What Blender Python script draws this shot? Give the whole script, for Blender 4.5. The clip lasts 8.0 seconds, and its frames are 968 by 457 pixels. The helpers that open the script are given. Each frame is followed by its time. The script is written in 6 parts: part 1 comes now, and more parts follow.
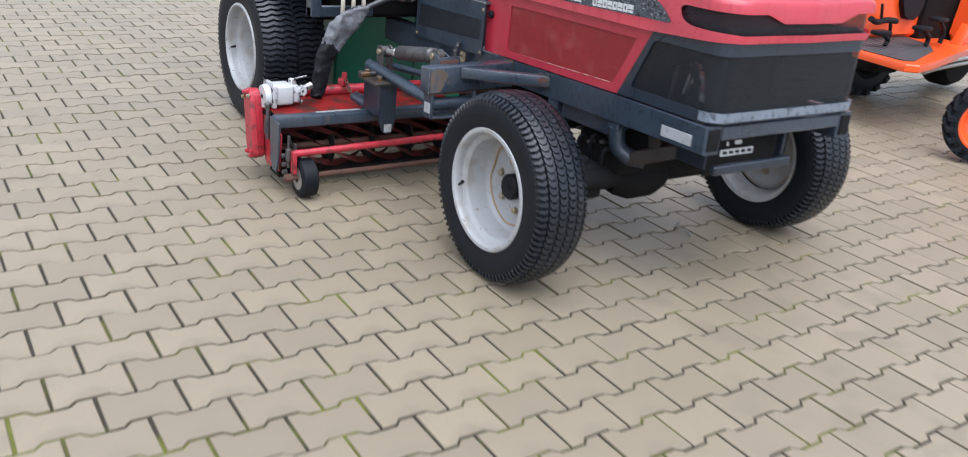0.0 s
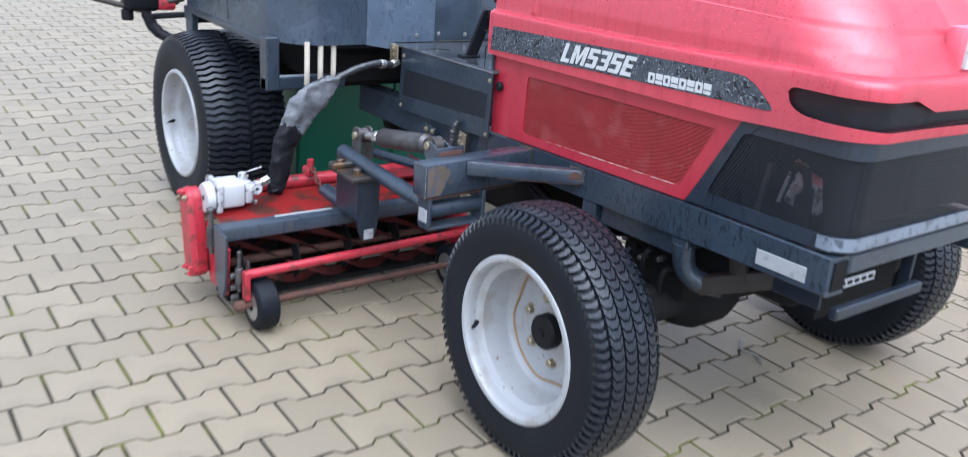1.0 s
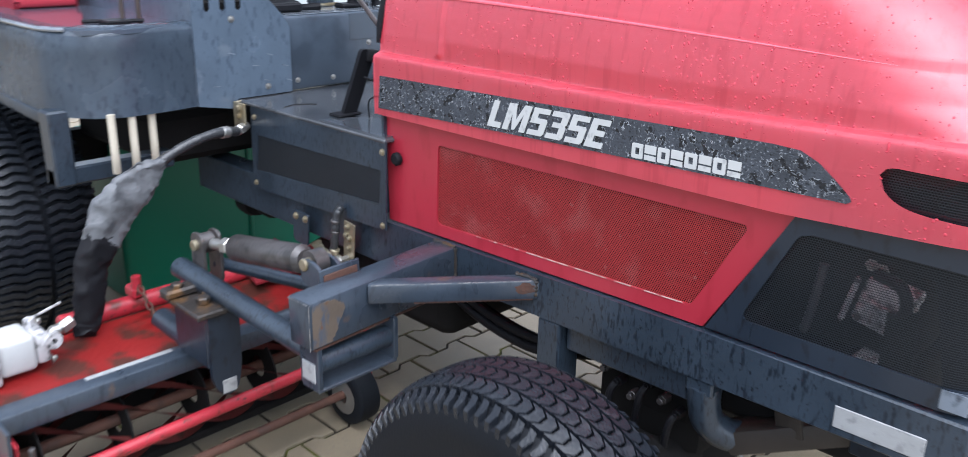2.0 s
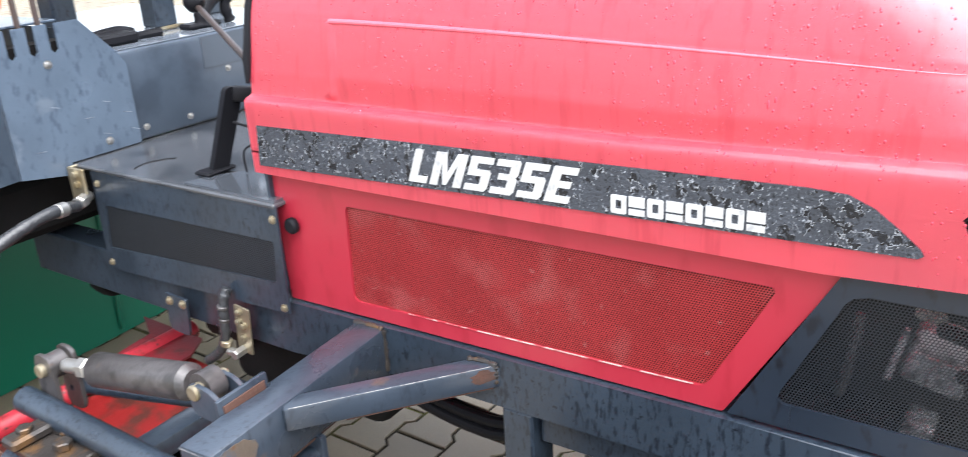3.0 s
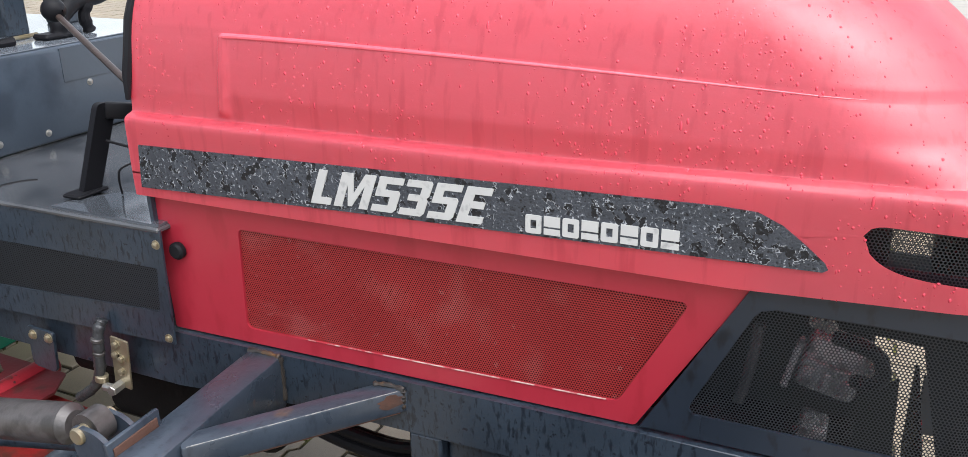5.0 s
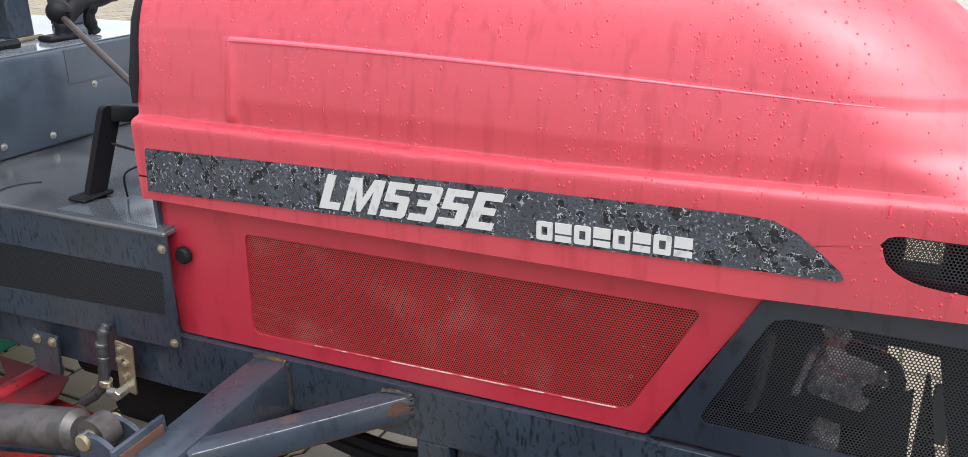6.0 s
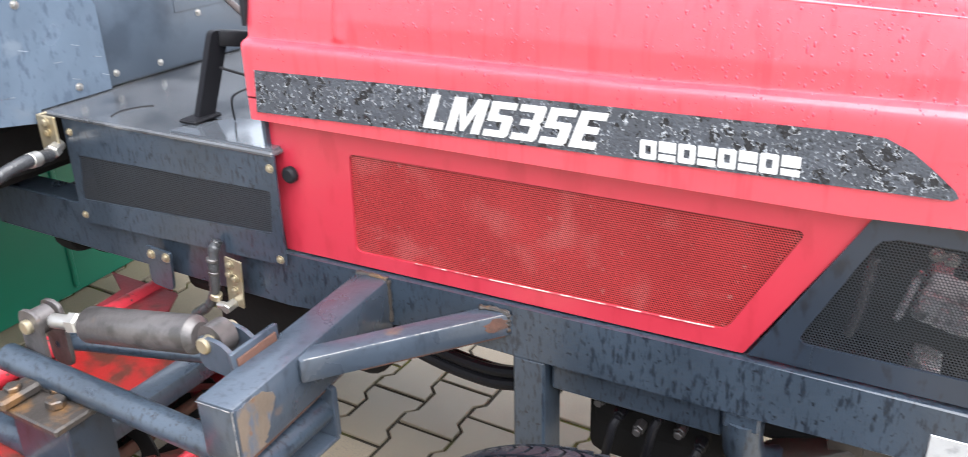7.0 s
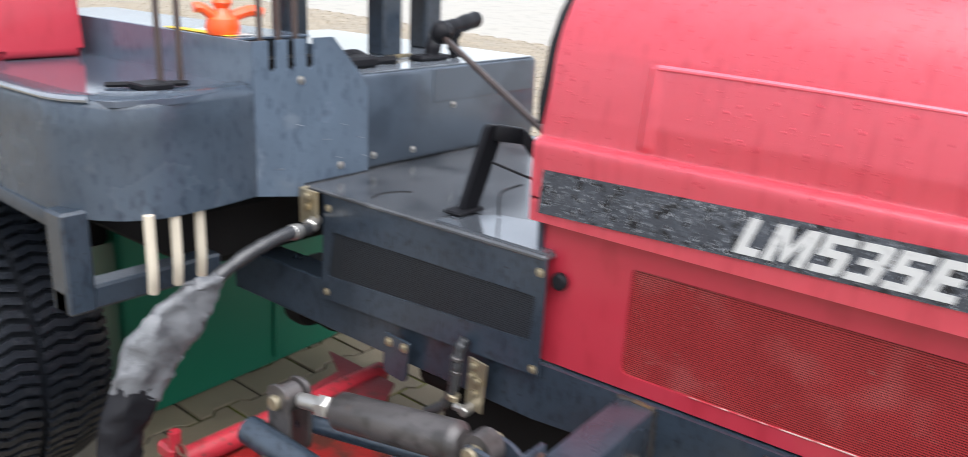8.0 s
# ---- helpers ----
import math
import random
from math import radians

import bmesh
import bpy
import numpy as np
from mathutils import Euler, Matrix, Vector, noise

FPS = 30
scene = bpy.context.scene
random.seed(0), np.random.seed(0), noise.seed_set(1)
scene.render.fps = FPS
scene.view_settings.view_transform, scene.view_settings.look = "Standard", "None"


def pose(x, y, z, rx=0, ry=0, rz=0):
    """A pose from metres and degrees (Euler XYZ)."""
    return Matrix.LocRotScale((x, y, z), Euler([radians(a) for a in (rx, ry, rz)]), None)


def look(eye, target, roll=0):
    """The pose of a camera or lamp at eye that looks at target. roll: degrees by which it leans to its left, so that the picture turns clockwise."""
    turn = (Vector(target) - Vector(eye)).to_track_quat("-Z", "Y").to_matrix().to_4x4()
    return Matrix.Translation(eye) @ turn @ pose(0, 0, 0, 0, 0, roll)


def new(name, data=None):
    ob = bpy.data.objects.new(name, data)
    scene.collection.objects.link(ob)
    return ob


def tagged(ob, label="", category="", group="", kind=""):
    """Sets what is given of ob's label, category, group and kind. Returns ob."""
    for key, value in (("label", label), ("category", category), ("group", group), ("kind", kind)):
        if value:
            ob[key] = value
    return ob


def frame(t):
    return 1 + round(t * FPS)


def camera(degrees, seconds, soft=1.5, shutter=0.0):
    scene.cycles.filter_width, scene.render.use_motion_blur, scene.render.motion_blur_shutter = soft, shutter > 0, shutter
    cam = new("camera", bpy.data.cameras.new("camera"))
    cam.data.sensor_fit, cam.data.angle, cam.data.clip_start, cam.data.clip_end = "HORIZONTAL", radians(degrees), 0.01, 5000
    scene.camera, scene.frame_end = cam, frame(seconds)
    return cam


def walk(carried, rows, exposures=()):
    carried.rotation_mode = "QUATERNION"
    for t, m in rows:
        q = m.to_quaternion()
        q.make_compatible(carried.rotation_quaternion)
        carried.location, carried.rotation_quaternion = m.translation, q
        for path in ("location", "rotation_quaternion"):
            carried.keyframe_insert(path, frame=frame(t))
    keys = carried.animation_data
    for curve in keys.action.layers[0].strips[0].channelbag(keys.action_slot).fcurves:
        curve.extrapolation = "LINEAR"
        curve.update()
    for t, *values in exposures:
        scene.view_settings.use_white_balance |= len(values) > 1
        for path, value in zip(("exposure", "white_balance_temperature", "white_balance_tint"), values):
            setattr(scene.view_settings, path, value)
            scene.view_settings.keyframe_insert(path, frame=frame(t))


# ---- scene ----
cam = camera(57.9, 8.0, soft=0.6, shutter=0.4)
PATH = [
    (0, (-0.416, -1.839, 1.359), (0.661, -0.343, 0.583), 6.1),
    (0.5, (-0.268, -1.385, 1.351), (0.833, 0.109, 0.606), 6.3),
    (1, (-0.044, -1.021, 1.334), (1.106, 0.455, 0.627), 5.4),
    (1.5, (0.207, -0.651, 1.357), (1.392, 0.819, 0.699), 2.9),
    (1.7, (0.293, -0.497, 1.327), (1.594, 0.871, 0.668), 4.4),
    (2.8, (0.62, 0.017, 1.348), (2.11, 1.12, 0.597), -2.5),
    (3, (0.647, 0.045, 1.356), (2.175, 1.088, 0.596), -2.0),
    (3.5, (0.617, 0.089, 1.365), (2.273, 0.919, 0.611), 0.5),
    (4, (0.6, 0.11, 1.359), (2.283, 0.889, 0.61), 0.1),
    (4.5, (0.612, 0.118, 1.359), (2.308, 0.877, 0.62), 0.5),
    (6, (0.628, 0.146, 1.361), (2.332, 0.899, 0.632), 1.1),
    (6.5, (0.62, 0.147, 1.342), (2.28, 0.904, 0.523), 1.3),
    (7, (0.58, 0.166, 1.338), (2.163, 1.045, 0.488), -0.1),
    (7.5, (0.53, 0.237, 1.332), (2.124, 1.209, 0.616), 2.1),
    (8, (0.532, 0.414, 1.308), (2.011, 1.6, 0.672), 3.8),
]
EXPOSURES = [(0, 1.04, 5750, 10), (0.5, 1.18, 5450, 10), (1, 1.31, 5350, 10), (1.5, 1.05, 5450, 10), (3, 1.94, 6100, 10), (3.5, 1.08, 6150, 10), (4.5, 1.20, 6250, 10),
             (6, 1.23, 6250, 10), (6.5, 1.88, 6300, 10), (7, 2.28, 6250, 10), (7.5, 1.66, 6100, 10), (8, 1.38, 6200, 10)]
walk(cam, [(t, look(eye, target, roll)) for t, eye, target, roll in PATH], EXPOSURES)

# ---- light: overcast daylight ----
world = bpy.data.worlds.new("overcast_sky")
scene.world = world
world.use_nodes = True
wn, wl = world.node_tree.nodes, world.node_tree.links
sky = wn.new("ShaderNodeTexSky")
sky.sky_type = "NISHITA"
sky.sun_disc = False
sky.sun_elevation = radians(67)
sky.sun_rotation = radians(205)
sky.dust_density = 3.0
sky.ozone_density = 0.6
grey = wn.new("ShaderNodeHueSaturation")
grey.inputs["Saturation"].default_value = 0.30
wl.new(sky.outputs[0], grey.inputs["Color"])
wl.new(grey.outputs[0], wn["Background"].inputs[0])
wn["Background"].inputs[1].default_value = 0.15
sun = new("sun", bpy.data.lights.new("sun", "SUN"))
sun.data.energy = 1.5
sun.data.angle = radians(80)
sun.data.color = (1.0, 0.97, 0.93)
sun.matrix_world = look((-1.6, -3.4, 9.0), (0, 0, 0))

# ---- materials ----
def mat(name, base, rough=0.5, metal=0.0, var=0.15, scale=6.0, bump=0.0, bump_scale=60.0, coat=0.0, spots=None, spot_scale=20.0,
        spot_amount=0.5, spot_stretch=(1, 1, 1), rough_var=0.1, random_value=0.0, island=False, rust=None):
    """A painted, plastic or stone surface: base colour broken up at two scales, optional stains with their own colour, and fine relief."""
    m = bpy.data.materials.new(name)
    m.use_nodes = True
    n, l = m.node_tree.nodes, m.node_tree.links
    b = n["Principled BSDF"]
    co = n.new("ShaderNodeTexCoord").outputs["Object"]
    big = n.new("ShaderNodeTexNoise")
    big.inputs["Scale"].default_value, big.inputs["Detail"].default_value = scale, 5
    l.new(co, big.inputs["Vector"])
    fine = n.new("ShaderNodeTexNoise")
    fine.inputs["Scale"].default_value, fine.inputs["Detail"].default_value = bump_scale, 4
    l.new(co, fine.inputs["Vector"])
    mix = n.new("ShaderNodeMix")
    mix.data_type = "RGBA"
    mix.inputs[6].default_value = (*[c * (1 - var) for c in base], 1)
    mix.inputs[7].default_value = (*[min(1, c * (1 + var)) for c in base], 1)
    l.new(big.outputs[0], mix.inputs[0])
    colour = mix.outputs[2]
    if random_value:
        info = n.new("ShaderNodeNewGeometry").outputs["Random Per Island"] if island else n.new("ShaderNodeObjectInfo").outputs["Random"]
        hsv = n.new("ShaderNodeHueSaturation")
        ramp = n.new("ShaderNodeMapRange")
        ramp.inputs[3].default_value, ramp.inputs[4].default_value = 1 - random_value, 1 + random_value
        l.new(info, ramp.inputs[0])
        l.new(ramp.outputs[0], hsv.inputs["Value"])
        l.new(colour, hsv.inputs["Color"])
        colour = hsv.outputs[0]
    rmap = n.new("ShaderNodeMapRange")
    rmap.inputs[3].default_value, rmap.inputs[4].default_value = max(0.02, rough - rough_var), min(1, rough + rough_var)
    l.new(big.outputs[0], rmap.inputs[0])
    rough_out = rmap.outputs[0]
    if spots:
        mapping = n.new("ShaderNodeMapping")
        mapping.inputs["Scale"].default_value = spot_stretch
        l.new(co, mapping.inputs[0])
        st = n.new("ShaderNodeTexNoise")
        st.inputs["Scale"].default_value, st.inputs["Detail"].default_value = spot_scale, 6
        l.new(mapping.outputs[0], st.inputs["Vector"])
        cut = n.new("ShaderNodeMapRange")
        cut.inputs[1].default_value, cut.inputs[2].default_value = 1 - spot_amount - 0.06, 1 - spot_amount + 0.06
        l.new(st.outputs[0], cut.inputs[0])
        mx = n.new("ShaderNodeMix")
        mx.data_type = "RGBA"
        l.new(cut.outputs[0], mx.inputs[0])
        l.new(colour, mx.inputs[6])
        mx.inputs[7].default_value = (*spots, 1)
        colour = mx.outputs[2]
    if rust:
        # a second kind of stain: colour, scale, share
        rn = n.new("ShaderNodeTexNoise")
        rn.inputs["Scale"].default_value, rn.inputs["Detail"].default_value = rust[1], 8
        l.new(co, rn.inputs["Vector"])
        rc = n.new("ShaderNodeMapRange")
        rc.inputs[1].default_value, rc.inputs[2].default_value = 1 - rust[2] - 0.03, 1 - rust[2] + 0.05
        l.new(rn.outputs[0], rc.inputs[0])
        rx = n.new("ShaderNodeMix")
        rx.data_type = "RGBA"
        l.new(rc.outputs[0], rx.inputs[0])
        l.new(colour, rx.inputs[6])
        rx.inputs[7].default_value = (*rust[0], 1)
        colour = rx.outputs[2]
    l.new(colour, b.inputs["Base Color"])
    l.new(rough_out, b.inputs["Roughness"])
    b.inputs["Metallic"].default_value = metal
    b.inputs["Coat Weight"].default_value = coat
    b.inputs["Coat Roughness"].default_value = 0.12
    if bump:
        bp = n.new("ShaderNodeBump")
        bp.inputs["Strength"].default_value = bump
        bp.inputs["Distance"].default_value = 0.004
        l.new(fine.outputs[0], bp.inputs["Height"])
        l.new(bp.outputs[0], b.inputs["Normal"])
    return m


def perforated(name, base, pitch, hole, rough=0.45, axes=(1, 2), specks=None, dust=(None, 20.0, 0.5)):
    """Sheet metal with round holes in a hexagonal lattice: the holes let light through."""
    m = mat(name, base, rough, 0.0, 0.2, 9, 0.1, 200, 0.0, dust[0], dust[1], dust[2], rust=specks)
    n, l = m.node_tree.nodes, m.node_tree.links
    co = n.new("ShaderNodeTexCoord").outputs["Object"]
    sep = n.new("ShaderNodeSeparateXYZ")
    l.new(co, sep.inputs[0])
    comb = n.new("ShaderNodeCombineXYZ")
    if axes == "wrap":
        # round a corner: along y on the sides and along x on the rear
        df = n.new("ShaderNodeMath")
        df.operation = "SUBTRACT"
        l.new(sep.outputs[0], df.inputs[0])
        l.new(sep.outputs[1], df.inputs[1])
        l.new(df.outputs[0], comb.inputs[0])
        axes = (0, 2)
    else:
        l.new(sep.outputs[axes[0]], comb.inputs[0])
    l.new(sep.outputs[axes[1]], comb.inputs[1])
    cell = (pitch, pitch * 1.732, 1)

    def vm(op, a, b=None):
        v = n.new("ShaderNodeVectorMath")
        v.operation = op
        l.new(a, v.inputs[0])
        if b is not None:
            v.inputs[1].default_value = b
        return v

    div = vm("DIVIDE", comb.outputs[0], cell).outputs[0]
    dist = []
    for shift in ((0, 0, 0), (0.5, 0.5, 0)):
        fr = vm("FRACTION", vm("ADD", div, shift).outputs[0]).outputs[0]
        cen = vm("MULTIPLY", vm("SUBTRACT", fr, (0.5, 0.5, 0)).outputs[0], (cell[0], cell[1], 0)).outputs[0]
        dist.append(vm("LENGTH", cen).outputs["Value"])
    mn = n.new("ShaderNodeMath")
    mn.operation = "MINIMUM"
    l.new(dist[0], mn.inputs[0])
    l.new(dist[1], mn.inputs[1])
    less = n.new("ShaderNodeMath")
    less.operation = "LESS_THAN"
    l.new(mn.outputs[0], less.inputs[0])
    less.inputs[1].default_value = hole
    tr = n.new("ShaderNodeBsdfTransparent")
    ms = n.new("ShaderNodeMixShader")
    l.new(less.outputs[0], ms.inputs[0])
    l.new(n["Principled BSDF"].outputs[0], ms.inputs[1])
    l.new(tr.outputs[0], ms.inputs[2])
    l.new(ms.outputs[0], n["Material Output"].inputs[0])
    return m


RED = mat("red_paint", (0.80, 0.098, 0.142), 0.40, 0, 0.05, 3, 0.03, 250, 1.0, (0.715, 0.070, 0.110), 60, 0.40, (1, 1, 0.10), 0.06)
RED.node_tree.nodes["Principled BSDF"].inputs["Coat Roughness"].default_value = 0.30
RED.node_tree.nodes["Principled BSDF"].inputs["Specular IOR Level"].default_value = 0.4
RED.node_tree.nodes["Principled BSDF"].inputs["Coat IOR"].default_value = 1.75
RED_PANEL = mat("red_panel_paint", (0.350, 0.0200, 0.0365), 0.40, 0, 0.10, 4, 0.03, 250, 0.3, (0.315, 0.016, 0.030), 30, 0.42, (1, 1, 0.4))
RED_WORN = mat("worn_red_paint", (0.36, 0.021, 0.034), 0.42, 0, 0.25, 12, 0.3, 90, 0.1, (0.12, 0.02, 0.016), 30, 0.40, rust=((0.045, 0.030, 0.026), 75, 0.36))
RED_DECK = mat("dirty_orange_red_paint", (0.34, 0.020, 0.019), 0.42, 0, 0.3, 7, 0.3, 80, 0.0, (0.11, 0.035, 0.025), 12, 0.45)
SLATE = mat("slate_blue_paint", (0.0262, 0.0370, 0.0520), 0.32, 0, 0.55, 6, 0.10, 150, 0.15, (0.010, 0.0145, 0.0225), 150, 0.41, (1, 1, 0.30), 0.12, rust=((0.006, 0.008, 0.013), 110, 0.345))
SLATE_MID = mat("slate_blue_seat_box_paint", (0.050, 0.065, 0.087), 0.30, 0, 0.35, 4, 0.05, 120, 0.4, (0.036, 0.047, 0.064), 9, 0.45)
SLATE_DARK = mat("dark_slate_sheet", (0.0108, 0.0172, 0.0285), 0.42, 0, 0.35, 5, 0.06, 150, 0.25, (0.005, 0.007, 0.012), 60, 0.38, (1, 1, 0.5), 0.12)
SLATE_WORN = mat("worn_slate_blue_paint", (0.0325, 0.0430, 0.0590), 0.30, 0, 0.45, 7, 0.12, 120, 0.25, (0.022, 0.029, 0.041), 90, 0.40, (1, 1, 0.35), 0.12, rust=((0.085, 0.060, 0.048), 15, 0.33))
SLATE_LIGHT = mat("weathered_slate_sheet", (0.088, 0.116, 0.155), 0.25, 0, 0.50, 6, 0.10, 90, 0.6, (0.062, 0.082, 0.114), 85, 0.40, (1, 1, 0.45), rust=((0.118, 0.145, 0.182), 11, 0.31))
SLATE_EDGE = mat("scuffed_grey_edge", (0.15, 0.175, 0.21), 0.34, 0.0, 0.35, 14, 0.15, 90, 0.3, (0.05, 0.06, 0.08), 40, 0.42)
DECK_MAT = mat("dull_black_deck_coating", (0.060, 0.063, 0.069), 0.22, 0, 0.5, 5, 0.08, 300, 0.6, (0.024, 0.026, 0.030), 7, 0.42)
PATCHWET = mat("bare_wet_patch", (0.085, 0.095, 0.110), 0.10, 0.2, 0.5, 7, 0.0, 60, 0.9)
# base raised to pale so that it carries the sky's glare
LID_GLARE = mat("wet_lid_sky_glare", (0.20, 0.225, 0.26), 0.10, 0.0, 0.3, 5, 0.02, 60, 0.8)
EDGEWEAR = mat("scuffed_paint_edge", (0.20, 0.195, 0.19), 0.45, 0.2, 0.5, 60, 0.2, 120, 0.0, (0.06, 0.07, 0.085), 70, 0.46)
# pale colour for the painted highlight on the platform edge
EDGE_SHINE = mat("edge_highlight_pale", (0.26, 0.28, 0.31), 0.20, 0.5, 0.3, 9, 0.0, 60, 0.5, None, 20, 0.5, (1, 1, 1), 0.05)
BLACK = mat("black_plastic", (0.010, 0.010, 0.012), 0.45, 0, 0.3, 8, 0.08, 160)
BLACK.node_tree.nodes["Principled BSDF"].inputs["Specular IOR Level"].default_value = 0.12
# sooty metal; also the colour of sheets and boxes standing in for shade
BLACK_DEEP = mat("sooty_metal_and_shade", (0.013, 0.0125, 0.0125), 0.65, 0, 0.4, 9, 0.2, 90)
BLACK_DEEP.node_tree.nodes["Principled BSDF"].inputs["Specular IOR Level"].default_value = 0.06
GREASE = mat("greasy_brown_metal", (0.030, 0.024, 0.020), 0.6, 0, 0.4, 14, 0.2, 90)
RUBBER = mat("tyre_rubber", (0.0060, 0.0076, 0.0108), 0.55, 0, 0.35, 7, 0.15, 220, 0.0, (0.0095, 0.0105, 0.0125), 10, 0.33)
RUBBER.node_tree.nodes["Principled BSDF"].inputs["Specular IOR Level"].default_value = 0.2
LUG = mat("worn_tread_rubber", (0.0125, 0.0148, 0.0195), 0.26, 0, 0.35, 9, 0.3, 200, 0.0, (0.024, 0.026, 0.031), 45, 0.40)
LUG.node_tree.nodes["Principled BSDF"].inputs["Specular IOR Level"].default_value = 0.35
RIM = mat("white_rim_paint", (0.32, 0.322, 0.325), 0.42, 0, 0.14, 6, 0.06, 150, 0.15, (0.27, 0.255, 0.235), 12, 0.42, rust=((0.16, 0.12, 0.08), 60, 0.32))
RED_DULL = mat("dull_crimson_paint", (0.17, 0.010, 0.016), 0.5, 0, 0.3, 9, 0.2, 90, 0.0, (0.09, 0.016, 0.014), 22, 0.40)
REEL = mat("dirty_red_blade", (0.13, 0.026, 0.024), 0.6, 0, 0.4, 12, 0.3, 90, 0.0, (0.05, 0.022, 0.016), 20, 0.42)
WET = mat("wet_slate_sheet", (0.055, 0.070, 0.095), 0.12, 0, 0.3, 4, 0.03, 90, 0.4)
GRIME = mat("greasy_rusty_steel", (0.038, 0.033, 0.030), 0.36, 0.3, 0.4, 14, 0.35, 90, 0.0, (0.120, 0.066, 0.028), 24, 0.39)
RUST = mat("rusty_iron", (0.078, 0.034, 0.022), 0.8, 0, 0.5, 18, 0.5, 110, 0.0, (0.055, 0.028, 0.02), 25, 0.42)
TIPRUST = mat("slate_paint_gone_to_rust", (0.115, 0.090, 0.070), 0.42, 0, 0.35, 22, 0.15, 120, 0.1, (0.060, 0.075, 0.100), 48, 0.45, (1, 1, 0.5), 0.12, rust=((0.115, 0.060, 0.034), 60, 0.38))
LEVER = mat("brown_lever_steel", (0.060, 0.043, 0.038), 0.35, 0.3, 0.4, 16, 0.15, 120)
STEEL = mat("dull_steel", (0.42, 0.41, 0.39), 0.38, 0.85, 0.25, 20, 0.1, 120)
ALU = mat("white_cast_aluminium", (0.45, 0.455, 0.455), 0.45, 0.05, 0.12, 12, 0.15, 120, 0.0, (0.42, 0.42, 0.41), 20, 0.36)
ZINC = mat("yellow_zinc_plate", (0.31, 0.27, 0.19), 0.40, 0.70, 0.3, 20, 0.1, 120, 0.0, (0.30, 0.24, 0.14), 30, 0.4)
CAST = mat("grey_cast_metal", (0.52, 0.51, 0.52), 0.4, 0.3, 0.4, 30, 0.3, 90, 0.0, (0.08, 0.08, 0.08), 40, 0.42)
CYLPAINT = mat("grimy_grey_cylinder", (0.068, 0.062, 0.062), 0.42, 0.2, 0.4, 14, 0.25, 90, 0.15, (0.034, 0.031, 0.030), 30, 0.44, rust=((0.11, 0.068, 0.044), 22, 0.33))
HOSE = mat("wrapped_black_hose", (0.030, 0.031, 0.034), 0.35, 0, 0.3, 12, 0.5, 160, 0.2)
SLEEVE = mat("grey_hose_sleeve", (0.100, 0.104, 0.112), 0.5, 0, 0.45, 16, 0.6, 70, 0.0, (0.05, 0.052, 0.058), 26, 0.40)
GREEN = mat("green_plastic", (0.004, 0.135, 0.074), 0.42, 0, 0.12, 3, 0.03, 120, 0.1)
CREAM = mat("cream_hose", (0.50, 0.45, 0.36), 0.5, 0, 0.15, 12, 0.1, 120)
ORANGE = mat("orange_paint", (0.80, 0.092, 0.012), 0.35, 0, 0.06, 4, 0.02, 120, 0.3)
MATGREY = mat("grey_rubber_mat", (0.050, 0.050, 0.052), 0.55, 0, 0.3, 6, 0.2, 160)
WHITE = mat("white_print", (0.50, 0.50, 0.49), 0.45, 0, 0.08, 30, 0.0, 60, 0.0, (0.35, 0.35, 0.35), 70, 0.34)
YELLOW = mat("yellow_sticker", (0.75, 0.48, 0.03), 0.45, 0, 0.1, 20)
LABEL = mat("silver_label", (0.36, 0.365, 0.37), 0.4, 0.2, 0.15, 40, 0.1, 200, 0.0, (0.26, 0.265, 0.27), 60, 0.4)
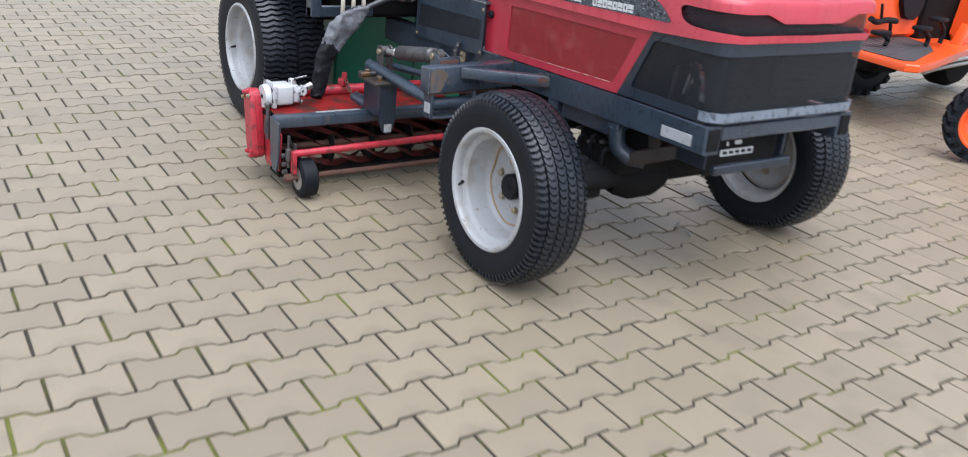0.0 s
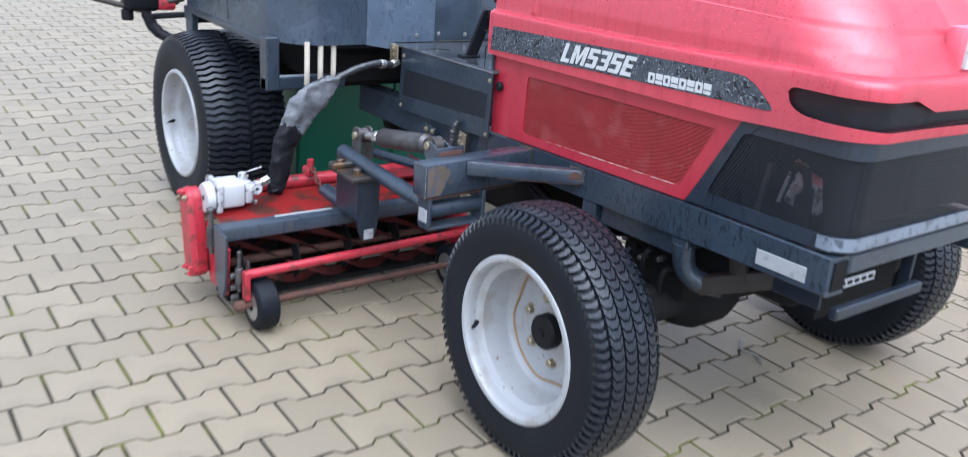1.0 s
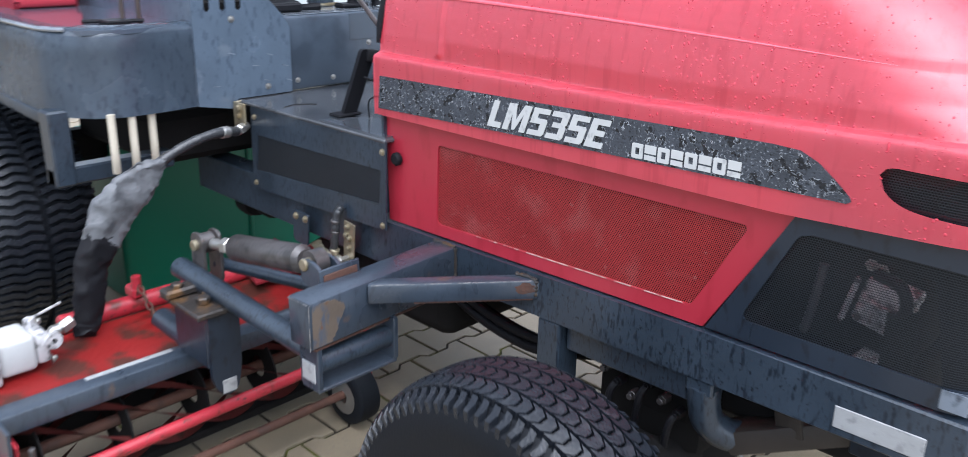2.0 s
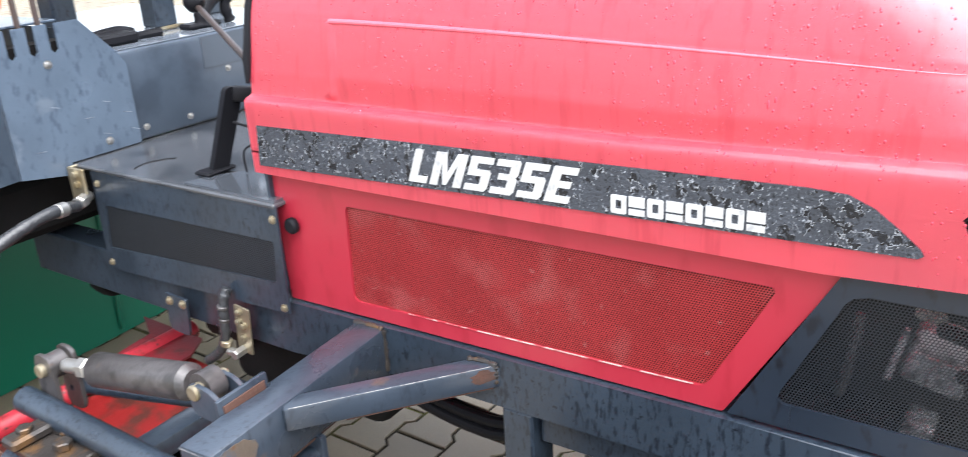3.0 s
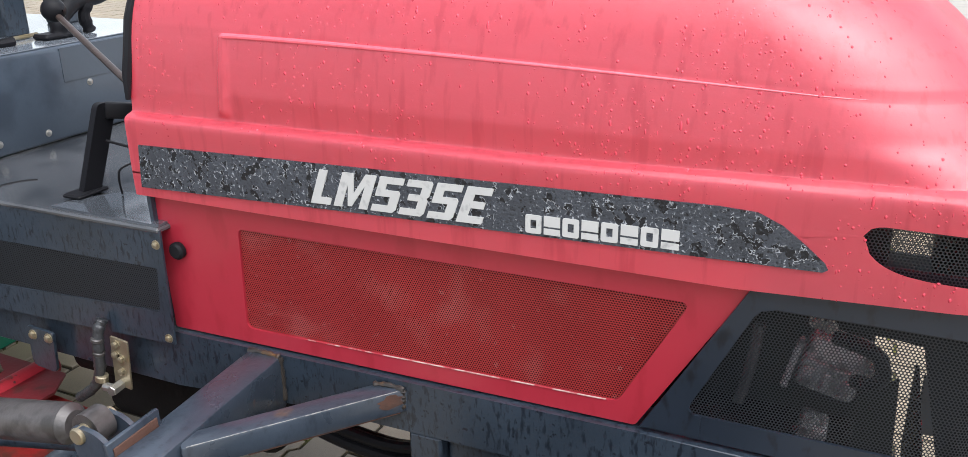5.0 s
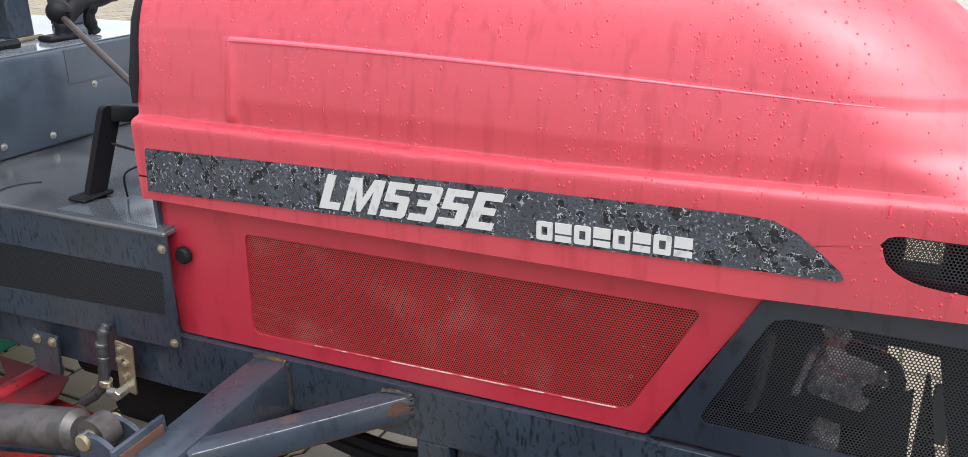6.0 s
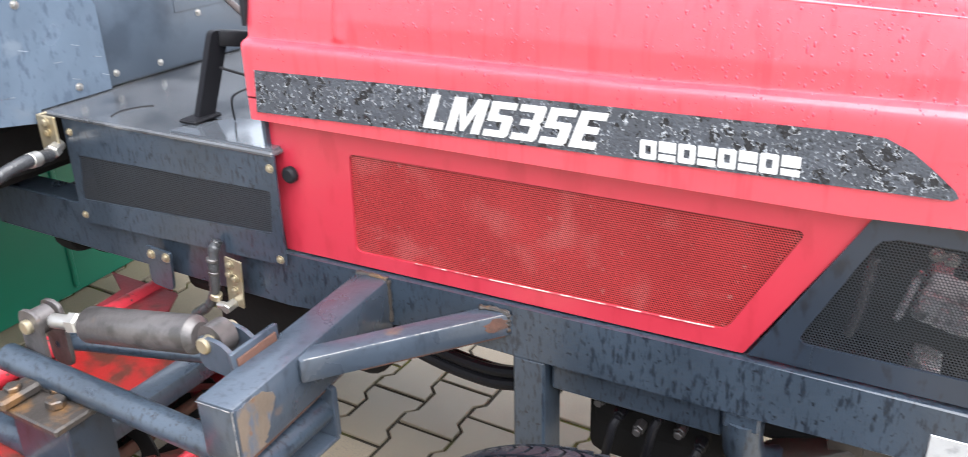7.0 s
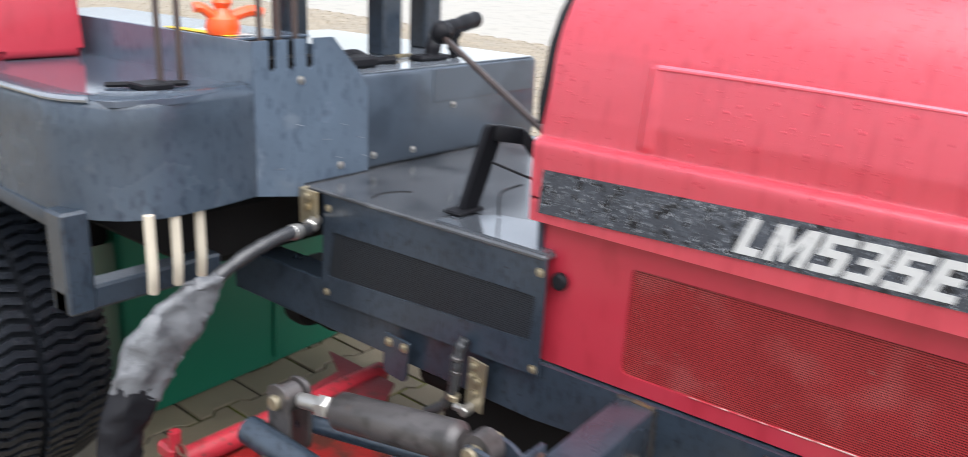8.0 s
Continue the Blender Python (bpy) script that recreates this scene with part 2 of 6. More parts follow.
def torn_film(name):
    """A glossy grey film band that has blistered: dark bare patches with curled pale rims, and rain glints painted into
    the colour.
    """
    m = mat(name, (0.046, 0.052, 0.064), 0.26, 0, 0.45, 22, 0.25, 190, 0.0)
    n, l = m.node_tree.nodes, m.node_tree.links
    b = n["Principled BSDF"]
    co = n.new("ShaderNodeTexCoord").outputs["Object"]
    base = b.inputs["Base Color"].links[0].from_socket

    def noise_tex(scale, detail, rough=0.55):
        t = n.new("ShaderNodeTexNoise")
        t.inputs["Scale"].default_value, t.inputs["Detail"].default_value, t.inputs["Roughness"].default_value = scale, detail, rough
        l.new(co, t.inputs["Vector"])
        return t.outputs[0]

    def band(value, lo, hi, out0=0.0, out1=1.0):
        r = n.new("ShaderNodeMapRange")
        for k, v in enumerate((lo, hi, out0, out1)):
            r.inputs[k + 1].default_value = v
        l.new(value, r.inputs[0])
        return r.outputs[0]

    def both(op, a, c):
        q = n.new("ShaderNodeMath")
        q.operation = op
        l.new(a, q.inputs[0])
        l.new(c, q.inputs[1])
        return q.outputs[0]

    def over(colour, fac, top):
        q = n.new("ShaderNodeMix")
        q.data_type = "RGBA"
        l.new(fac, q.inputs[0])
        l.new(colour, q.inputs[6])
        q.inputs[7].default_value = (*top, 1)
        return q.outputs[2]
    tear = noise_tex(62, 3, 0.6)
    bare = band(tear, 0.565, 0.580)
    rim = both("MULTIPLY", band(tear, 0.545, 0.562), band(tear, 0.585, 0.570))
    rim = both("MULTIPLY", rim, band(noise_tex(120, 2), 0.50, 0.58))
    fine = noise_tex(210, 4, 0.6)
    # pale specks in the colour stand in for glints on raindrops
    glint = both("MULTIPLY", band(fine, 0.60, 0.64), band(noise_tex(30, 2), 0.45, 0.60))
    col = over(base, band(fine, 0.42, 0.36), (0.014, 0.016, 0.020))
    col = over(col, bare, (0.007, 0.008, 0.011))
    col = over(col, rim, (0.42, 0.44, 0.47))
    col = over(col, glint, (0.30, 0.32, 0.35))
    l.new(col, b.inputs["Base Color"])
    bp = n.new("ShaderNodeBump")
    bp.inputs["Strength"].default_value, bp.inputs["Distance"].default_value = 0.7, 0.003
    l.new(both("ADD", fine, rim), bp.inputs["Height"])
    l.new(bp.outputs[0], b.inputs["Normal"])
    return m


DECAL = torn_film("flaked_dark_decal")
FLAKE = mat("torn_clear_film", (0.19, 0.20, 0.22), 0.25, 0, 0.3, 50)
MESH_RED = perforated("red_perforated_sheet", (0.33, 0.028, 0.030), 0.0040, 0.00150, specks=((0.38, 0.12, 0.11), 70, 0.315), dust=((0.37, 0.062, 0.060), 11.0, 0.40))
PALE_EDGE = mat("edge_worn_to_primer", (0.46, 0.33, 0.30), 0.5, 0, 0.3, 40, 0.1, 120, 0.0, (0.36, 0.022, 0.036), 38, 0.52)
MESH_BLACK = perforated("black_perforated_sheet", (0.0185, 0.0215, 0.0265), 0.0043, 0.00155, 0.33, "wrap")
MESH_BLACK.node_tree.nodes["Principled BSDF"].inputs["Specular IOR Level"].default_value = 0.4
MESH_SLATE = perforated("slate_perforated_sheet", (0.017, 0.0205, 0.026), 0.0046, 0.0014)
WATER = bpy.data.materials.new("rain_water")
WATER.use_nodes = True
_w = WATER.node_tree.nodes["Principled BSDF"]
_w.inputs["Base Color"].default_value = (0.58, 0.055, 0.085, 1)
_w.inputs["Roughness"].default_value = 0.04
_w.inputs["IOR"].default_value = 1.33
PAVER = mat("concrete_paver", (0.230, 0.188, 0.128), 0.5, 0, 0.18, 1.3, 0.30, 420, 0.0, (0.200, 0.164, 0.114), 5, 0.42, (1, 1, 1), 0.14, 0.11, rust=((0.205, 0.173, 0.124), 260, 0.43))
PAVER_FAR = mat("concrete_paver_joined", (0.230, 0.188, 0.128), 0.5, 0, 0.18, 1.3, 0.30, 420, 0.0, (0.200, 0.164, 0.114), 5, 0.42, (1, 1, 1), 0.14, 0.11, True, rust=((0.205, 0.173, 0.124), 260, 0.43))
YARD = mat("distant_paving", (0.30, 0.278, 0.24), 0.5, 0, 0.12, 1.2, 0.3, 60, 0.0, (0.25, 0.235, 0.20), 4, 0.42)
JOINT = mat("joint_sand_and_moss", (0.034, 0.027, 0.017), 0.95, 0, 0.5, 40, 0.8, 300, 0.0, (0.110, 0.115, 0.014), 3.2, 0.44)

from mathutils.bvhtree import BVHTree

# ---- shaping ----
def box(bm, lo, hi, bev=0.003, seg=1):
    """A box between two corners with bevelled edges."""
    r = bmesh.ops.create_cube(bm, size=1)
    c = [(a + b) / 2 for a, b in zip(lo, hi)]
    d = [abs(b - a) for a, b in zip(lo, hi)]
    for v in r["verts"]:
        v.co = Vector((c[0] + v.co.x * d[0], c[1] + v.co.y * d[1], c[2] + v.co.z * d[2]))
    if bev:
        es = {e for v in r["verts"] for e in v.link_edges}
        bmesh.ops.bevel(bm, geom=list(es), offset=min(bev, min(d) * 0.4), segments=seg, affect="EDGES", profile=0.5)


def frame_axes(p, q, up=(0, 0, 1)):
    z = (Vector(q) - Vector(p)).normalized()
    u = Vector(up)
    if abs(z.dot(u)) > 0.98:
        u = Vector((0, 1, 0))
    x = u.cross(z).normalized()
    return x, z.cross(x), z


def beam(bm, p, q, w, h, bev=0.004, up=(0, 0, 1), off=(0, 0)):
    """A rectangular bar from p to q, w wide sideways and h high."""
    x, y, z = frame_axes(p, q, up)
    n0 = len(bm.verts)
    ln = (Vector(q) - Vector(p)).length
    r = bmesh.ops.create_cube(bm, size=1)
    vs = r["verts"]
    if bev:
        for v in vs:
            v.co = Vector((v.co.x * w, v.co.y * h, v.co.z * ln))
        es = {e for v in vs for e in v.link_edges}
        res = bmesh.ops.bevel(bm, geom=list(es), offset=min(bev, w * 0.4, h * 0.4), segments=2, affect="EDGES", profile=0.5)
        bm.verts.ensure_lookup_table()
        vs = bm.verts[n0:]
    else:
        for v in vs:
            v.co = Vector((v.co.x * w, v.co.y * h, v.co.z * ln))
    mid = (Vector(p) + Vector(q)) / 2
    for v in vs:
        c = v.co.copy()
        v.co = mid + x * (c.x + off[0]) + y * (c.y + off[1]) + z * c.z


def rings(bm, centres, radii, n=12, closed=False, caps=True, squash=None):
    """A round tube through the centres with one radius each."""
    cs = [Vector(c) for c in centres]
    prev = None
    loops = []
    for i, c in enumerate(cs):
        t = (cs[min(i + 1, len(cs) - 1)] - cs[max(i - 1, 0)]).normalized()
        if prev is None:
            u = Vector((0, 0, 1)) if abs(t.z) < 0.9 else Vector((0, 1, 0))
            prev = (u - t * u.dot(t)).normalized()
        else:
            prev = (prev - t * prev.dot(t)).normalized()
        w = t.cross(prev)
        loops.append([bm.verts.new(c + (prev * math.cos(a) + w * math.sin(a)) * radii[i]) for a in [2 * math.pi * k / n for k in range(n)]])
    for a, b in zip(loops, loops[1:]):
        for k in range(n):
            bm.faces.new((a[k], a[(k + 1) % n], b[(k + 1) % n], b[k]))
    if caps:
        bm.faces.new(loops[0][::-1])
        bm.faces.new(loops[-1])


def rod(bm, p, q, r, n=14, chamfer=0.15):
    p, q = Vector(p), Vector(q)
    d = (q - p).normalized() * r * chamfer
    rings(bm, [p, p + d, q - d, q], [r * (1 - chamfer), r, r, r * (1 - chamfer)], n)


def smooth_path(pts, per=6):
    pts = [Vector(p) for p in pts]
    out = []
    for i in range(len(pts) - 1):
        a, b, c, d = pts[max(i - 1, 0)], pts[i], pts[i + 1], pts[min(i + 2, len(pts) - 1)]
        for k in range(per):
            t = k / per
            out.append(0.5 * (2 * b + (c - a) * t + (2 * a - 5 * b + 4 * c - d) * t * t + (3 * b - a - 3 * c + d) * t ** 3))
    return out + [pts[-1]]


def hose(bm, pts, r, n=10, per=6, wrinkle=0.0):
    path = smooth_path(pts, per)
    rr = [r * (1 + wrinkle * noise.noise(Vector((i * 0.55, r * 40, 0)))) for i in range(len(path))]
    rings(bm, path, rr, n)


def lathe(bm, profile, centre, axis="x", n=40, turn=0.0):
    """Revolves (offset along the axis, radius) pairs round an axis through centre."""
    loops = []
    for o, r in profile:
        ring = []
        for k in range(n):
            a = turn + 2 * math.pi * k / n
            c, s = r * math.cos(a), r * math.sin(a)
            d = {"x": (o, c, s), "y": (c, o, s), "z": (c, s, o)}[axis]
            ring.append(bm.verts.new((centre[0] + d[0], centre[1] + d[1], centre[2] + d[2])))
        loops.append(ring)
    for a, b in zip(loops, loops[1:]):
        for k in range(n):
            bm.faces.new((a[k], b[k], b[(k + 1) % n], a[(k + 1) % n]))
    return loops


def plate(bm, outline, axis, at, thick, bev=0.0):
    """A flat sheet: an outline of two coordinates across an axis, from `at` on, thick along the axis."""
    def put(a, b, d):
        return {"x": (d, a, b), "y": (a, d, b), "z": (a, b, d)}[axis]
    front = [bm.verts.new(put(a, b, at)) for a, b in outline]
    back = [bm.verts.new(put(a, b, at + thick)) for a, b in outline]
    n = len(outline)
    faces = [bm.faces.new(front), bm.faces.new(back[::-1])]
    for k in range(n):
        faces.append(bm.faces.new((front[k], back[k], back[(k + 1) % n], front[(k + 1) % n])))
    if bev:
        es = list(faces[0].edges) + list(faces[1].edges)
        bmesh.ops.bevel(bm, geom=es, offset=bev, segments=1, affect="EDGES")


def round_corners(pts, r, seg=5):
    """Rounds the corners of a closed outline of 2-D points."""
    out = []
    n = len(pts)
    rs = r if isinstance(r, (list, tuple)) else [r] * n
    for i in range(n):
        p, a, b = Vector(pts[i]), Vector(pts[i - 1]), Vector(pts[(i + 1) % n])
        k = min(rs[i], (a - p).length * 0.45, (b - p).length * 0.45)
        s, e = p + (a - p).normalized() * k, p + (b - p).normalized() * k
        for j in range(seg + 1):
            t = j / seg
            out.append(tuple((1 - t) ** 2 * s + 2 * t * (1 - t) * p + t * t * e))
    return out


def ring_plate(bm, outer, inner, axis, at, thick):
    """A sheet with one opening: outer and inner outlines are joined by bridging faces."""
    def put(a, b, d):
        return {"x": (d, a, b), "y": (a, d, b), "z": (a, b, d)}[axis]
    for d, flip in ((at, False), (at + thick, True)):
        vo = [bm.verts.new(put(a, b, d)) for a, b in outer]
        vi = [bm.verts.new(put(a, b, d)) for a, b in inner]
        es = [bm.edges.new((vo[k], vo[(k + 1) % len(vo)])) for k in range(len(vo))]
        es += [bm.edges.new((vi[k], vi[(k + 1) % len(vi)])) for k in range(len(vi))]
        bmesh.ops.triangle_fill(bm, use_beauty=True, use_dissolve=False, edges=es)
        if not flip:
            fo, fi = vo, vi
        else:
            for a, b in ((fo, vo), (fi, vi)):
                for k in range(len(a)):
                    bm.faces.new((a[k], b[k], b[(k + 1) % len(a)], a[(k + 1) % len(a)]))
    bmesh.ops.recalc_face_normals(bm, faces=bm.faces)


def bolt(bm, p, axis, r=0.008, h=0.006):
    """A hexagon head on a washer, standing out along an axis vector."""
    p, a = Vector(p), Vector(axis).normalized()
    rings(bm, [p, p + a * h * 0.25], [r * 1.5, r * 1.5], 12)
    rings(bm, [p + a * h * 0.25, p + a * h, p + a * h * 1.15], [r, r, r * 0.75], 6)


def finish(name, bm, material, smooth=35):
    me = bpy.data.meshes.new(name)
    bmesh.ops.recalc_face_normals(bm, faces=bm.faces)
    bm.to_mesh(me)
    bm.free()
    me.materials.append(material)
    if smooth:
        me.polygons.foreach_set("use_smooth", [True] * len(me.polygons))
        me.set_sharp_from_angle(angle=radians(smooth))
    return me


BASES = {}


def thing(name, base, label, category, matrix=None, **tags):
    """An empty at the base of a thing; its parts are given in place coordinates."""
    ob = new(name)
    ob.empty_display_size = 0.1
    ob.matrix_basis = (matrix or Matrix()) @ Matrix.Translation(base)
    BASES[ob.name] = Vector(base)
    return tagged(ob, label, category, **tags)


def part(name, bm, material, parent, label="", smooth=35):
    """Links a bmesh as one mesh object under a thing or under a part."""
    base = BASES[parent.name]
    bmesh.ops.translate(bm, vec=-base, verts=bm.verts)
    ob = new(name, finish(name, bm, material, smooth))
    ob.parent = parent
    BASES[ob.name] = base
    return tagged(ob, label) if label else ob


def group_part(name, parent, label=""):
    """A part that is an empty for its own pieces, such as a wheel."""
    ob = new(name)
    ob.empty_display_size = 0.05
    ob.parent = parent
    BASES[ob.name] = BASES[parent.name]
    return tagged(ob, label) if label else ob



# ---- the ground ----
bm = bmesh.new()
GR = 400.0
vs = [bm.verts.new((sx * GR, sy * GR, -0.030)) for sx, sy in ((-1, -1), (1, -1), (1, 1), (-1, 1))]
bm.faces.new(vs)
ground = new("ground", finish("ground", bm, YARD, 0))
tagged(ground, "grey-beige concrete yard that reaches the horizon", "ground", kind="structure")
BASES["ground"] = Vector((0, 0, 0))
bm = bmesh.new()
bm.faces.new([bm.verts.new(p) for p in ((-4.86, -4.10, -0.0065), (5.38, -4.10, -0.0065), (9.82, 4.78, -0.0065), (9.82, 17.40, -0.0065), (-4.86, 17.40, -0.0065))])
part("joint_bed", bm, JOINT, ground, "dark joint sand with patches of moss", 0)

# ---- the fairway mower ----
XC = 2.02
PIVOT = Matrix.Translation((0, 0.4, 0.655))
LEAN_FWD = PIVOT @ Matrix.Rotation(radians(-1.6), 4, "X") @ PIVOT.inverted()
mower = thing("fairway_mower", (XC, 1.3, 0.0), "red and slate-blue ride-on fairway mower, wet with rain, on paving", "mower", LEAN_FWD)


def make_hood():
    """The moulded engine hood: shrinking outlines from the lower rim to the spine, with a slot that wraps the rear."""
    raw = [(0.00, 0.377, -0.112), (0.30, 0.378, -0.116), (0.70, 0.378, -0.115), (0.92, 0.3775, -0.1135), (0.975, 0.372, -0.107), (1.005, 0.361, -0.094), (1.04, 0.3575, -0.090), (1.25, 0.355, -0.078),
           (1.6, 0.347, -0.052), (1.95, 0.334, -0.012), (2.25, 0.312, 0.045), (2.5, 0.280, 0.115), (2.7, 0.235, 0.20), (2.85, 0.17, 0.31), (2.93, 0.09, 0.42), (2.95, 0.0, 0.52)]
    # height of each level: the first unit runs from the lower edge to the waist ledge, the rest up to the spine
    def height(v, y):
        low = 0.894 + 0.016 * max(0.0, min(1.0, (0.24 - y) / 0.34))
        waist = 1.030 + 0.014 * max(0.0, min(1.0, (0.5 - y) / 0.6))
        if v <= 1.0:
            return low + (waist - low) * v
        # one level follows the pressed crease line, which falls towards the rear
        crease = 1.157 - 0.027 * max(0.0, min(1.3, (1.0 - y) / 0.86)) ** 1.5
        g = (crease - waist) / (0.8 * 0.152)
        if v <= 1.8:
            return waist + (v - 1.0) * 0.152 * g
        top = waist + 1.95 * 0.152
        return crease + (v - 1.8) / 1.15 * (top - crease)
    lv = [(v.x, v.y, v.z) for v in smooth_path(raw[:8], 7) if v.x < 1.24]
    lv += [(v.x, v.y, v.z) for v in smooth_path(raw[7:], 7)]
    lv = sorted(lv + [(0.28, 0.378, -0.116), (0.76, 0.378, -0.114)])
    at_crease = max(k for k in range(len(lv)) if lv[k][0] <= 1.8)
    lv = [r for r in lv if not 1.772 < r[0] < 1.885]
    at_crease = max(k for k in range(len(lv)) if lv[k][0] <= 1.8)
    p, q = lv[at_crease], lv[at_crease + 1]
    f = (1.80 - p[0]) / (q[0] - p[0])
    lv.insert(at_crease + 1, (1.80, p[1] + (q[1] - p[1]) * f, p[2] + (q[2] - p[2]) * f))
    v0, a0, r0 = lv[at_crease + 1]
    for k, dv in enumerate((0.030, 0.044, 0.060, 0.078)):
        lv.insert(at_crease + 2 + k, (1.80 + dv, a0 - 0.035 * dv, r0 + 0.09 * dv))
    lv.insert(at_crease + 1, (1.782, a0 + 0.0006, r0 - 0.0016))
    front = 1.205
    ns, nc, nr = 50, 34, 18

    def outline(a, yr, v):
        """Left half from the front to the middle of the rear, then mirrored."""
        rc = min(0.09 + 0.08 * max(0.0, min(1.0, (v - 0.9) / 0.5)), a * 0.6)
        pts = []
        start = yr + min(0.17, a * 0.6) * 1.25
        ys = yr + rc * 1.25
        run, arc = start - ys, rc * 1.12 * math.pi / 2
        for i in range(ns):
            y = front + (start - front) * i / (ns - 1)
            if 5 <= i <= 11:
                y = (1.036, 1.027, 1.021, 1.016, 1.011, 1.005, 0.996)[i - 5]
            pts.append((-a, y))
        for i in range(1, nc + 1):
            d = (run + arc) * i / nc
            if d <= run:
                pts.append((-a, start - d))
                continue
            t = math.pi / 2 * (d - run) / arc
            pts.append((-a + rc * (1 - math.cos(t)), ys - rc * 1.25 * math.sin(t)))
        x0 = -a + rc
        for i in range(1, nr + 1):
            pts.append((x0 + (0 - x0) * i / nr, yr + 0.012 * (i / nr) ** 2 * -1))
        return pts
    def slot(i):
        """Lower and upper edge of the slot at a column, as shares of the band below the waist."""
        s = i - (ns - 1)
        if s <= 0:
            k = max(0.0, min(1.0, (s + 16) / 16))
            return 0.28 + (0.595 - 0.28) * k, 0.76 + (0.605 - 0.76) * k
        lo = 0.60 - 0.33 * math.sqrt(1 - (1 - min(1.0, s / 10.0)) ** 2) - 0.09 * min(1.0, max(0.0, (s - 8) / 22.0))
        hi = 0.60 + 0.10 * math.sqrt(1 - (1 - min(1.0, s / 3.0)) ** 2) - 0.05 * min(1.0, max(0.0, (s - 3) / 25.0))
        d = ns + nc + nr - 1 - i
        if d < 14:
            hi -= 0.21 * min(1.0, (14 - d) / 5.0)
        return lo, hi

    bm = bmesh.new()
    grid = []
    cols = None
    for v, a, yr in lv:
        half = outline(max(a, 0.0005), yr, v)
        full = half + [(-x, y) for x, y in half[-2::-1]]
        row = []
        for i, (x, y) in enumerate(full):
            lo, hi = slot(min(i, len(full) - 1 - i))
            if v <= 0.28:
                ve = v / 0.28 * lo
            elif v <= 0.76:
                ve = lo + (v - 0.28) / 0.48 * (hi - lo)
            elif v < 1.0:
                ve = hi + (v - 0.76) / 0.24 * (1.0 - hi)
            else:
                ve = v
            z = height(ve, y)
            # pressed panel in the side: slightly sunk between two crease lines
            if 1.03 < v < 1.86 and 0.10 < y < 1.03 and abs(x) > a * 0.9:
                fade = min(1.0, (y - 0.10) / 0.35)
                # a thin raised bead runs along the top and the front of the panel
                bead = 0.0
                if v < 1.802 and y < 1.012:
                    bead = 0.0040 * fade * min(1.0, (v - 1.03) / 0.25)
                if 1.010 < y < 1.022 and v < 1.81:
                    bead = 0.0065 * min(1.0, (v - 1.03) / 0.06)
                x = x + math.copysign(bead, x)
            row.append(bm.verts.new((XC + x, y, z)))
        grid.append(row)
        cols = len(full)
    half_n = ns + nc + nr
    for r in range(len(grid) - 1):
        v = lv[r][0]
        for c in range(cols - 1):
            cc = min(c, cols - 2 - c)
            y = (grid[r][c].co.y + grid[r][c + 1].co.y) / 2
            # the slot: a pointed start on the side, full height round the corner, a dip under the badge
            if cc >= ns - 1 and 0.2799 <= v < 0.7599:
                continue
            if c == half_n - 1 and False:
                continue
            bm.faces.new((grid[r][c], grid[r][c + 1], grid[r + 1][c + 1], grid[r + 1][c]))
    r = bmesh.ops.solidify(bm, geom=bm.faces[:], thickness=-0.004)
    return bm


hood = part("hood", make_hood(), RED, mower, "glossy red moulded engine hood beaded with rain", 40)


def hood_parts():
    # dark grille behind the slot that wraps round the rear
    bm = bmesh.new()
    a, yr, rc = 0.365, -0.098, 0.086
    pts = [(-a, 0.20)]
    for i in range(17):
        t = math.pi / 2 * i / 16
        pts.append((-a + rc * (1 - math.cos(t)), yr + rc * 1.25 - rc * 1.25 * math.sin(t)))
    pts.append((0, yr - 0.008))
    full = pts + [(-x, y) for x, y in pts[-2::-1]]
    lo = [bm.verts.new((XC + x, y, 0.905)) for x, y in full]
    hi = [bm.verts.new((XC + x, y, 1.035)) for x, y in full]
    for k in range(len(full) - 1):
        bm.faces.new((lo[k], lo[k + 1], hi[k + 1], hi[k]))
    part("rear_grille", bm, MESH_BLACK, mower, "black perforated sheet behind the hood slot")
    # rubber seal on the front edge of the hood
    bm = bmesh.new()
    prof = [(0.380, 0.885), (0.380, 0.96), (0.378, 1.03), (0.362, 1.05), (0.356, 1.09), (0.348, 1.12), (0.335, 1.175), (0.313, 1.22), (0.281, 1.258), (0.236, 1.288), (0.17, 1.312), (0.09, 1.325), (0, 1.328)]
    path = [(XC - a, 1.206, z) for a, z in prof[3:]] + [(XC + a, 1.206, z) for a, z in prof[-2:2:-1]]
    rings(bm, path, [0.004] + [0.008] * (len(path) - 2) + [0.004], 8)
    part("edge_seal", bm, BLACK, mower, "black rubber edge strip")
    # inner front bulkhead behind the hood
    bm = bmesh.new()
    out = [(XC - a + 0.012, z - 0.008) for a, z in prof[:-1]] + [(XC + a - 0.012, z - 0.008) for a, z in prof[-2::-1]]
    plate(bm, [(XC - 0.36, 0.66)] + out + [(XC + 0.36, 0.66)], "y", 1.185, 0.008)
    part("bulkhead", bm, SLATE, mower, "slate-blue bulkhead at the front of the engine bay")
    # decal band
    def decal(at, name):
        bm = bmesh.new()
        top = [(1.181, 0.982), (0.7, 0.992), (0.26, 1.000)]
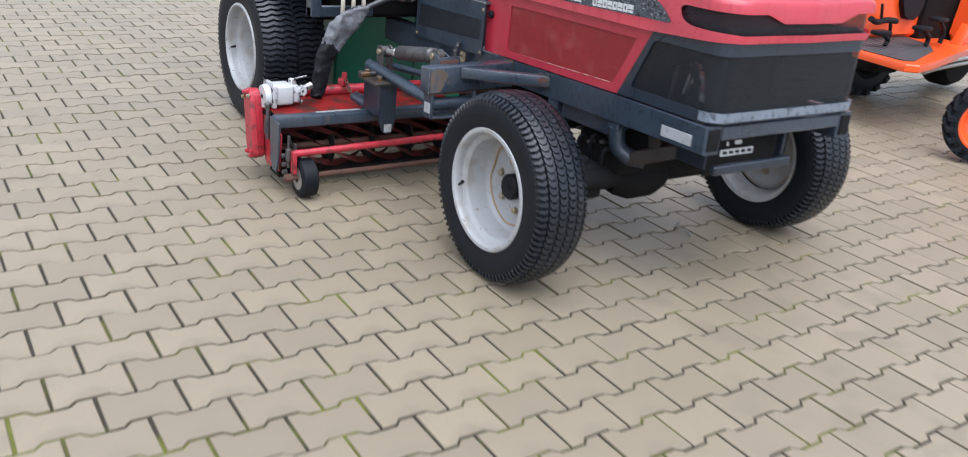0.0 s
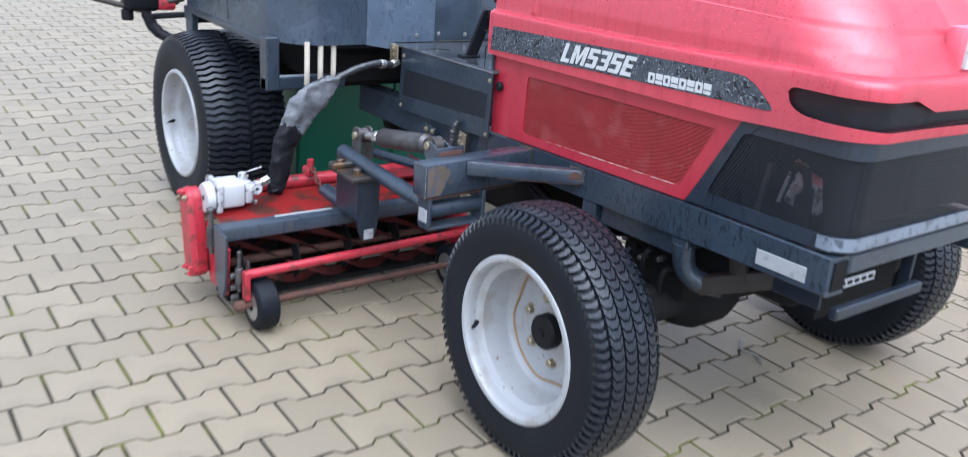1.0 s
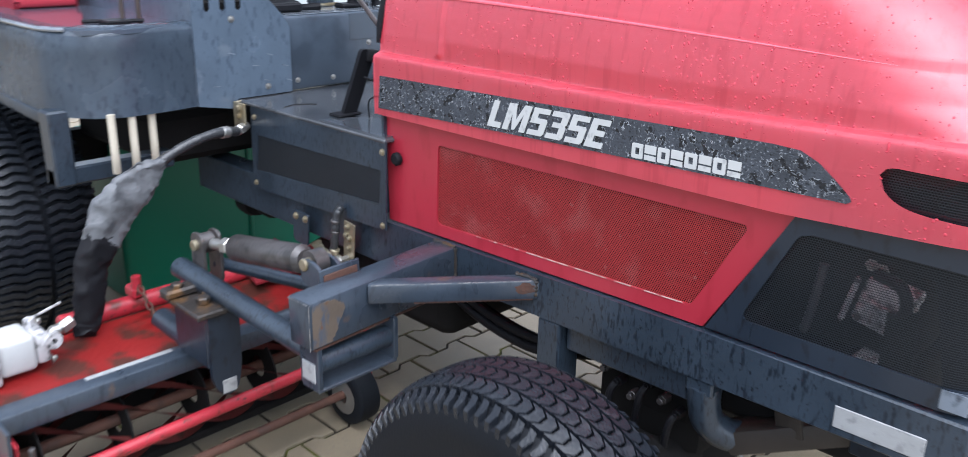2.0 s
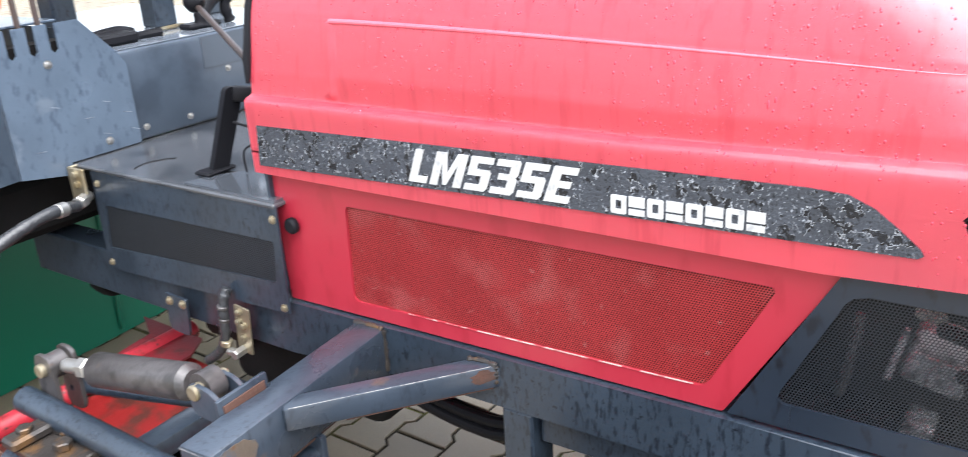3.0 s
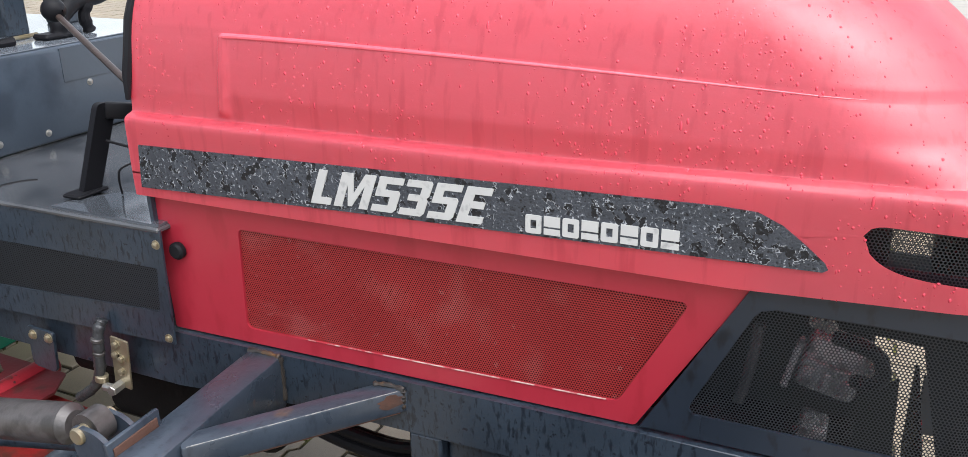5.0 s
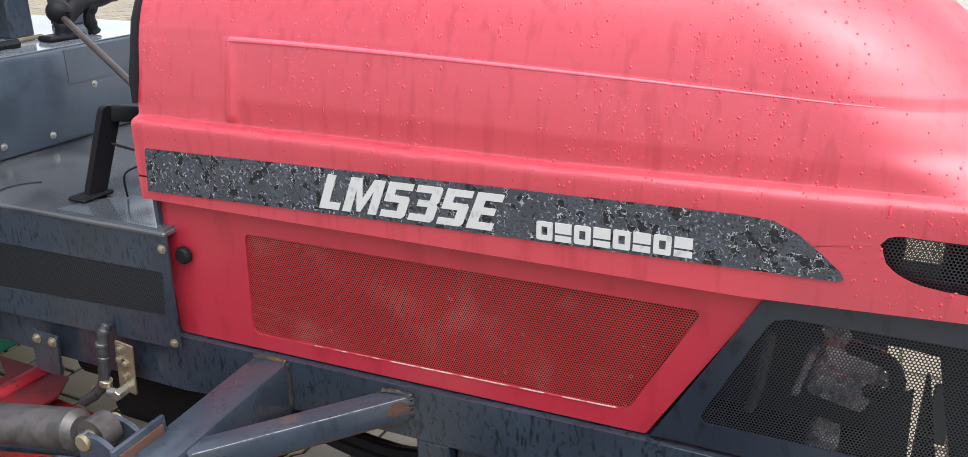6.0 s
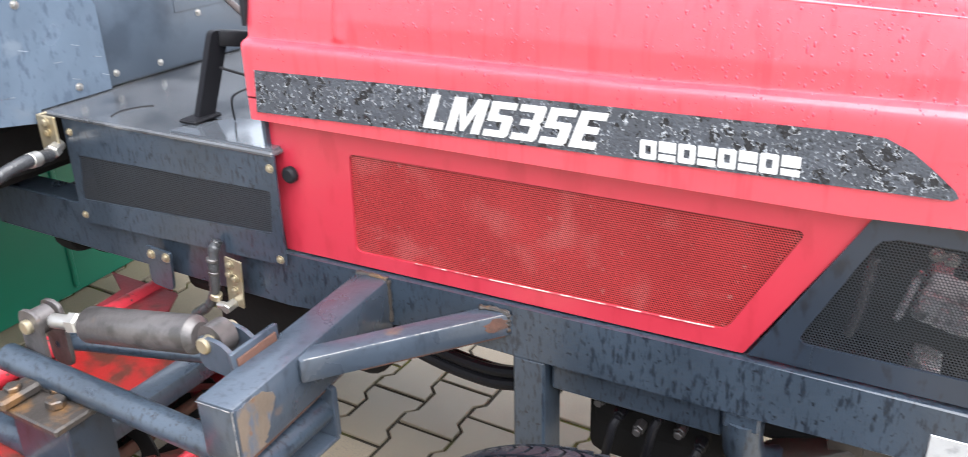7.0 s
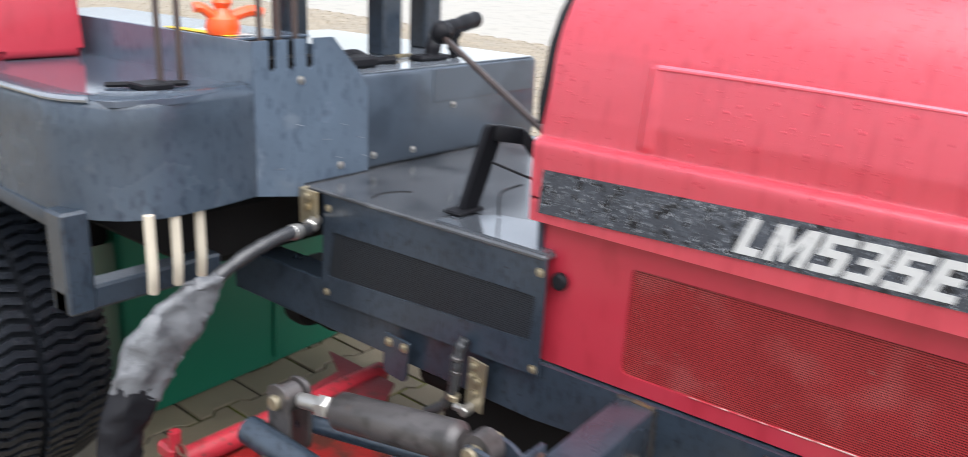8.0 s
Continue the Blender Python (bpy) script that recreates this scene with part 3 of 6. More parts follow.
        curve = [(0.215, 0.998), (0.185, 0.985), (0.158, 0.965), (0.134, 0.945), (0.130, 0.938), (0.136, 0.934)]
        low = [(0.7, 0.923), (1.187, 0.910)]
        plate(bm, top + curve + low, "x", at, 0.0022)
        return bm
    part("decal", decal(XC - 0.3805, "l"), DECAL, mower, "dark decal band with flaking film")
    # torn clear film on the decal
    rnd = random.Random(5)
    bm = bmesh.new()
    for _ in range(170):
        y = 0.15 + 1.02 * rnd.random() ** 2.2
        if 0.31 < y < 0.88 and rnd.random() < 0.8:
            continue
        z = 0.915 + (1.18 - y) * 0.021 + rnd.uniform(0.004, 0.06)
        if z > 0.925 + (y - 0.13) * 0.55:
            continue
        n = rnd.randint(3, 5)
        px, pz, ang = y, z, rnd.uniform(0, 6.3)
        w = rnd.uniform(0.0003, 0.0007)
        for _k in range(n):
            ang += rnd.uniform(-0.7, 0.7)
            q = (px + math.cos(ang) * 0.0028, pz + math.sin(ang) * 0.0028)
            if q[1] < 0.916 + (1.18 - q[0]) * 0.021 or q[1] > 0.978:
                break
            beam(bm, (XC - 0.3808, px, pz), (XC - 0.3808, q[0], q[1]), w, w * 1.5, 0, (1, 0, 0))
            px, pz = q
    tagged(part("torn_film", bm, FLAKE, mower, "curled scraps of clear film on the decal", 0), kind="stuff")
    # badge on the rear of the hood
    bm = bmesh.new()
    ring_plate(bm, round_corners([(XC - 0.038, 1.055), (XC + 0.038, 1.055), (XC + 0.038, 1.137), (XC - 0.038, 1.137)], 0.006),
               round_corners([(XC - 0.026, 1.066), (XC + 0.026, 1.066), (XC + 0.026, 1.126), (XC - 0.026, 1.126)], 0.004), "y", -0.105, 0.02)
    badge = part("badge", bm, WHITE, mower, "white framed maker's badge")
    bm = bmesh.new()
    box(bm, (XC - 0.046, -0.098, 1.045), (XC + 0.046, -0.05, 1.147), 0.01, 2)
    part("badge_boss", bm, RED, badge, "raised red boss under the badge")
    bm = bmesh.new()
    box(bm, (XC - 0.02, -0.102, 1.068), (XC - 0.008, -0.092, 1.124), 0.001)
    beam(bm, (XC - 0.006, -0.099, 1.096), (XC + 0.02, -0.099, 1.121), 0.006, 0.011, 0)
    beam(bm, (XC - 0.006, -0.099, 1.096), (XC + 0.02, -0.099, 1.071), 0.006, 0.011, 0)
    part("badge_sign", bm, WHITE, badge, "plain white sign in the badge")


hood_parts()


def crease_bead():
    """The thin raised line pressed along the side of the hood, fading towards the rear."""
    base = BASES["hood"]
    skin = BVHTree.FromPolygons([v.co for v in hood.data.vertices], [tuple(p.vertices) for p in hood.data.polygons])
    for side in (-1, 1):
        pts, rr = [], []
        for k in range(41):
            y = 1.014 - 0.90 * k / 40
            z = 1.1585 - 0.027 * max(0.0, min(1.3, (1.0 - y) / 0.86)) ** 1.5
            p, _n, _i, _d = skin.ray_cast(Vector((XC + side * 1.0, y, z)) - base, Vector((-side, 0, 0)), 1.2)
            if p is None:
                continue
            pts.append(p + base)
            rr.append(0.0042 * (1 - k / 40) ** 0.7 + 0.0004)
        bm = bmesh.new()
        rings(bm, pts, rr, 10)
        part("crease_bead", bm, RED, mower, "raised line pressed in the hood")


crease_bead()


def lettering():
    """Heavy slanted block letters, each cut from one sheet, and plain bars in place of the maker's name."""
    w = 0.86
    five = [(0.0, 1.0), (w, 1.0), (w, 0.81), (0.30, 0.81), (0.30, 0.63), (w - 0.08, 0.63), (w, 0.55), (w, 0.09), (w - 0.09, 0.0), (0.0, 0.0), (0.0, 0.19), (w - 0.32, 0.19), (w - 0.32, 0.44), (0.0, 0.44)]
    three = [(0.0, 1.0), (w - 0.07, 1.0), (w, 0.93), (w, 0.58), (w - 0.07, 0.51), (w, 0.44), (w, 0.09), (w - 0.09, 0.0), (0.0, 0.0), (0.0, 0.19), (w - 0.32, 0.19), (w - 0.32, 0.42), (0.16, 0.42), (0.16, 0.60), (w - 0.32, 0.60), (w - 0.32, 0.81), (0.0, 0.81)]
    glyphs = [("L", 0.74, [(0.0, 0.0), (0.0, 1.0), (0.32, 1.0), (0.32, 0.21), (0.74, 0.21), (0.74, 0.0)]),
              ("M", 1.24, [(0.0, 0.0), (0.0, 1.0), (0.40, 1.0), (0.60, 0.42), (0.84, 1.0), (1.24, 1.0), (1.24, 0.0), (0.93, 0.0), (0.93, 0.66), (0.66, 0.04), (0.52, 0.04), (0.31, 0.66), (0.31, 0.0)]),
              ("5", w, five), ("3", w, three), ("5", w, five),
              ("E", 0.84, [(0.0, 0.0), (0.0, 1.0), (0.84, 1.0), (0.84, 0.80), (0.32, 0.80), (0.32, 0.605), (0.74, 0.605), (0.74, 0.415), (0.32, 0.415), (0.32, 0.20), (0.84, 0.20), (0.84, 0.0)])]
    total = sum(g[1] for g in glyphs) + 0.13 * 5
    bm = bmesh.new()
    at = 0.0
    for _name, gw, outline in glyphs:
        pts = []
        for u, t in outline:
            f = (at + u) / total
            pts.append((0.852 - 0.278 * f - 0.020 * t, 0.9275 + 0.0045 * f + 0.0535 * t))
        plate(bm, pts, "x", XC - 0.3817, 0.0012)
        at += gw + 0.13
    part("model_lettering", bm, WHITE, mower, "white slanted model lettering LM535E", 0)
    # maker's name: plain bars
    for k in range(8):
        y0 = 0.509 - k * 0.0260
        z0 = 0.9305 + 0.0060 * k / 8
        bm = bmesh.new()
        out = round_corners([(y0, z0), (y0 - 0.0225, z0), (y0 - 0.0225, z0 + 0.026), (y0, z0 + 0.026)], 0.003, 3)
        if k % 2:
            plate(bm, [(y0, z0 + 0.0115), (y0 - 0.0225, z0 + 0.0115), (y0 - 0.0225, z0 + 0.026), (y0, z0 + 0.026)], "x", XC - 0.3817, 0.0012)
            plate(bm, [(y0, z0), (y0 - 0.0225, z0), (y0 - 0.0225, z0 + 0.0085), (y0, z0 + 0.0085)], "x", XC - 0.3817, 0.0012)
        else:
            inn = [(y0 - 0.007, z0 + 0.007), (y0 - 0.0155, z0 + 0.007), (y0 - 0.0155, z0 + 0.019), (y0 - 0.007, z0 + 0.019)]
            ring_plate(bm, out, inn, "x", XC - 0.3817, 0.0012)
        part("maker_bar", bm, WHITE, mower, "plain white bar on the decal")


lettering()


def side_panels():
    for side in (-1, 1):
        x = XC + side * 0.358
        # red access panel with a perforated field
        outer = round_corners([(1.190, 0.905), (1.180, 0.645), (0.352, 0.656), (0.205, 0.905)], 0.004, 2)
        inner = round_corners([(1.017, 0.853), (1.022, 0.673), (0.379, 0.687), (0.288, 0.856)], [0.012, 0.016, 0.012, 0.016])
        bm = bmesh.new()
        ring_plate(bm, outer, inner, "x", x, -side * 0.006)
        panel = part("access_panel", bm, RED_PANEL, mower, "red steel access panel")
        bm = bmesh.new()
        plate(bm, inner, "x", x - side * 0.004, -side * 0.0012)
        part("perforated_sheet", bm, MESH_RED, panel, "red perforated sheet")
        bm = bmesh.new()
        rings(bm, [(x + side * 0.0002, y, z) for y, z in ((0.90, 0.6762), (0.70, 0.6803), (0.55, 0.6834), (0.42, 0.6862), (0.395, 0.6872))], [0.0012] * 5, 6)
        part("worn_fold", bm, PALE_EDGE, panel, "pale worn fold under the perforated field")
        bm = bmesh.new()
        rings(bm, [(x, 1.144, 0.798), (x + side * 0.004, 1.144, 0.798), (x + side * 0.012, 1.144, 0.798), (x + side * 0.016, 1.144, 0.798)], [0.010, 0.0150, 0.0150, 0.011], 24)
        part("knob", bm, BLACK, panel, "round black plastic knob")
        # dark sheet that puts the bay's shade behind the red field
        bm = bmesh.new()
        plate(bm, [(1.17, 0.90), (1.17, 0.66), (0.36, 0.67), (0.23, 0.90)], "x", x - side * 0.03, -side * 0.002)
        part("panel_shade", bm, BLACK_DEEP, mower, "dark sheet standing in for shade behind the access panel")


side_panels()


def rear_shroud():
    """The slate shroud under the hood: sides, rounded corners and rear, with perforated fields."""
    a, yr, rc = 0.362, -0.096, 0.065
    def wall(bm, z0, z1, y_from_low, y_from_top, off=0.0, thick=0.005):
        loops = []
        for o in (off, off + thick):
            pts = []
            for i in range(13):
                t = math.pi / 2 * i / 12
                pts.append((-a + o + rc * (1 - math.cos(t)), yr + o + rc * (1 - math.sin(t))))
            half_lo = [(-a + o, y_from_low)] + pts
            half_hi = [(-a + o, y_from_top)] + pts
            lo = half_lo + [(0, yr + o)] + [(-x, y) for x, y in half_lo[::-1]]
            hi = half_hi + [(0, yr + o)] + [(-x, y) for x, y in half_hi[::-1]]
            loops.append([bm.verts.new((XC + x, y, z0)) for x, y in lo])
            loops.append([bm.verts.new((XC + x, y, z1)) for x, y in hi])
        ol, oh, il, ih = loops
        for k in range(len(ol) - 1):
            bm.faces.new((ol[k], ol[k + 1], oh[k + 1], oh[k]))
            bm.faces.new((il[k + 1], il[k], ih[k], ih[k + 1]))
            bm.faces.new((oh[k], oh[k + 1], ih[k + 1], ih[k]))
            bm.faces.new((ol[k + 1], ol[k], il[k], il[k + 1]))
        for k in (0, len(ol) - 1):
            bm.faces.new((ol[k], oh[k], ih[k], il[k]))
    bm = bmesh.new()
    wall(bm, 0.868, 0.93, 0.214, 0.20)
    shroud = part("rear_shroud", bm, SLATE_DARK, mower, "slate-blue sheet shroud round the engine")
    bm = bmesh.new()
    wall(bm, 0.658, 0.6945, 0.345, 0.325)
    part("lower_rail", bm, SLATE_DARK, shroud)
    bm = bmesh.new()
    wall(bm, 0.692, 0.8695, 0.303, 0.222, 0.0035, 0.0002)
    part("perforated_sheet", bm, MESH_BLACK, shroud, "black perforated sheet round the engine")
    for side in (-1, 1):
        bm = bmesh.new()
        x = XC + side * 0.3645
        plate(bm, [(0.344, 0.66), (0.210, 0.90), (0.150, 0.90), (0.186, 0.8675), (0.200, 0.864), (0.208, 0.855), (0.277, 0.712), (0.279, 0.702), (0.275, 0.6965), (0.262, 0.6945), (0.262, 0.664)], "x", x, -side * 0.005)
        part("slanted_post", bm, SLATE_DARK, shroud)
    bm = bmesh.new()
    wall(bm, 0.664, 0.694, -0.072, -0.072, -0.0035, 0.002)
    part("scuffed_edge", bm, SLATE_EDGE, shroud, "scuffed bare lower edge of the shroud")


rear_shroud()


def chassis():
    for side in (-1, 1):
        x0, x1 = XC + side * 0.370, XC + side * 0.298
        bm = bmesh.new()
        xs = (min(x0, x1), max(x0, x1))
        plate(bm, [(-0.085, 0.560), (-0.085, 0.652), (0.35, 0.652), (1.18, 0.641), (2.05, 0.640), (2.05, 0.535), (1.18, 0.532), (0.9, 0.556)], "x", xs[0], xs[1] - xs[0], 0.004)
        rail = part("frame_rail", bm, SLATE, mower, "slate-blue steel frame rail with rain spots")
        # the rail end is closed; this dark plate paints its shaded hollow
        bm = bmesh.new()
        box(bm, (xs[0] + 0.012, -0.089, 0.572), (xs[1] - 0.012, -0.0855, 0.641), 0)
        part("rail_end_shade", bm, BLACK_DEEP, rail, "dark plate drawn as the shaded hollow of the rail end")
        # legs down to the rear axle
        for y0, y1, zb in ((0.655, 0.712, 0.30),):
            bm = bmesh.new()
            box(bm, (xs[0] + 0.002, y0, zb), (xs[1] - 0.002, y1, 0.556), 0.004)
            part("axle_leg", bm, SLATE, mower)
    bm = bmesh.new()
    box(bm, (XC - 0.298, -0.088, 0.603), (XC + 0.298, -0.048, 0.650), 0.004)
    part("rear_crossbar", bm, SLATE_WORN, mower, "slate-blue cross tube at the rear")
    bm = bmesh.new()
    box(bm, (XC - 0.347, 0.372, 0.496), (XC - 0.310, 0.653, 0.557), 0.004)
    part("side_stay", bm, SLATE, mower, "lower slate-blue tube between the legs")
    bm = bmesh.new()
    box(bm, (XC - 0.364, 0.316, 0.528), (XC - 0.308, 0.370, 0.558), 0.004)
    part("rear_leg", bm, SLATE, mower, "short slate-blue leg under the rail")
    # label on the rail
    bm = bmesh.new()
    box(bm, (XC - 0.3725, -0.03, 0.575), (XC - 0.3695, 0.105, 0.612), 0.001)
    part("rating_label", bm, LABEL, mower, "scratched silver label on the rail")
    # hanging holder with stickers
    bm = bmesh.new()
    box(bm, (XC - 0.30, -0.085, 0.485), (XC + 0.075, -0.062, 0.515), 0.004)
    box(bm, (XC - 0.29, -0.03, 0.49), (XC - 0.28, 0.10, 0.60), 0.002)
    box(bm, (XC + 0.05, -0.06, 0.49), (XC + 0.06, -0.03, 0.60), 0.002)
    holder = part("rear_holder", bm, SLATE_DARK, mower, "slate-blue hanging bracket at the rear")
    bm = bmesh.new()
    box(bm, (XC - 0.28, -0.020, 0.46), (XC + 0.05, -0.014, 0.62), 0.001)
    back = part("back_plate", bm, BLACK_DEEP, holder)
    bm = bmesh.new()
    box(bm, (XC - 0.215, -0.0245, 0.524), (XC - 0.055, -0.0205, 0.547), 0.001)
    part("white_plate", bm, WHITE, holder, "white strip with unreadable print")
    bm = bmesh.new()
    for k in range(5):
        box(bm, (XC - 0.205 + k * 0.03, -0.0258, 0.531), (XC - 0.185 + k * 0.03, -0.0243, 0.541), 0)
    part("print", bm, BLACK, holder)
    bm = bmesh.new()
    for x, z, w in ((-0.185, 0.580, 0.022), (-0.13, 0.583, 0.026), (-0.19, 0.558, 0.012), (-0.15, 0.560, 0.035)):
        plate(bm, round_corners([(XC + x, z), (XC + x + w, z), (XC + x + w, z + 0.014), (XC + x, z + 0.014)], 0.005, 3), "y", -0.0215, 0.0012)
    part("white_sticker", bm, WHITE, holder, "faded white stickers")
    for dx, w in ((-0.19, 0.022), (-0.14, 0.030)):
        bm = bmesh.new()
        plate(bm, round_corners([(XC + dx, 0.600), (XC + dx + w, 0.602), (XC + dx + w - 0.004, 0.616), (XC + dx + 0.004, 0.615)], 0.005, 3), "y", -0.0215, 0.0012)
        part("red_sticker", bm, RED_WORN, holder, "faded red sticker")


chassis()


def make_wheel(c, R, width, rim_r, side, laps, cups, label):
    """A turf tyre on a dished steel rim. c: hub centre; side: which way the outer face looks along x."""
    w = group_part("wheel", mower, label)
    h = width / 2
    bm = bmesh.new()

    def crown(u):
        """Radius of the carcass at a share of the half width."""
        return R - 0.030 * abs(u) ** 3.2
    prof = [(-h * 0.80, rim_r), (-h * 0.93, rim_r + 0.010), (-h * 1.0, rim_r + (R - rim_r) * 0.40), (-h * 1.0, rim_r + (R - rim_r) * 0.60), (-h * 0.955, R - 0.034)]
    prof += [(u * h, crown(u) - 0.009) for u in (-0.88, -0.74, -0.5, -0.25, 0.0, 0.25, 0.5, 0.74, 0.88)]
    prof += [(-o, r) for o, r in prof[4::-1]]
    lathe(bm, prof, c, "x", 80)
    floor_z = 0.004 + 0.028 * (c[1] - 0.4)
    for v in bm.verts:
        v.co.z = max(v.co.z, floor_z)
    part("tyre", bm, RUBBER, w, "black turf tyre", 40)
    bm = bmesh.new()
    n = laps
    d = 2 * math.pi / n

    def lug(corners, low, high):
        """A block between two radii; corners are (share of the half width, angle)."""
        lo = [bm.verts.new((c[0] + u * h, c[1] + (crown(u) - low) * math.cos(a), c[2] + (crown(u) - low) * math.sin(a))) for u, a in corners]
        hi = [bm.verts.new((c[0] + u * h, c[1] + (crown(u) + high) * math.cos(a), c[2] + (crown(u) + high) * math.sin(a))) for u, a in corners]
        m = len(corners) // 2
        for q in range(m - 1):
            bm.faces.new((hi[q], hi[q + 1], hi[-q - 2], hi[-q - 1]))
        for q in range(len(corners)):
            bm.faces.new((lo[q], lo[(q + 1) % len(corners)], hi[(q + 1) % len(corners)], hi[q]))
    if cups:
        # rows of cups, each row half a step on from the next, and a scalloped shoulder
        edges = (-0.70, -0.36, 0.0, 0.36, 0.70)
        for k in range(n):
            for j in range(4):
                u0, u1 = edges[j] + 0.024, edges[j + 1] - 0.024
                a = d * (k + (0.5 if j % 2 else 0.0))
                v, t0 = 0.52 * d, 0.77 * d
                f = 0.26 * (u1 - u0)
                front = [(u0, a), (u0 + f, a + v), (u1 - f, a + v), (u1, a)]
                back = [(u, q + t0) for u, q in front]
                lug(front + back[::-1], 0.012, 0.0045)
            for sd in (-1, 1):
                a = d * (k + 0.25)
                lug([(sd * 0.73, a), (sd * 0.84, a + 0.20 * d), (sd * 0.97, a + 0.10 * d), (sd * 0.97, a + 0.50 * d), (sd * 0.84, a + 0.74 * d), (sd * 0.74, a + 0.56 * d)], 0.014, 0.005)
    else:
        # wavy bars across the tread, broken in the middle, with a lug over each shoulder
        us = [-0.95, -0.80, -0.62, -0.44, -0.26, -0.05]
        wave = [0.05, 0.30, 0.0, 0.34, 0.02, 0.36]
        for k in range(n):
            for sd in (-1, 1):
                a = d * (k + (0.5 if sd > 0 else 0.0))
                front = [(-sd * u, a + d * q) for u, q in zip(us, wave)]
                back = [(u, q + 0.58 * d) for u, q in front]
                lug(front + back[::-1], 0.014, 0.006)
    for v in bm.verts:
        v.co.z = max(v.co.z, floor_z - 0.002)
    tagged(part("tread", bm, LUG, w, "moulded turf tread of the tyre", 30), kind="stuff")
    bm = bmesh.new()
    s = side
    disc = h * 0.05 - 0.04
    dish = [(s * h * 0.93, rim_r + 0.010), (s * h * 0.965, rim_r + 0.007), (s * h * 0.975, rim_r), (s * h * 0.955, rim_r - 0.006), (s * h * 0.90, rim_r - 0.010), (s * h * 0.80, rim_r - 0.012), (s * h * 0.66, rim_r - 0.013),
            (s * h * 0.62, rim_r - 0.018), (s * h * 0.585, rim_r - 0.027), (s * h * 0.54, rim_r - 0.031), (s * (disc + 0.020), rim_r - 0.034), (s * (disc + 0.009), rim_r - 0.040), (s * (disc + 0.002), rim_r - 0.050), (s * (disc - 0.002), rim_r - 0.066),
            (s * disc, rim_r * 0.55), (s * (disc + 0.004), rim_r * 0.45), (s * (disc + 0.005), 0.055), (s * (disc + 0.005), 0.002)]
    lathe(bm, dish, c, "x", 72)
    lathe(bm, [(-s * h * 0.95, rim_r + 0.006), (-s * h * 0.90, rim_r - 0.012), (-s * h * 0.5, rim_r - 0.03), (s * disc, rim_r - 0.04)], c, "x", 48)
    part("rim", bm, RIM, w, "white-painted dished steel rim")
    # rust-stained weld line round the disc
    bm = bmesh.new()
    pts = []
    for k in range(73):
        a = 2 * math.pi * k / 72
        rr = rim_r - 0.052 - 0.012 * max(0.0, math.sin(a * 3 + 0.6)) ** 2
        pts.append((c[0] + s * (disc + 0.003), c[1] + rr * math.cos(a), c[2] + rr * math.sin(a)))
    rings(bm, pts, [0.0030] * len(pts), 6)
    part("weld_line", bm, mat_weld, w, "rust-stained weld line")
    bm = bmesh.new()
    rings(bm, [(c[0] + s * disc, c[1], c[2]), (c[0] + s * (disc + 0.030), c[1], c[2]), (c[0] + s * (disc + 0.036), c[1], c[2])], [0.046, 0.046, 0.040], 28)
    rings(bm, [(c[0] + s * (disc + 0.036), c[1], c[2]), (c[0] + s * (disc + 0.040), c[1], c[2])], [0.012, 0.010], 12)
    part("hub_cap", bm, BLACK, w, "black hub cap")
    for k in range(6):
        a = 2 * math.pi * (k + 0.3) / 6
        bm = bmesh.new()
        bolt(bm, (c[0] + s * disc, c[1] + 0.085 * math.cos(a), c[2] + 0.085 * math.sin(a)), (s, 0, 0), 0.0115, 0.017)
        part("wheel_bolt", bm, ZINC, w)
    bm = bmesh.new()
    a = radians(189)
    p = Vector((c[0] + s * h * 0.74, c[1] + (rim_r - 0.03) * math.cos(a) * -1, c[2] + (rim_r - 0.03) * math.sin(a)))
    rings(bm, [p, p + Vector((s * 0.012, -0.010, 0)), p + Vector((s * 0.03, -0.022, 0.0))], [0.007, 0.006, 0.004], 10)
    part("valve", bm, BLACK, w)
    return w


mat_weld = mat("rusty_weld", (0.30, 0.19, 0.09), 0.7, 0, 0.4, 40, 0.2, 150)
make_wheel((1.300, 0.439, 0.326), 0.329, 0.202, 0.204, -1, 88, True, "rear wheel with white rim and turf tyre")
make_wheel((2.690, 0.439, 0.326), 0.329, 0.230, 0.204, 1, 88, True, "rear wheel with white rim and turf tyre")
make_wheel((1.225, 2.49, 0.420), 0.368, 0.335, 0.210, -1, 84, False, "large front wheel with white rim and turf tyre")
make_wheel((2 * XC - 1.225, 2.49, 0.420), 0.368, 0.335, 0.210, 1, 84, False, "large front wheel with white rim and turf tyre")


PIVOT_CAST = Matrix.Translation((1.80, 0.11, 0.72))


def axle_and_engine():
    bm = bmesh.new()
    rod(bm, (1.33, 0.439, 0.313), (2.69, 0.439, 0.313), 0.045, 18)
    lathe(bm, [(-0.14, 0.05), (-0.11, 0.07), (-0.05, 0.092), (0.05, 0.092), (0.11, 0.07), (0.14, 0.05)], (XC - 0.10, 0.46, 0.30), "x", 24)
    box(bm, (1.62, 0.42, 0.24), (1.72, 0.55, 0.37), 0.012, 2)
    part("rear_axle", bm, BLACK_DEEP, mower, "greasy black rear axle with housing")
    bm = bmesh.new()
    hose(bm, [(1.680, 0.343, 0.54), (1.684, 0.343, 0.50), (1.694, 0.335, 0.462), (1.718, 0.308, 0.436), (1.765, 0.272, 0.426)], 0.030, 16)
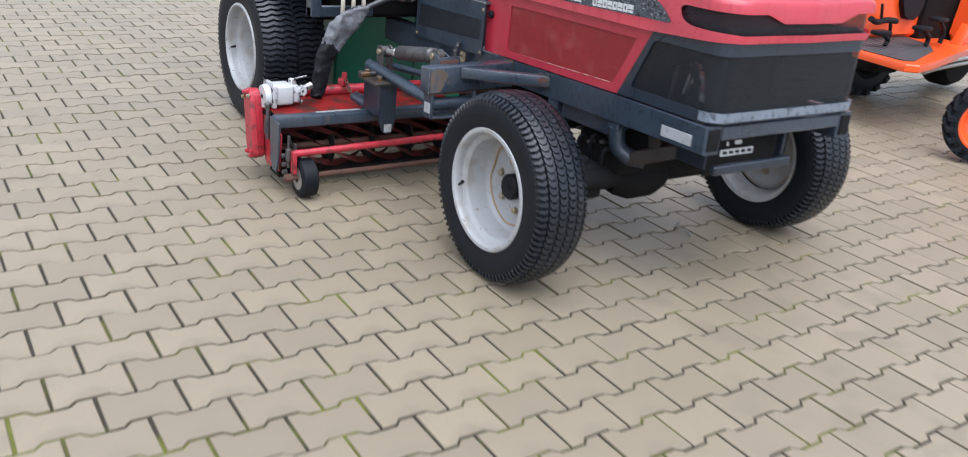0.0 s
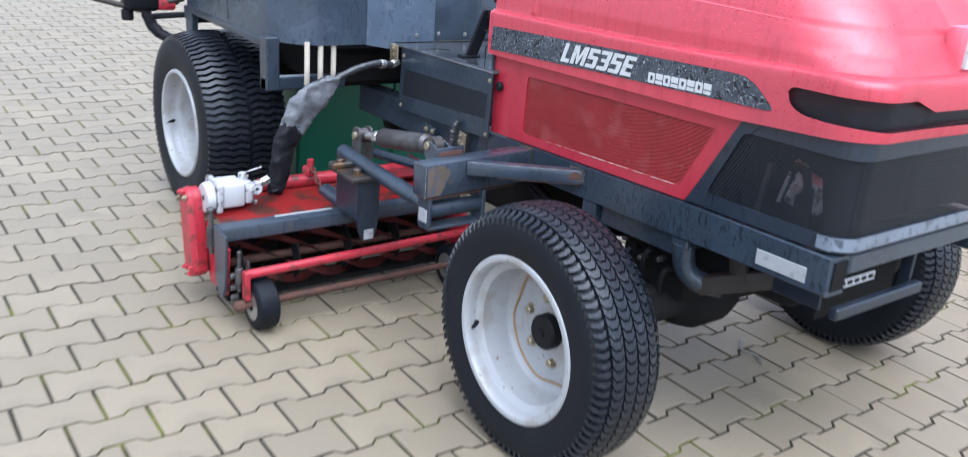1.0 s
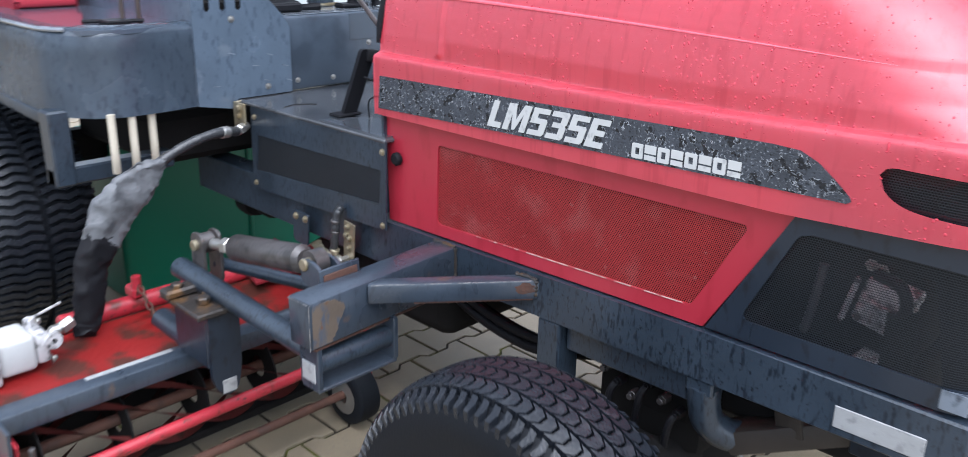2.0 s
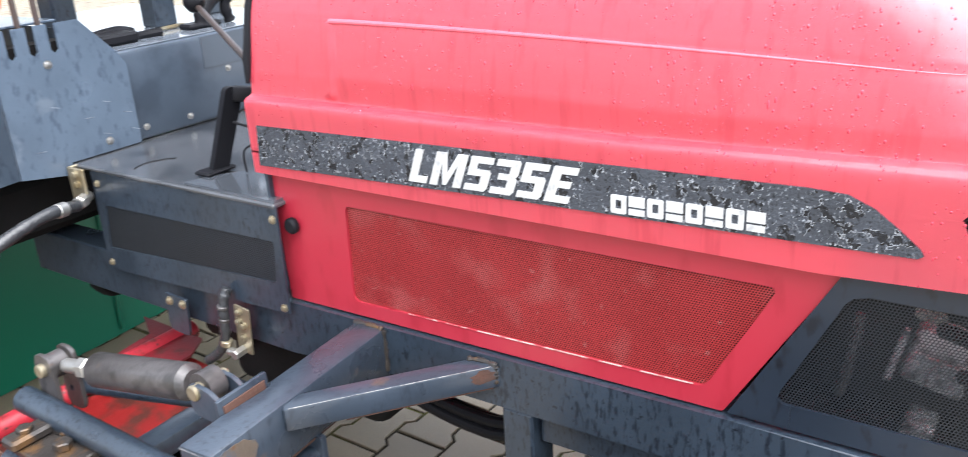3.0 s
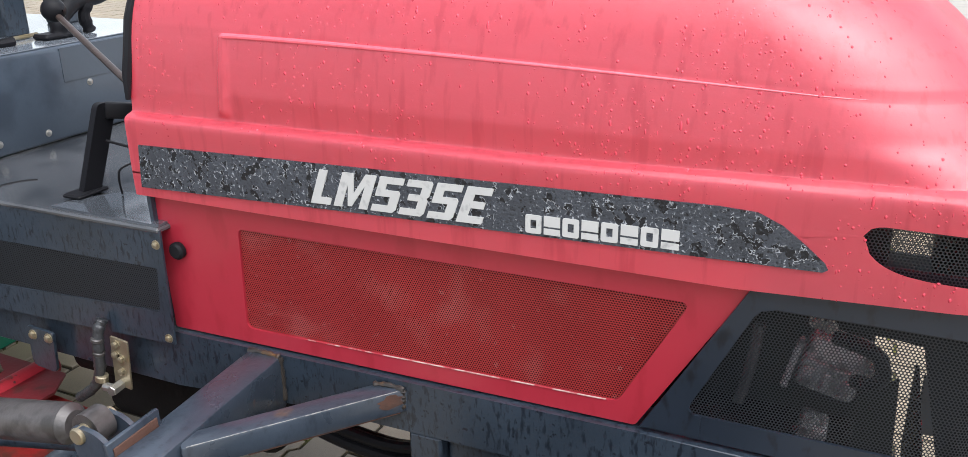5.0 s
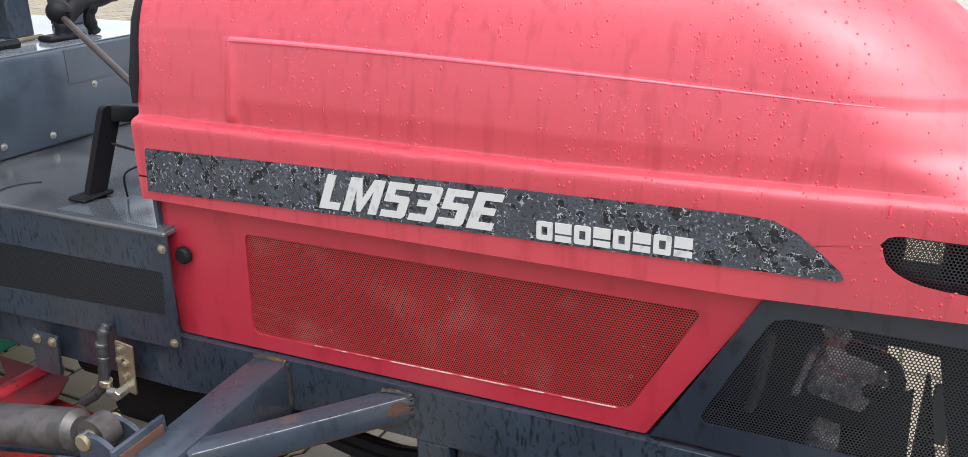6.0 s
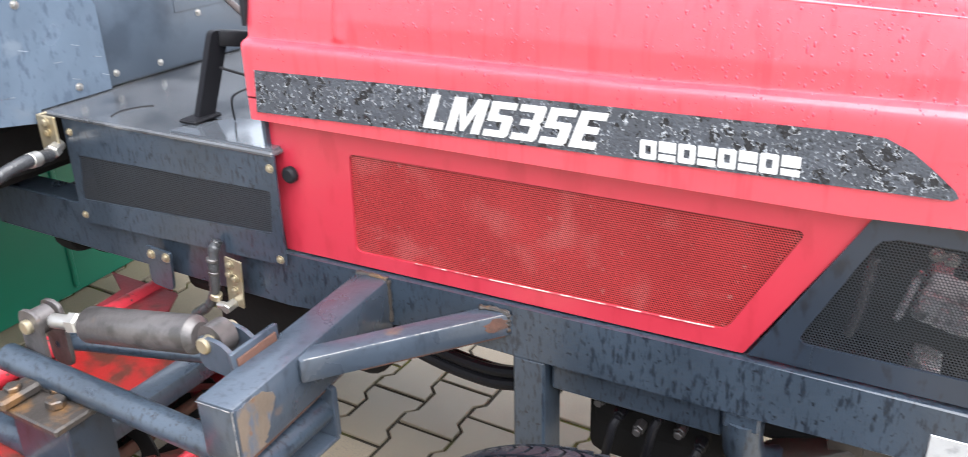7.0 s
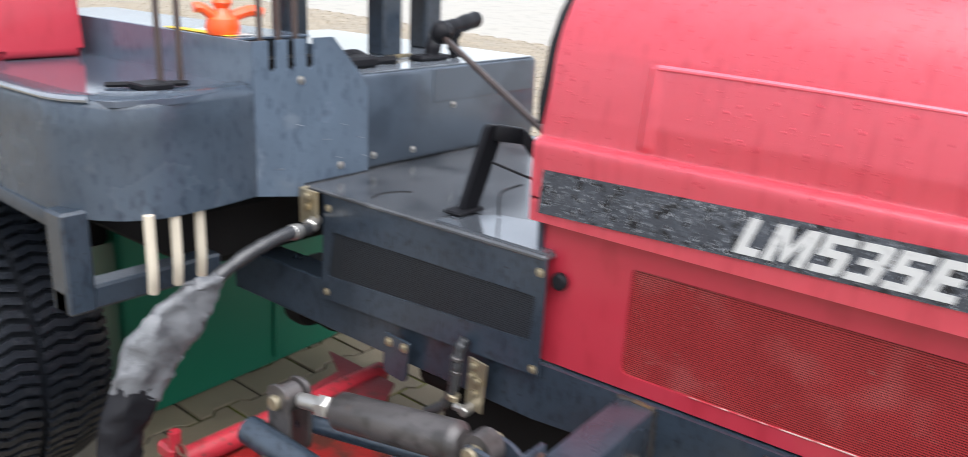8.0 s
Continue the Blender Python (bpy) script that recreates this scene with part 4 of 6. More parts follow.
    part("bent_strap", bm, SLATE, mower, "slate-blue bent strut under the rail")
    bm = bmesh.new()
    beam(bm, (1.73, 0.31, 0.425), (1.80, 0.08, 0.525), 0.07, 0.05, 0.01)
    beam(bm, (1.74, 0.20, 0.47), (1.74, 0.22, 0.56), 0.02, 0.05, 0.004)
    part("exhaust_bracket", bm, GREASE, mower, "rusty brown bracket by the exhaust")
    bm = bmesh.new()
    box(bm, (1.74, 0.37, 0.33), (2.34, 0.62, 0.53), 0.03, 2)
    box(bm, (1.52, 0.44, 0.25), (1.67, 0.57, 0.40), 0.02, 2)
    part("steering_knuckle", bm, BLACK_DEEP, mower, "greasy black axle carrier")
    # valve block under the lower tube with its fittings and hoses
    bm = bmesh.new()
    box(bm, (1.735, 0.40, 0.405), (1.80, 0.60, 0.500), 0.008, 2)
    valve = part("valve_block", bm, BLACK_DEEP, mower, "oily black valve block under the rail")
    rnd = random.Random(31)
    for k in range(6):
        y = 0.412 + k * 0.034
        z = 0.432 + 0.018 * (k % 3)
        bm = bmesh.new()
        rod(bm, (1.737, y, z), (1.712, y, z), 0.010, 6)
        rod(bm, (1.712, y, z), (1.704, y, z), 0.007, 10)
        part("valve_fitting", bm, CYLPAINT if k % 2 else BLACK, valve, "grimy hose fitting")
        if k % 2 == 0:
            bm = bmesh.new()
            dx = 0.006 * rnd.random()
            hose(bm, [(1.706 - dx, y, z), (1.698 - dx, y + 0.004, z - 0.012), (1.698 - dx, y + 0.010, z - 0.045), (1.712, y + 0.022, z - 0.10)], 0.0075, 8)
            part("axle_hose", bm, BLACK, valve, "black hose to the wheel motor")
    bm = bmesh.new()
    box(bm, (1.76, 0.06, 0.44), (2.28, 0.62, 0.60), 0.03, 3)
    part("oil_pan", bm, BLACK_DEEP, mower, "black oil pan under the engine")
    bm = bmesh.new()
    box(bm, (1.82, 0.36, 0.60), (2.16, 1.05, 0.92), 0.03, 2)
    for k in range(4):
        box(bm, (1.85, 0.42 + k * 0.15, 0.90), (2.13, 0.53 + k * 0.15, 1.02), 0.02, 2)
    engine = part("engine_block", bm, BLACK_DEEP, mower, "sooty engine block behind the perforated sheets")
    tilt = PIVOT_CAST @ Matrix.Rotation(radians(13), 4, "X") @ PIVOT_CAST.inverted()

    def tilted(bm):
        bmesh.ops.transform(bm, matrix=tilt, verts=bm.verts)
        return bm
    bm = bmesh.new()
    box(bm, (1.795, 0.070, 0.682), (1.88, 0.152, 0.768), 0.010, 2)
    for k in range(3):
        box(bm, (1.787, 0.078 + k * 0.027, 0.690), (1.80, 0.094 + k * 0.027, 0.722), 0.004)
    box(bm, (1.788, 0.074, 0.727), (1.80, 0.148, 0.735), 0.002)
    part("alternator", tilted(bm), CAST, engine, "grey cast alternator body")
    bm = bmesh.new()
    box(bm, (1.792, 0.158, 0.672), (1.80, 0.168, 0.760), 0.003)
    part("mount_bar", tilted(bm), CAST, engine, "pale steel mounting bar")
    bm = bmesh.new()
    box(bm, (1.79, 0.082, 0.585), (1.85, 0.122, 0.628), 0.006, 2)
    part("pump_cap", tilted(bm), CAST, engine, "grey casting low on the engine")
    bm = bmesh.new()
    hose(bm, [(1.80, 0.213, 0.775), (1.795, 0.216, 0.74), (1.795, 0.222, 0.69), (1.80, 0.232, 0.645)], 0.008, 8)
    part("bent_tube", bm, CYLPAINT, engine, "thin bent metal tube")
    for y, z in ((0.138, 0.795), (0.120, 0.791), (0.063, 0.735)):
        bm = bmesh.new()
        bolt(bm, (1.80, y, z), (-1, 0, 0), 0.007, 0.008)
        part("engine_bolt", bm, STEEL, engine)
    bm = bmesh.new()
    hose(bm, [(1.75, 0.110, 0.800), (1.72, 0.075, 0.806), (1.712, 0.058, 0.800), (1.714, 0.050, 0.775), (1.73, 0.060, 0.750), (1.76, 0.080, 0.735)], 0.010, 10)
    part("coolant_hose", bm, BLACK, engine, "black coolant hose")
    bm = bmesh.new()
    plate(bm, [(0.031, 0.775), (0.022, 0.62), (0.075, 0.62), (0.075, 0.745)], "x", 1.712, 0.004)
    part("side_shield", bm, BLACK_DEEP, engine, "black side shield of the fan")
    bm = bmesh.new()
    plate(bm, [(0.012, 0.835), (-0.030, 0.655), (-0.085, 0.655), (-0.085, 0.93), (0.10, 0.93), (0.10, 0.842)], "x", 1.694, 0.006)
    part("radiator_strut", bm, BLACK, engine, "black radiator side strut")
    bm = bmesh.new()
    box(bm, (1.985, -0.060, 0.700), (2.350, -0.030, 0.94), 0.006)
    for k in range(18):
        box(bm, (1.995, -0.0635, 0.712 + k * 0.0125), (2.340, -0.0595, 0.715 + k * 0.0125), 0)
    part("radiator", bm, BLACK_DEEP, engine, "black radiator")
    bm = bmesh.new()
    box(bm, (1.84, 0.060, 0.62), (2.34, 0.32, 0.93), 0.02, 2)
    part("fan_shroud", bm, BLACK_DEEP, engine, "black fan shroud")
    bm = bmesh.new()
    box(bm, (1.71, 1.03, 0.36), (2.30, 1.46, 0.62), 0.04, 3)
    lathe(bm, [(-0.20, 0.02), (-0.19, 0.085), (0.0, 0.10), (0.10, 0.09), (0.12, 0.02)], (1.90, 1.52, 0.50), "y", 20)
    part("transmission", bm, BLACK_DEEP, mower, "oily black transmission housing")
    # hoses that sag under the frame behind the arm
    for dx, dz in ((0, 0), (0.004, 0.022), (0.026, 0.010)):
        bm = bmesh.new()
        hose(bm, [(1.73 + dx, 1.16, 0.555 + dz * 0.4), (1.735 + dx, 1.03, 0.474 + dz), (1.738 + dx, 0.94, 0.440 + dz), (1.74 + dx, 0.84, 0.424 + dz), (1.745 + dx, 0.76, 0.427 + dz), (1.77 + dx, 0.60, 0.465 + dz * 0.5)], 0.0115, 10)
        part("under_hose", bm, BLACK, mower, "black hydraulic hose under the frame")


axle_and_engine()


def front_cover():
    """Side cover between the hood and the platform, with a perforated field, bolts, and the black deck above."""
    x = XC - 0.386
    outer = [(1.158, 0.839), (1.161, 0.626), (1.718, 0.609), (1.710, 0.839)]
    inner = round_corners([(1.176, 0.768), (1.184, 0.686), (1.699, 0.662), (1.682, 0.760)], [0.006, 0.008, 0.005, 0.005], 4)
    bm = bmesh.new()
    ring_plate(bm, outer, inner, "x", x, 0.004)
    cover = part("side_cover", bm, SLATE, mower, "slate-blue side cover with rain streaks")
    bm = bmesh.new()
    plate(bm, inner, "x", x + 0.002, 0.001)
    part("perforated_sheet", bm, MESH_SLATE, cover, "dark perforated sheet")
    # dark sheet in place of the shade behind the cover's holes
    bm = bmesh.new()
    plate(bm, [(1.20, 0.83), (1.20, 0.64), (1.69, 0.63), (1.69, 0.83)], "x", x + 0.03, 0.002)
    part("cover_shade", bm, BLACK_DEEP, cover)
    bm = bmesh.new()
    plate(bm, [(x + 0.006, 0.62), (x + 0.10, 0.62), (x + 0.10, 0.84), (x + 0.006, 0.84)], "y", 1.704, 0.004)
    part("cover_end", bm, SLATE_DARK, cover, "dark end sheet of the cover")
    for y, z in ((1.170, 0.812), (1.173, 0.636), (1.694, 0.807), (1.703, 0.626)):
        bm = bmesh.new()
        bolt(bm, (x, y, z), (-1, 0, 0), 0.0056, 0.005)
        part("cover_bolt", bm, ZINC, cover)
    bm = bmesh.new()
    box(bm, (XC - 0.388, 1.160, 0.832), (XC + 0.388, 1.790, 0.842), 0.003)
    deck = part("deck", bm, DECK_MAT, mower, "wet black deck behind the seat platform")
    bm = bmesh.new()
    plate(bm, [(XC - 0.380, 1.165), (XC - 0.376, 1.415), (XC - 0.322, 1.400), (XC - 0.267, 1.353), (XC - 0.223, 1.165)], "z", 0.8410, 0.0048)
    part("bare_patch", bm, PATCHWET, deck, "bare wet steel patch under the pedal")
    # a scratch and a puddle's dry edge on the deck
    bm = bmesh.new()
    hose(bm, [(1.665, 1.600, 0.8424), (1.700, 1.612, 0.8424), (1.735, 1.600, 0.8424), (1.755, 1.580, 0.8424)], 0.0018, 6)
    part("scratch", bm, BLACK, deck, "dark curved scratch")
    # stay on the deck: tall black plate with a foot, a hook to the hood and a thin rod
    bm = bmesh.new()
    pts = [(-0.021, 0.0), (0.015, 0.0), (0.076, 0.160), (0.038, 0.165)]
    loop = []
    for d in (0, 0.016):
        loop.append([bm.verts.new((1.724 + u * 0.98 + d * 0.2, 1.400 - u * 0.2 + d, 0.842 + t)) for u, t in round_corners(pts, [0.002, 0.002, 0.012, 0.012], 4)])
    n = len(loop[0])
    bm.faces.new(loop[0])
    bm.faces.new(loop[1][::-1])
    for k in range(n):
        bm.faces.new((loop[0][k], loop[1][k], loop[1][(k + 1) % n], loop[0][(k + 1) % n]))
    box(bm, (1.683, 1.389, 0.8455), (1.754, 1.433, 0.853), 0.003)
    beam(bm, (1.775, 1.392, 0.992), (1.815, 1.355, 0.985), 0.02, 0.030)
    beam(bm, (1.815, 1.358, 0.990), (1.835, 1.330, 0.945), 0.02, 0.022)
    stay = part("hood_stay", bm, BLACK, mower, "black steel stay plate on the deck")
    bm = bmesh.new()
    hose(bm, [(1.753, 1.377, 0.941), (1.787, 1.31, 0.917), (1.815, 1.244, 0.898)], 0.0026, 8)
    hose(bm, [(1.739, 1.343, 0.848), (1.737, 1.343, 0.880), (1.744, 1.339, 0.896), (1.772, 1.320, 0.906)], 0.0020, 8)
    part("stay_rod", bm, BLACK, stay)
    # lever with a ball knob
    bm = bmesh.new()
    rod(bm, (1.973, 1.707, 1.128), (1.757, 1.225, 0.991), 0.0068, 12)
    lever = part("long_lever", bm, LEVER, mower, "brown steel lever with a ball knob")
    bm = bmesh.new()
    lathe(bm, [(-0.026, 0.002), (-0.022, 0.014), (-0.010, 0.024), (0.004, 0.026), (0.016, 0.020), (0.026, 0.002)], (1.973, 1.712, 1.136), "y", 20)
    part("ball_knob", bm, BLACK, lever, "worn dark ball knob")


front_cover()


def platform():
    """Bent sheet skirt of the platform, the slotted console and the seat box."""
    bm = bmesh.new()
    # outline of the skirt in plan: left side, rounded rear corner, rear face to the seat box
    pl = [(1.40, 2.702), (1.24, 2.702), (1.20, 2.696), (1.180, 2.676), (1.173, 2.65), (1.172, 2.52), (1.173, 2.32), (1.174, 2.10), (1.176, 1.886)]
    for i in range(1, 10):
        t = math.pi / 2 * i / 9
        pl.append((1.176 + 0.15 * (1 - math.cos(t)), 1.886 - 0.148 * math.sin(t)))
    pl += [(1.40, 1.743), (1.46, 1.752), (1.514, 1.7625)]
    def zbot(x, y):
        return 0.862 - 0.035 * max(0, (2.2 - y)) - 0.02 * max(0, (x - 1.2))
    rows = []
    for f in (0.0, 0.25, 0.5, 0.75, 0.94):
        rows.append([bm.verts.new((x, y, zbot(x, y) + (1.048 - zbot(x, y)) * f)) for x, y in pl])
    # rolled top edge
    for inset, z in ((0.006, 1.048), (0.02, 1.055), (0.05, 1.056)):
        rows.append([bm.verts.new((x + inset * (1 if x < 1.4 else 0.2), y + (inset if y < 1.8 else 0), z)) for x, y in pl])
    for a, b in zip(rows, rows[1:]):
        for k in range(len(pl) - 1):
            bm.faces.new((a[k], a[k + 1], b[k + 1], b[k]))
    bmesh.ops.solidify(bm, geom=bm.faces[:], thickness=0.004)
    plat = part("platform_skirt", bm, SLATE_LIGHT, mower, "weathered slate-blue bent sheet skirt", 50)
    bm = bmesh.new()
    rod(bm, (1.1635, 2.18, 0.88), (1.1635, 2.18, 1.03), 0.003, 6)
    part("skirt_seam", bm, SLATE, plat)
    bm = bmesh.new()
    plate(bm, [(1.19, 2.68), (1.19, 1.86), (1.24, 1.76), (1.34, 1.735), (1.515, 1.775), (1.55, 2.68)], "z", 1.040, 0.010)
    part("platform_top", bm, WET, plat, "wet flat top sheet of the platform")
    # pale rod laid along the roll as its highlight
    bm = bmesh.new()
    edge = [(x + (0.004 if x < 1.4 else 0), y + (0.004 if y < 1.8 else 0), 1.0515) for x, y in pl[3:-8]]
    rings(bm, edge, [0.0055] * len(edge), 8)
    part("rolled_edge_highlight", bm, EDGE_SHINE, plat, "pale rod drawn as the highlight on the platform's rolled edge")
    # lower flange and bracket under the skirt
    bm = bmesh.new()
    beam(bm, (1.185, 2.64, 0.862), (1.185, 1.84, 0.835), 0.03, 0.03)
    part("under_flange", bm, SLATE, plat)
    bm = bmesh.new()
    box(bm, (1.155, 1.805, 0.680), (1.205, 1.865, 0.865), 0.005)
    box(bm, (1.155, 1.81, 0.680), (1.46, 1.86, 0.725), 0.005)
    part("step_bracket", bm, SLATE, plat, "square-tube bracket under the platform")
    # slotted console
    bm = bmesh.new()
    x0, x1, y0, y1, z1 = 1.517, 1.806, 1.765, 2.62, 1.1335
    slots = [(1.553, 1.570), (1.598, 1.615), (1.643, 1.660)]
    # rear face: comb with three slots open at the top
    out = [(x0, 0.838)]
    out += [(x0, z1)]
    for a, b in slots:
        out += [(a, z1), (a, z1 - 0.052), ((a + b) / 2, z1 - 0.06), (b, z1 - 0.052), (b, z1)]
    out += [(1.712, z1), (1.785, 1.056), (x1, 1.024), (x1, 0.845), (1.632, 0.845), (1.629, 0.818)]
    plate(bm, out, "y", y0, 0.004)
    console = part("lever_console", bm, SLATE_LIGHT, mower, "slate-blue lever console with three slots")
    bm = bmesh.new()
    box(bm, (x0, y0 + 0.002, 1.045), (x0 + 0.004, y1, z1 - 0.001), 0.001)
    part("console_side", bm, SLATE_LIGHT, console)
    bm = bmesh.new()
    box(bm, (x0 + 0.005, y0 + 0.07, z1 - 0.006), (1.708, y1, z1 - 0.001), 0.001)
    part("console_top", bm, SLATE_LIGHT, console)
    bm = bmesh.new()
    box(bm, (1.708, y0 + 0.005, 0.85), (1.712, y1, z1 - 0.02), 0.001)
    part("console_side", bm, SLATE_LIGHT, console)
    # near-black box stands in for the shaded inside of the slots
    bm = bmesh.new()
    box(bm, (x0 + 0.02, y0 + 0.02, 1.0), (1.700, y0 + 0.068, 1.095), 0)
    part("slot_shade", bm, BLACK_DEEP, console)
    bm = bmesh.new()
    bolt(bm, (1.628, y0, 1.054), (0, -1, 0), 0.006, 0.004)
    part("console_bolt", bm, STEEL, console)
    bm = bmesh.new()
    bolt(bm, (1.728, y0, 0.868), (0, -1, 0), 0.006, 0.004)
    part("console_bolt", bm, STEEL, console)
    # a few bright scratches on the plate
    rnd = random.Random(31)
    for _k in range(7):
        sx, sz, an = rnd.uniform(1.56, 1.79), rnd.uniform(0.87, 1.0), rnd.uniform(-0.4, 0.4)
        bm = bmesh.new()
        beam(bm, (sx, y0 - 0.0002, sz), (sx + 0.02 * math.cos(an), y0 - 0.0002, sz + 0.02 * math.sin(an)), 0.0008, 0.0016, 0)
        part("scratch", bm, SLATE_EDGE, console, "pale scratch in the paint")
    bm = bmesh.new()
    box(bm, (x0 + 0.012, 1.86, z1), (x0 + 0.036, 2.08, z1 + 0.0012), 0)
    part("warning_sticker", bm, YELLOW, console, "yellow and white warning sticker")
    bm = bmesh.new()
    box(bm, (x0 + 0.038, 1.86, z1), (x0 + 0.075, 2.02, z1 + 0.0012), 0)
    part("white_sticker", bm, WHITE, console)
    # thin levers rising from the console
    for x, y in ((1.385, 1.86), (1.432, 1.87), (1.561, 1.800), (1.606, 1.803), (1.651, 1.807)):
        bm = bmesh.new()
        rod(bm, (x, y, 1.05), (x + 0.01, y + 0.02, 1.42), 0.006, 10)
        lv = part("control_lever", bm, LEVER, mower, "thin steel control lever")
    bm = bmesh.new()
    lathe(bm, [(0, 0.030), (0.012, 0.034), (0.03, 0.03), (0.04, 0.018), (0.05, 0.014), (0.06, 0.02), (0.07, 0.016)], (1.548, 1.90, z1), "z", 18)
    hose(bm, [(1.56, 1.90, z1 + 0.03), (1.60, 1.88, z1 + 0.045), (1.62, 1.87, z1 + 0.04)], 0.011, 8)
    hose(bm, [(1.535, 1.90, z1 + 0.03), (1.51, 1.91, z1 + 0.05), (1.495, 1.915, z1 + 0.05)], 0.010, 8)
    part("orange_cap", bm, ORANGE, console, "orange plastic latch on the console")
    # dark hinge oddments on the top sheet
    bm = bmesh.new()
    box(bm, (1.33, 1.82, 1.05), (1.39, 1.88, 1.062), 0.003)
    rod(bm, (1.30, 1.90, 1.056), (1.43, 1.84, 1.056), 0.005, 8)
    part("latch", bm, BLACK, plat)
    # seat box
    bm = bmesh.new()
    box(bm, (1.778, 1.775, 0.8425), (2.42, 2.60, 1.050), 0.012, 2)
    seatbox = part("seat_box", bm, SLATE_MID, mower, "slate-blue box under the seat")
    # thin sheet whose pale colour stands in for reflected sky
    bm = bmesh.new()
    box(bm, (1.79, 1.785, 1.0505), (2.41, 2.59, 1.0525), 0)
    part("seat_box_lid", bm, LID_GLARE, seatbox, "wet lid of the seat box with sky glare in its pale colour")
    bm = bmesh.new()
    plate(bm, [(2.02, 0.97), (2.02, 1.045), (2.40, 1.045), (2.40, 0.97)], "y", 1.7735, 0.0025)
    part("patch_plate", bm, SLATE_MID, seatbox)
    for x, z in ((1.832, 0.872), (1.955, 0.868), (2.09, 0.958), (2.25, 0.872)):
        bm = bmesh.new()
        bolt(bm, (x, 1.775, z), (0, -1, 0), 0.0055, 0.004)
        part("seat_box_bolt", bm, STEEL, seatbox)
    bm = bmesh.new()
    hose(bm, [(1.80, 1.86, 1.062), (1.86, 1.84, 1.068), (1.92, 1.87, 1.06), (1.98, 1.86, 1.062)], 0.010, 8)
    hose(bm, [(1.79, 1.92, 1.062), (1.88, 1.90, 1.075), (1.96, 1.95, 1.06)], 0.012, 8)
    box(bm, (1.80, 1.83, 1.054), (1.90, 1.90, 1.078), 0.006)
    part("valve_block", bm, BLACK, seatbox, "black valve block with hoses")
    bm = bmesh.new()
    rod(bm, (1.90, 1.90, 1.058), (2.10, 1.93, 1.058), 0.005, 8)
    part("brass_pipe", bm, ZINC, seatbox)
    # seat suspension and seat
    for x, y in ((2.06, 1.98), (1.86, 2.10), (2.28, 2.05)):
        bm = bmesh.new()
        box(bm, (x, y, 1.05), (x + 0.065, y + 0.065, 1.24), 0.006)
        part("seat_post", bm, SLATE, mower, "dark steel seat mount")
    bm = bmesh.new()
    box(bm, (1.74, 1.95, 1.225), (2.30, 2.50, 1.33), 0.04, 4)
    part("seat", bm, BLACK, mower, "black vinyl seat")
    bm = bmesh.new()
    hose(bm, [(2.10, 1.86, 1.055), (2.11, 1.86, 1.09), (2.15, 1.87, 1.12), (2.22, 1.88, 1.13), (2.31, 1.90, 1.14)], 0.020, 12, 6, 0.25)
    hose(bm, [(2.20, 1.87, 1.055), (2.19, 1.87, 1.09), (2.20, 1.87, 1.12)], 0.015, 10, 6, 0.3)
    box(bm, (2.05, 1.84, 1.053), (2.15, 1.89, 1.066), 0.005)
    part("valve_casting", bm, BLACK, mower, "black valve casting on the seat box")
    # red tank cover on the platform
    bm = bmesh.new()
    plate(bm, round_corners([(2.33, 1.05), (2.70, 1.05), (2.70, 1.34), (2.36, 1.34)], [0.02, 0.02, 0.06, 0.06]), "x", 1.30, 0.18, 0.015)
    tank = part("tank_cover", bm, RED_PANEL, mower, "red tank cover on the platform")
    bm = bmesh.new()
    ring_plate(bm, round_corners([(1.24, 1.052), (1.36, 1.052), (1.36, 1.13), (1.24, 1.13)], 0.012), round_corners([(1.255, 1.066), (1.345, 1.066), (1.345, 1.118), (1.255, 1.118)], 0.01), "y", 2.50, 0.03)
    part("step_loop", bm, SLATE_LIGHT, tank)
    # upright at the front corner
    bm = bmesh.new()
    box(bm, (1.245, 2.76, 0.82), (1.305, 2.82, 1.60), 0.008)
    box(bm, (1.175, 2.62, 0.68), (1.205, 2.69, 0.87), 0.005)
    box(bm, (1.205, 2.66, 0.80), (1.30, 2.80, 0.86), 0.005)
    part("front_upright", bm, SLATE, mower, "slate-blue upright at the front corner")
    # cream pipes under the platform
    for x, y in ((1.275, 1.74), (1.33, 1.75), (1.385, 1.76)):
        bm = bmesh.new()
        hose(bm, [(x, y, 0.855), (x, y, 0.80), (x, y, 0.75), (x + 0.004, y + 0.01, 0.71)], 0.0095, 10)
        part("return_pipe", bm, CREAM, mower, "cream hydraulic pipe")
    # plain dark boxes added for the shade under the platform
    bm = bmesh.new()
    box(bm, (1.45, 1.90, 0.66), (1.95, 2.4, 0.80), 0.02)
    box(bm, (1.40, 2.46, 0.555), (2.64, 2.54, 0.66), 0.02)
    part("underbody_shade", bm, BLACK_DEEP, mower, "dark boxes filling the shaded space between the wheels")


platform()


def fittings():
    x = XC - 0.388
    bm = bmesh.new()
    plate(bm, round_corners([(1.456, 0.592), (1.522, 0.596), (1.526, 0.512), (1.464, 0.506)], [0.003, 0.003, 0.012, 0.012]), "x", x - 0.008, 0.006, 0.001)
    tab = part("hanger_plate", bm, SLATE, mower, "small plate with two bolts on the rail")
    for y in (1.468, 1.509):
        bm = bmesh.new()
        bolt(bm, (x - 0.008, y, 0.580), (-1, 0, 0), 0.0068, 0.006)
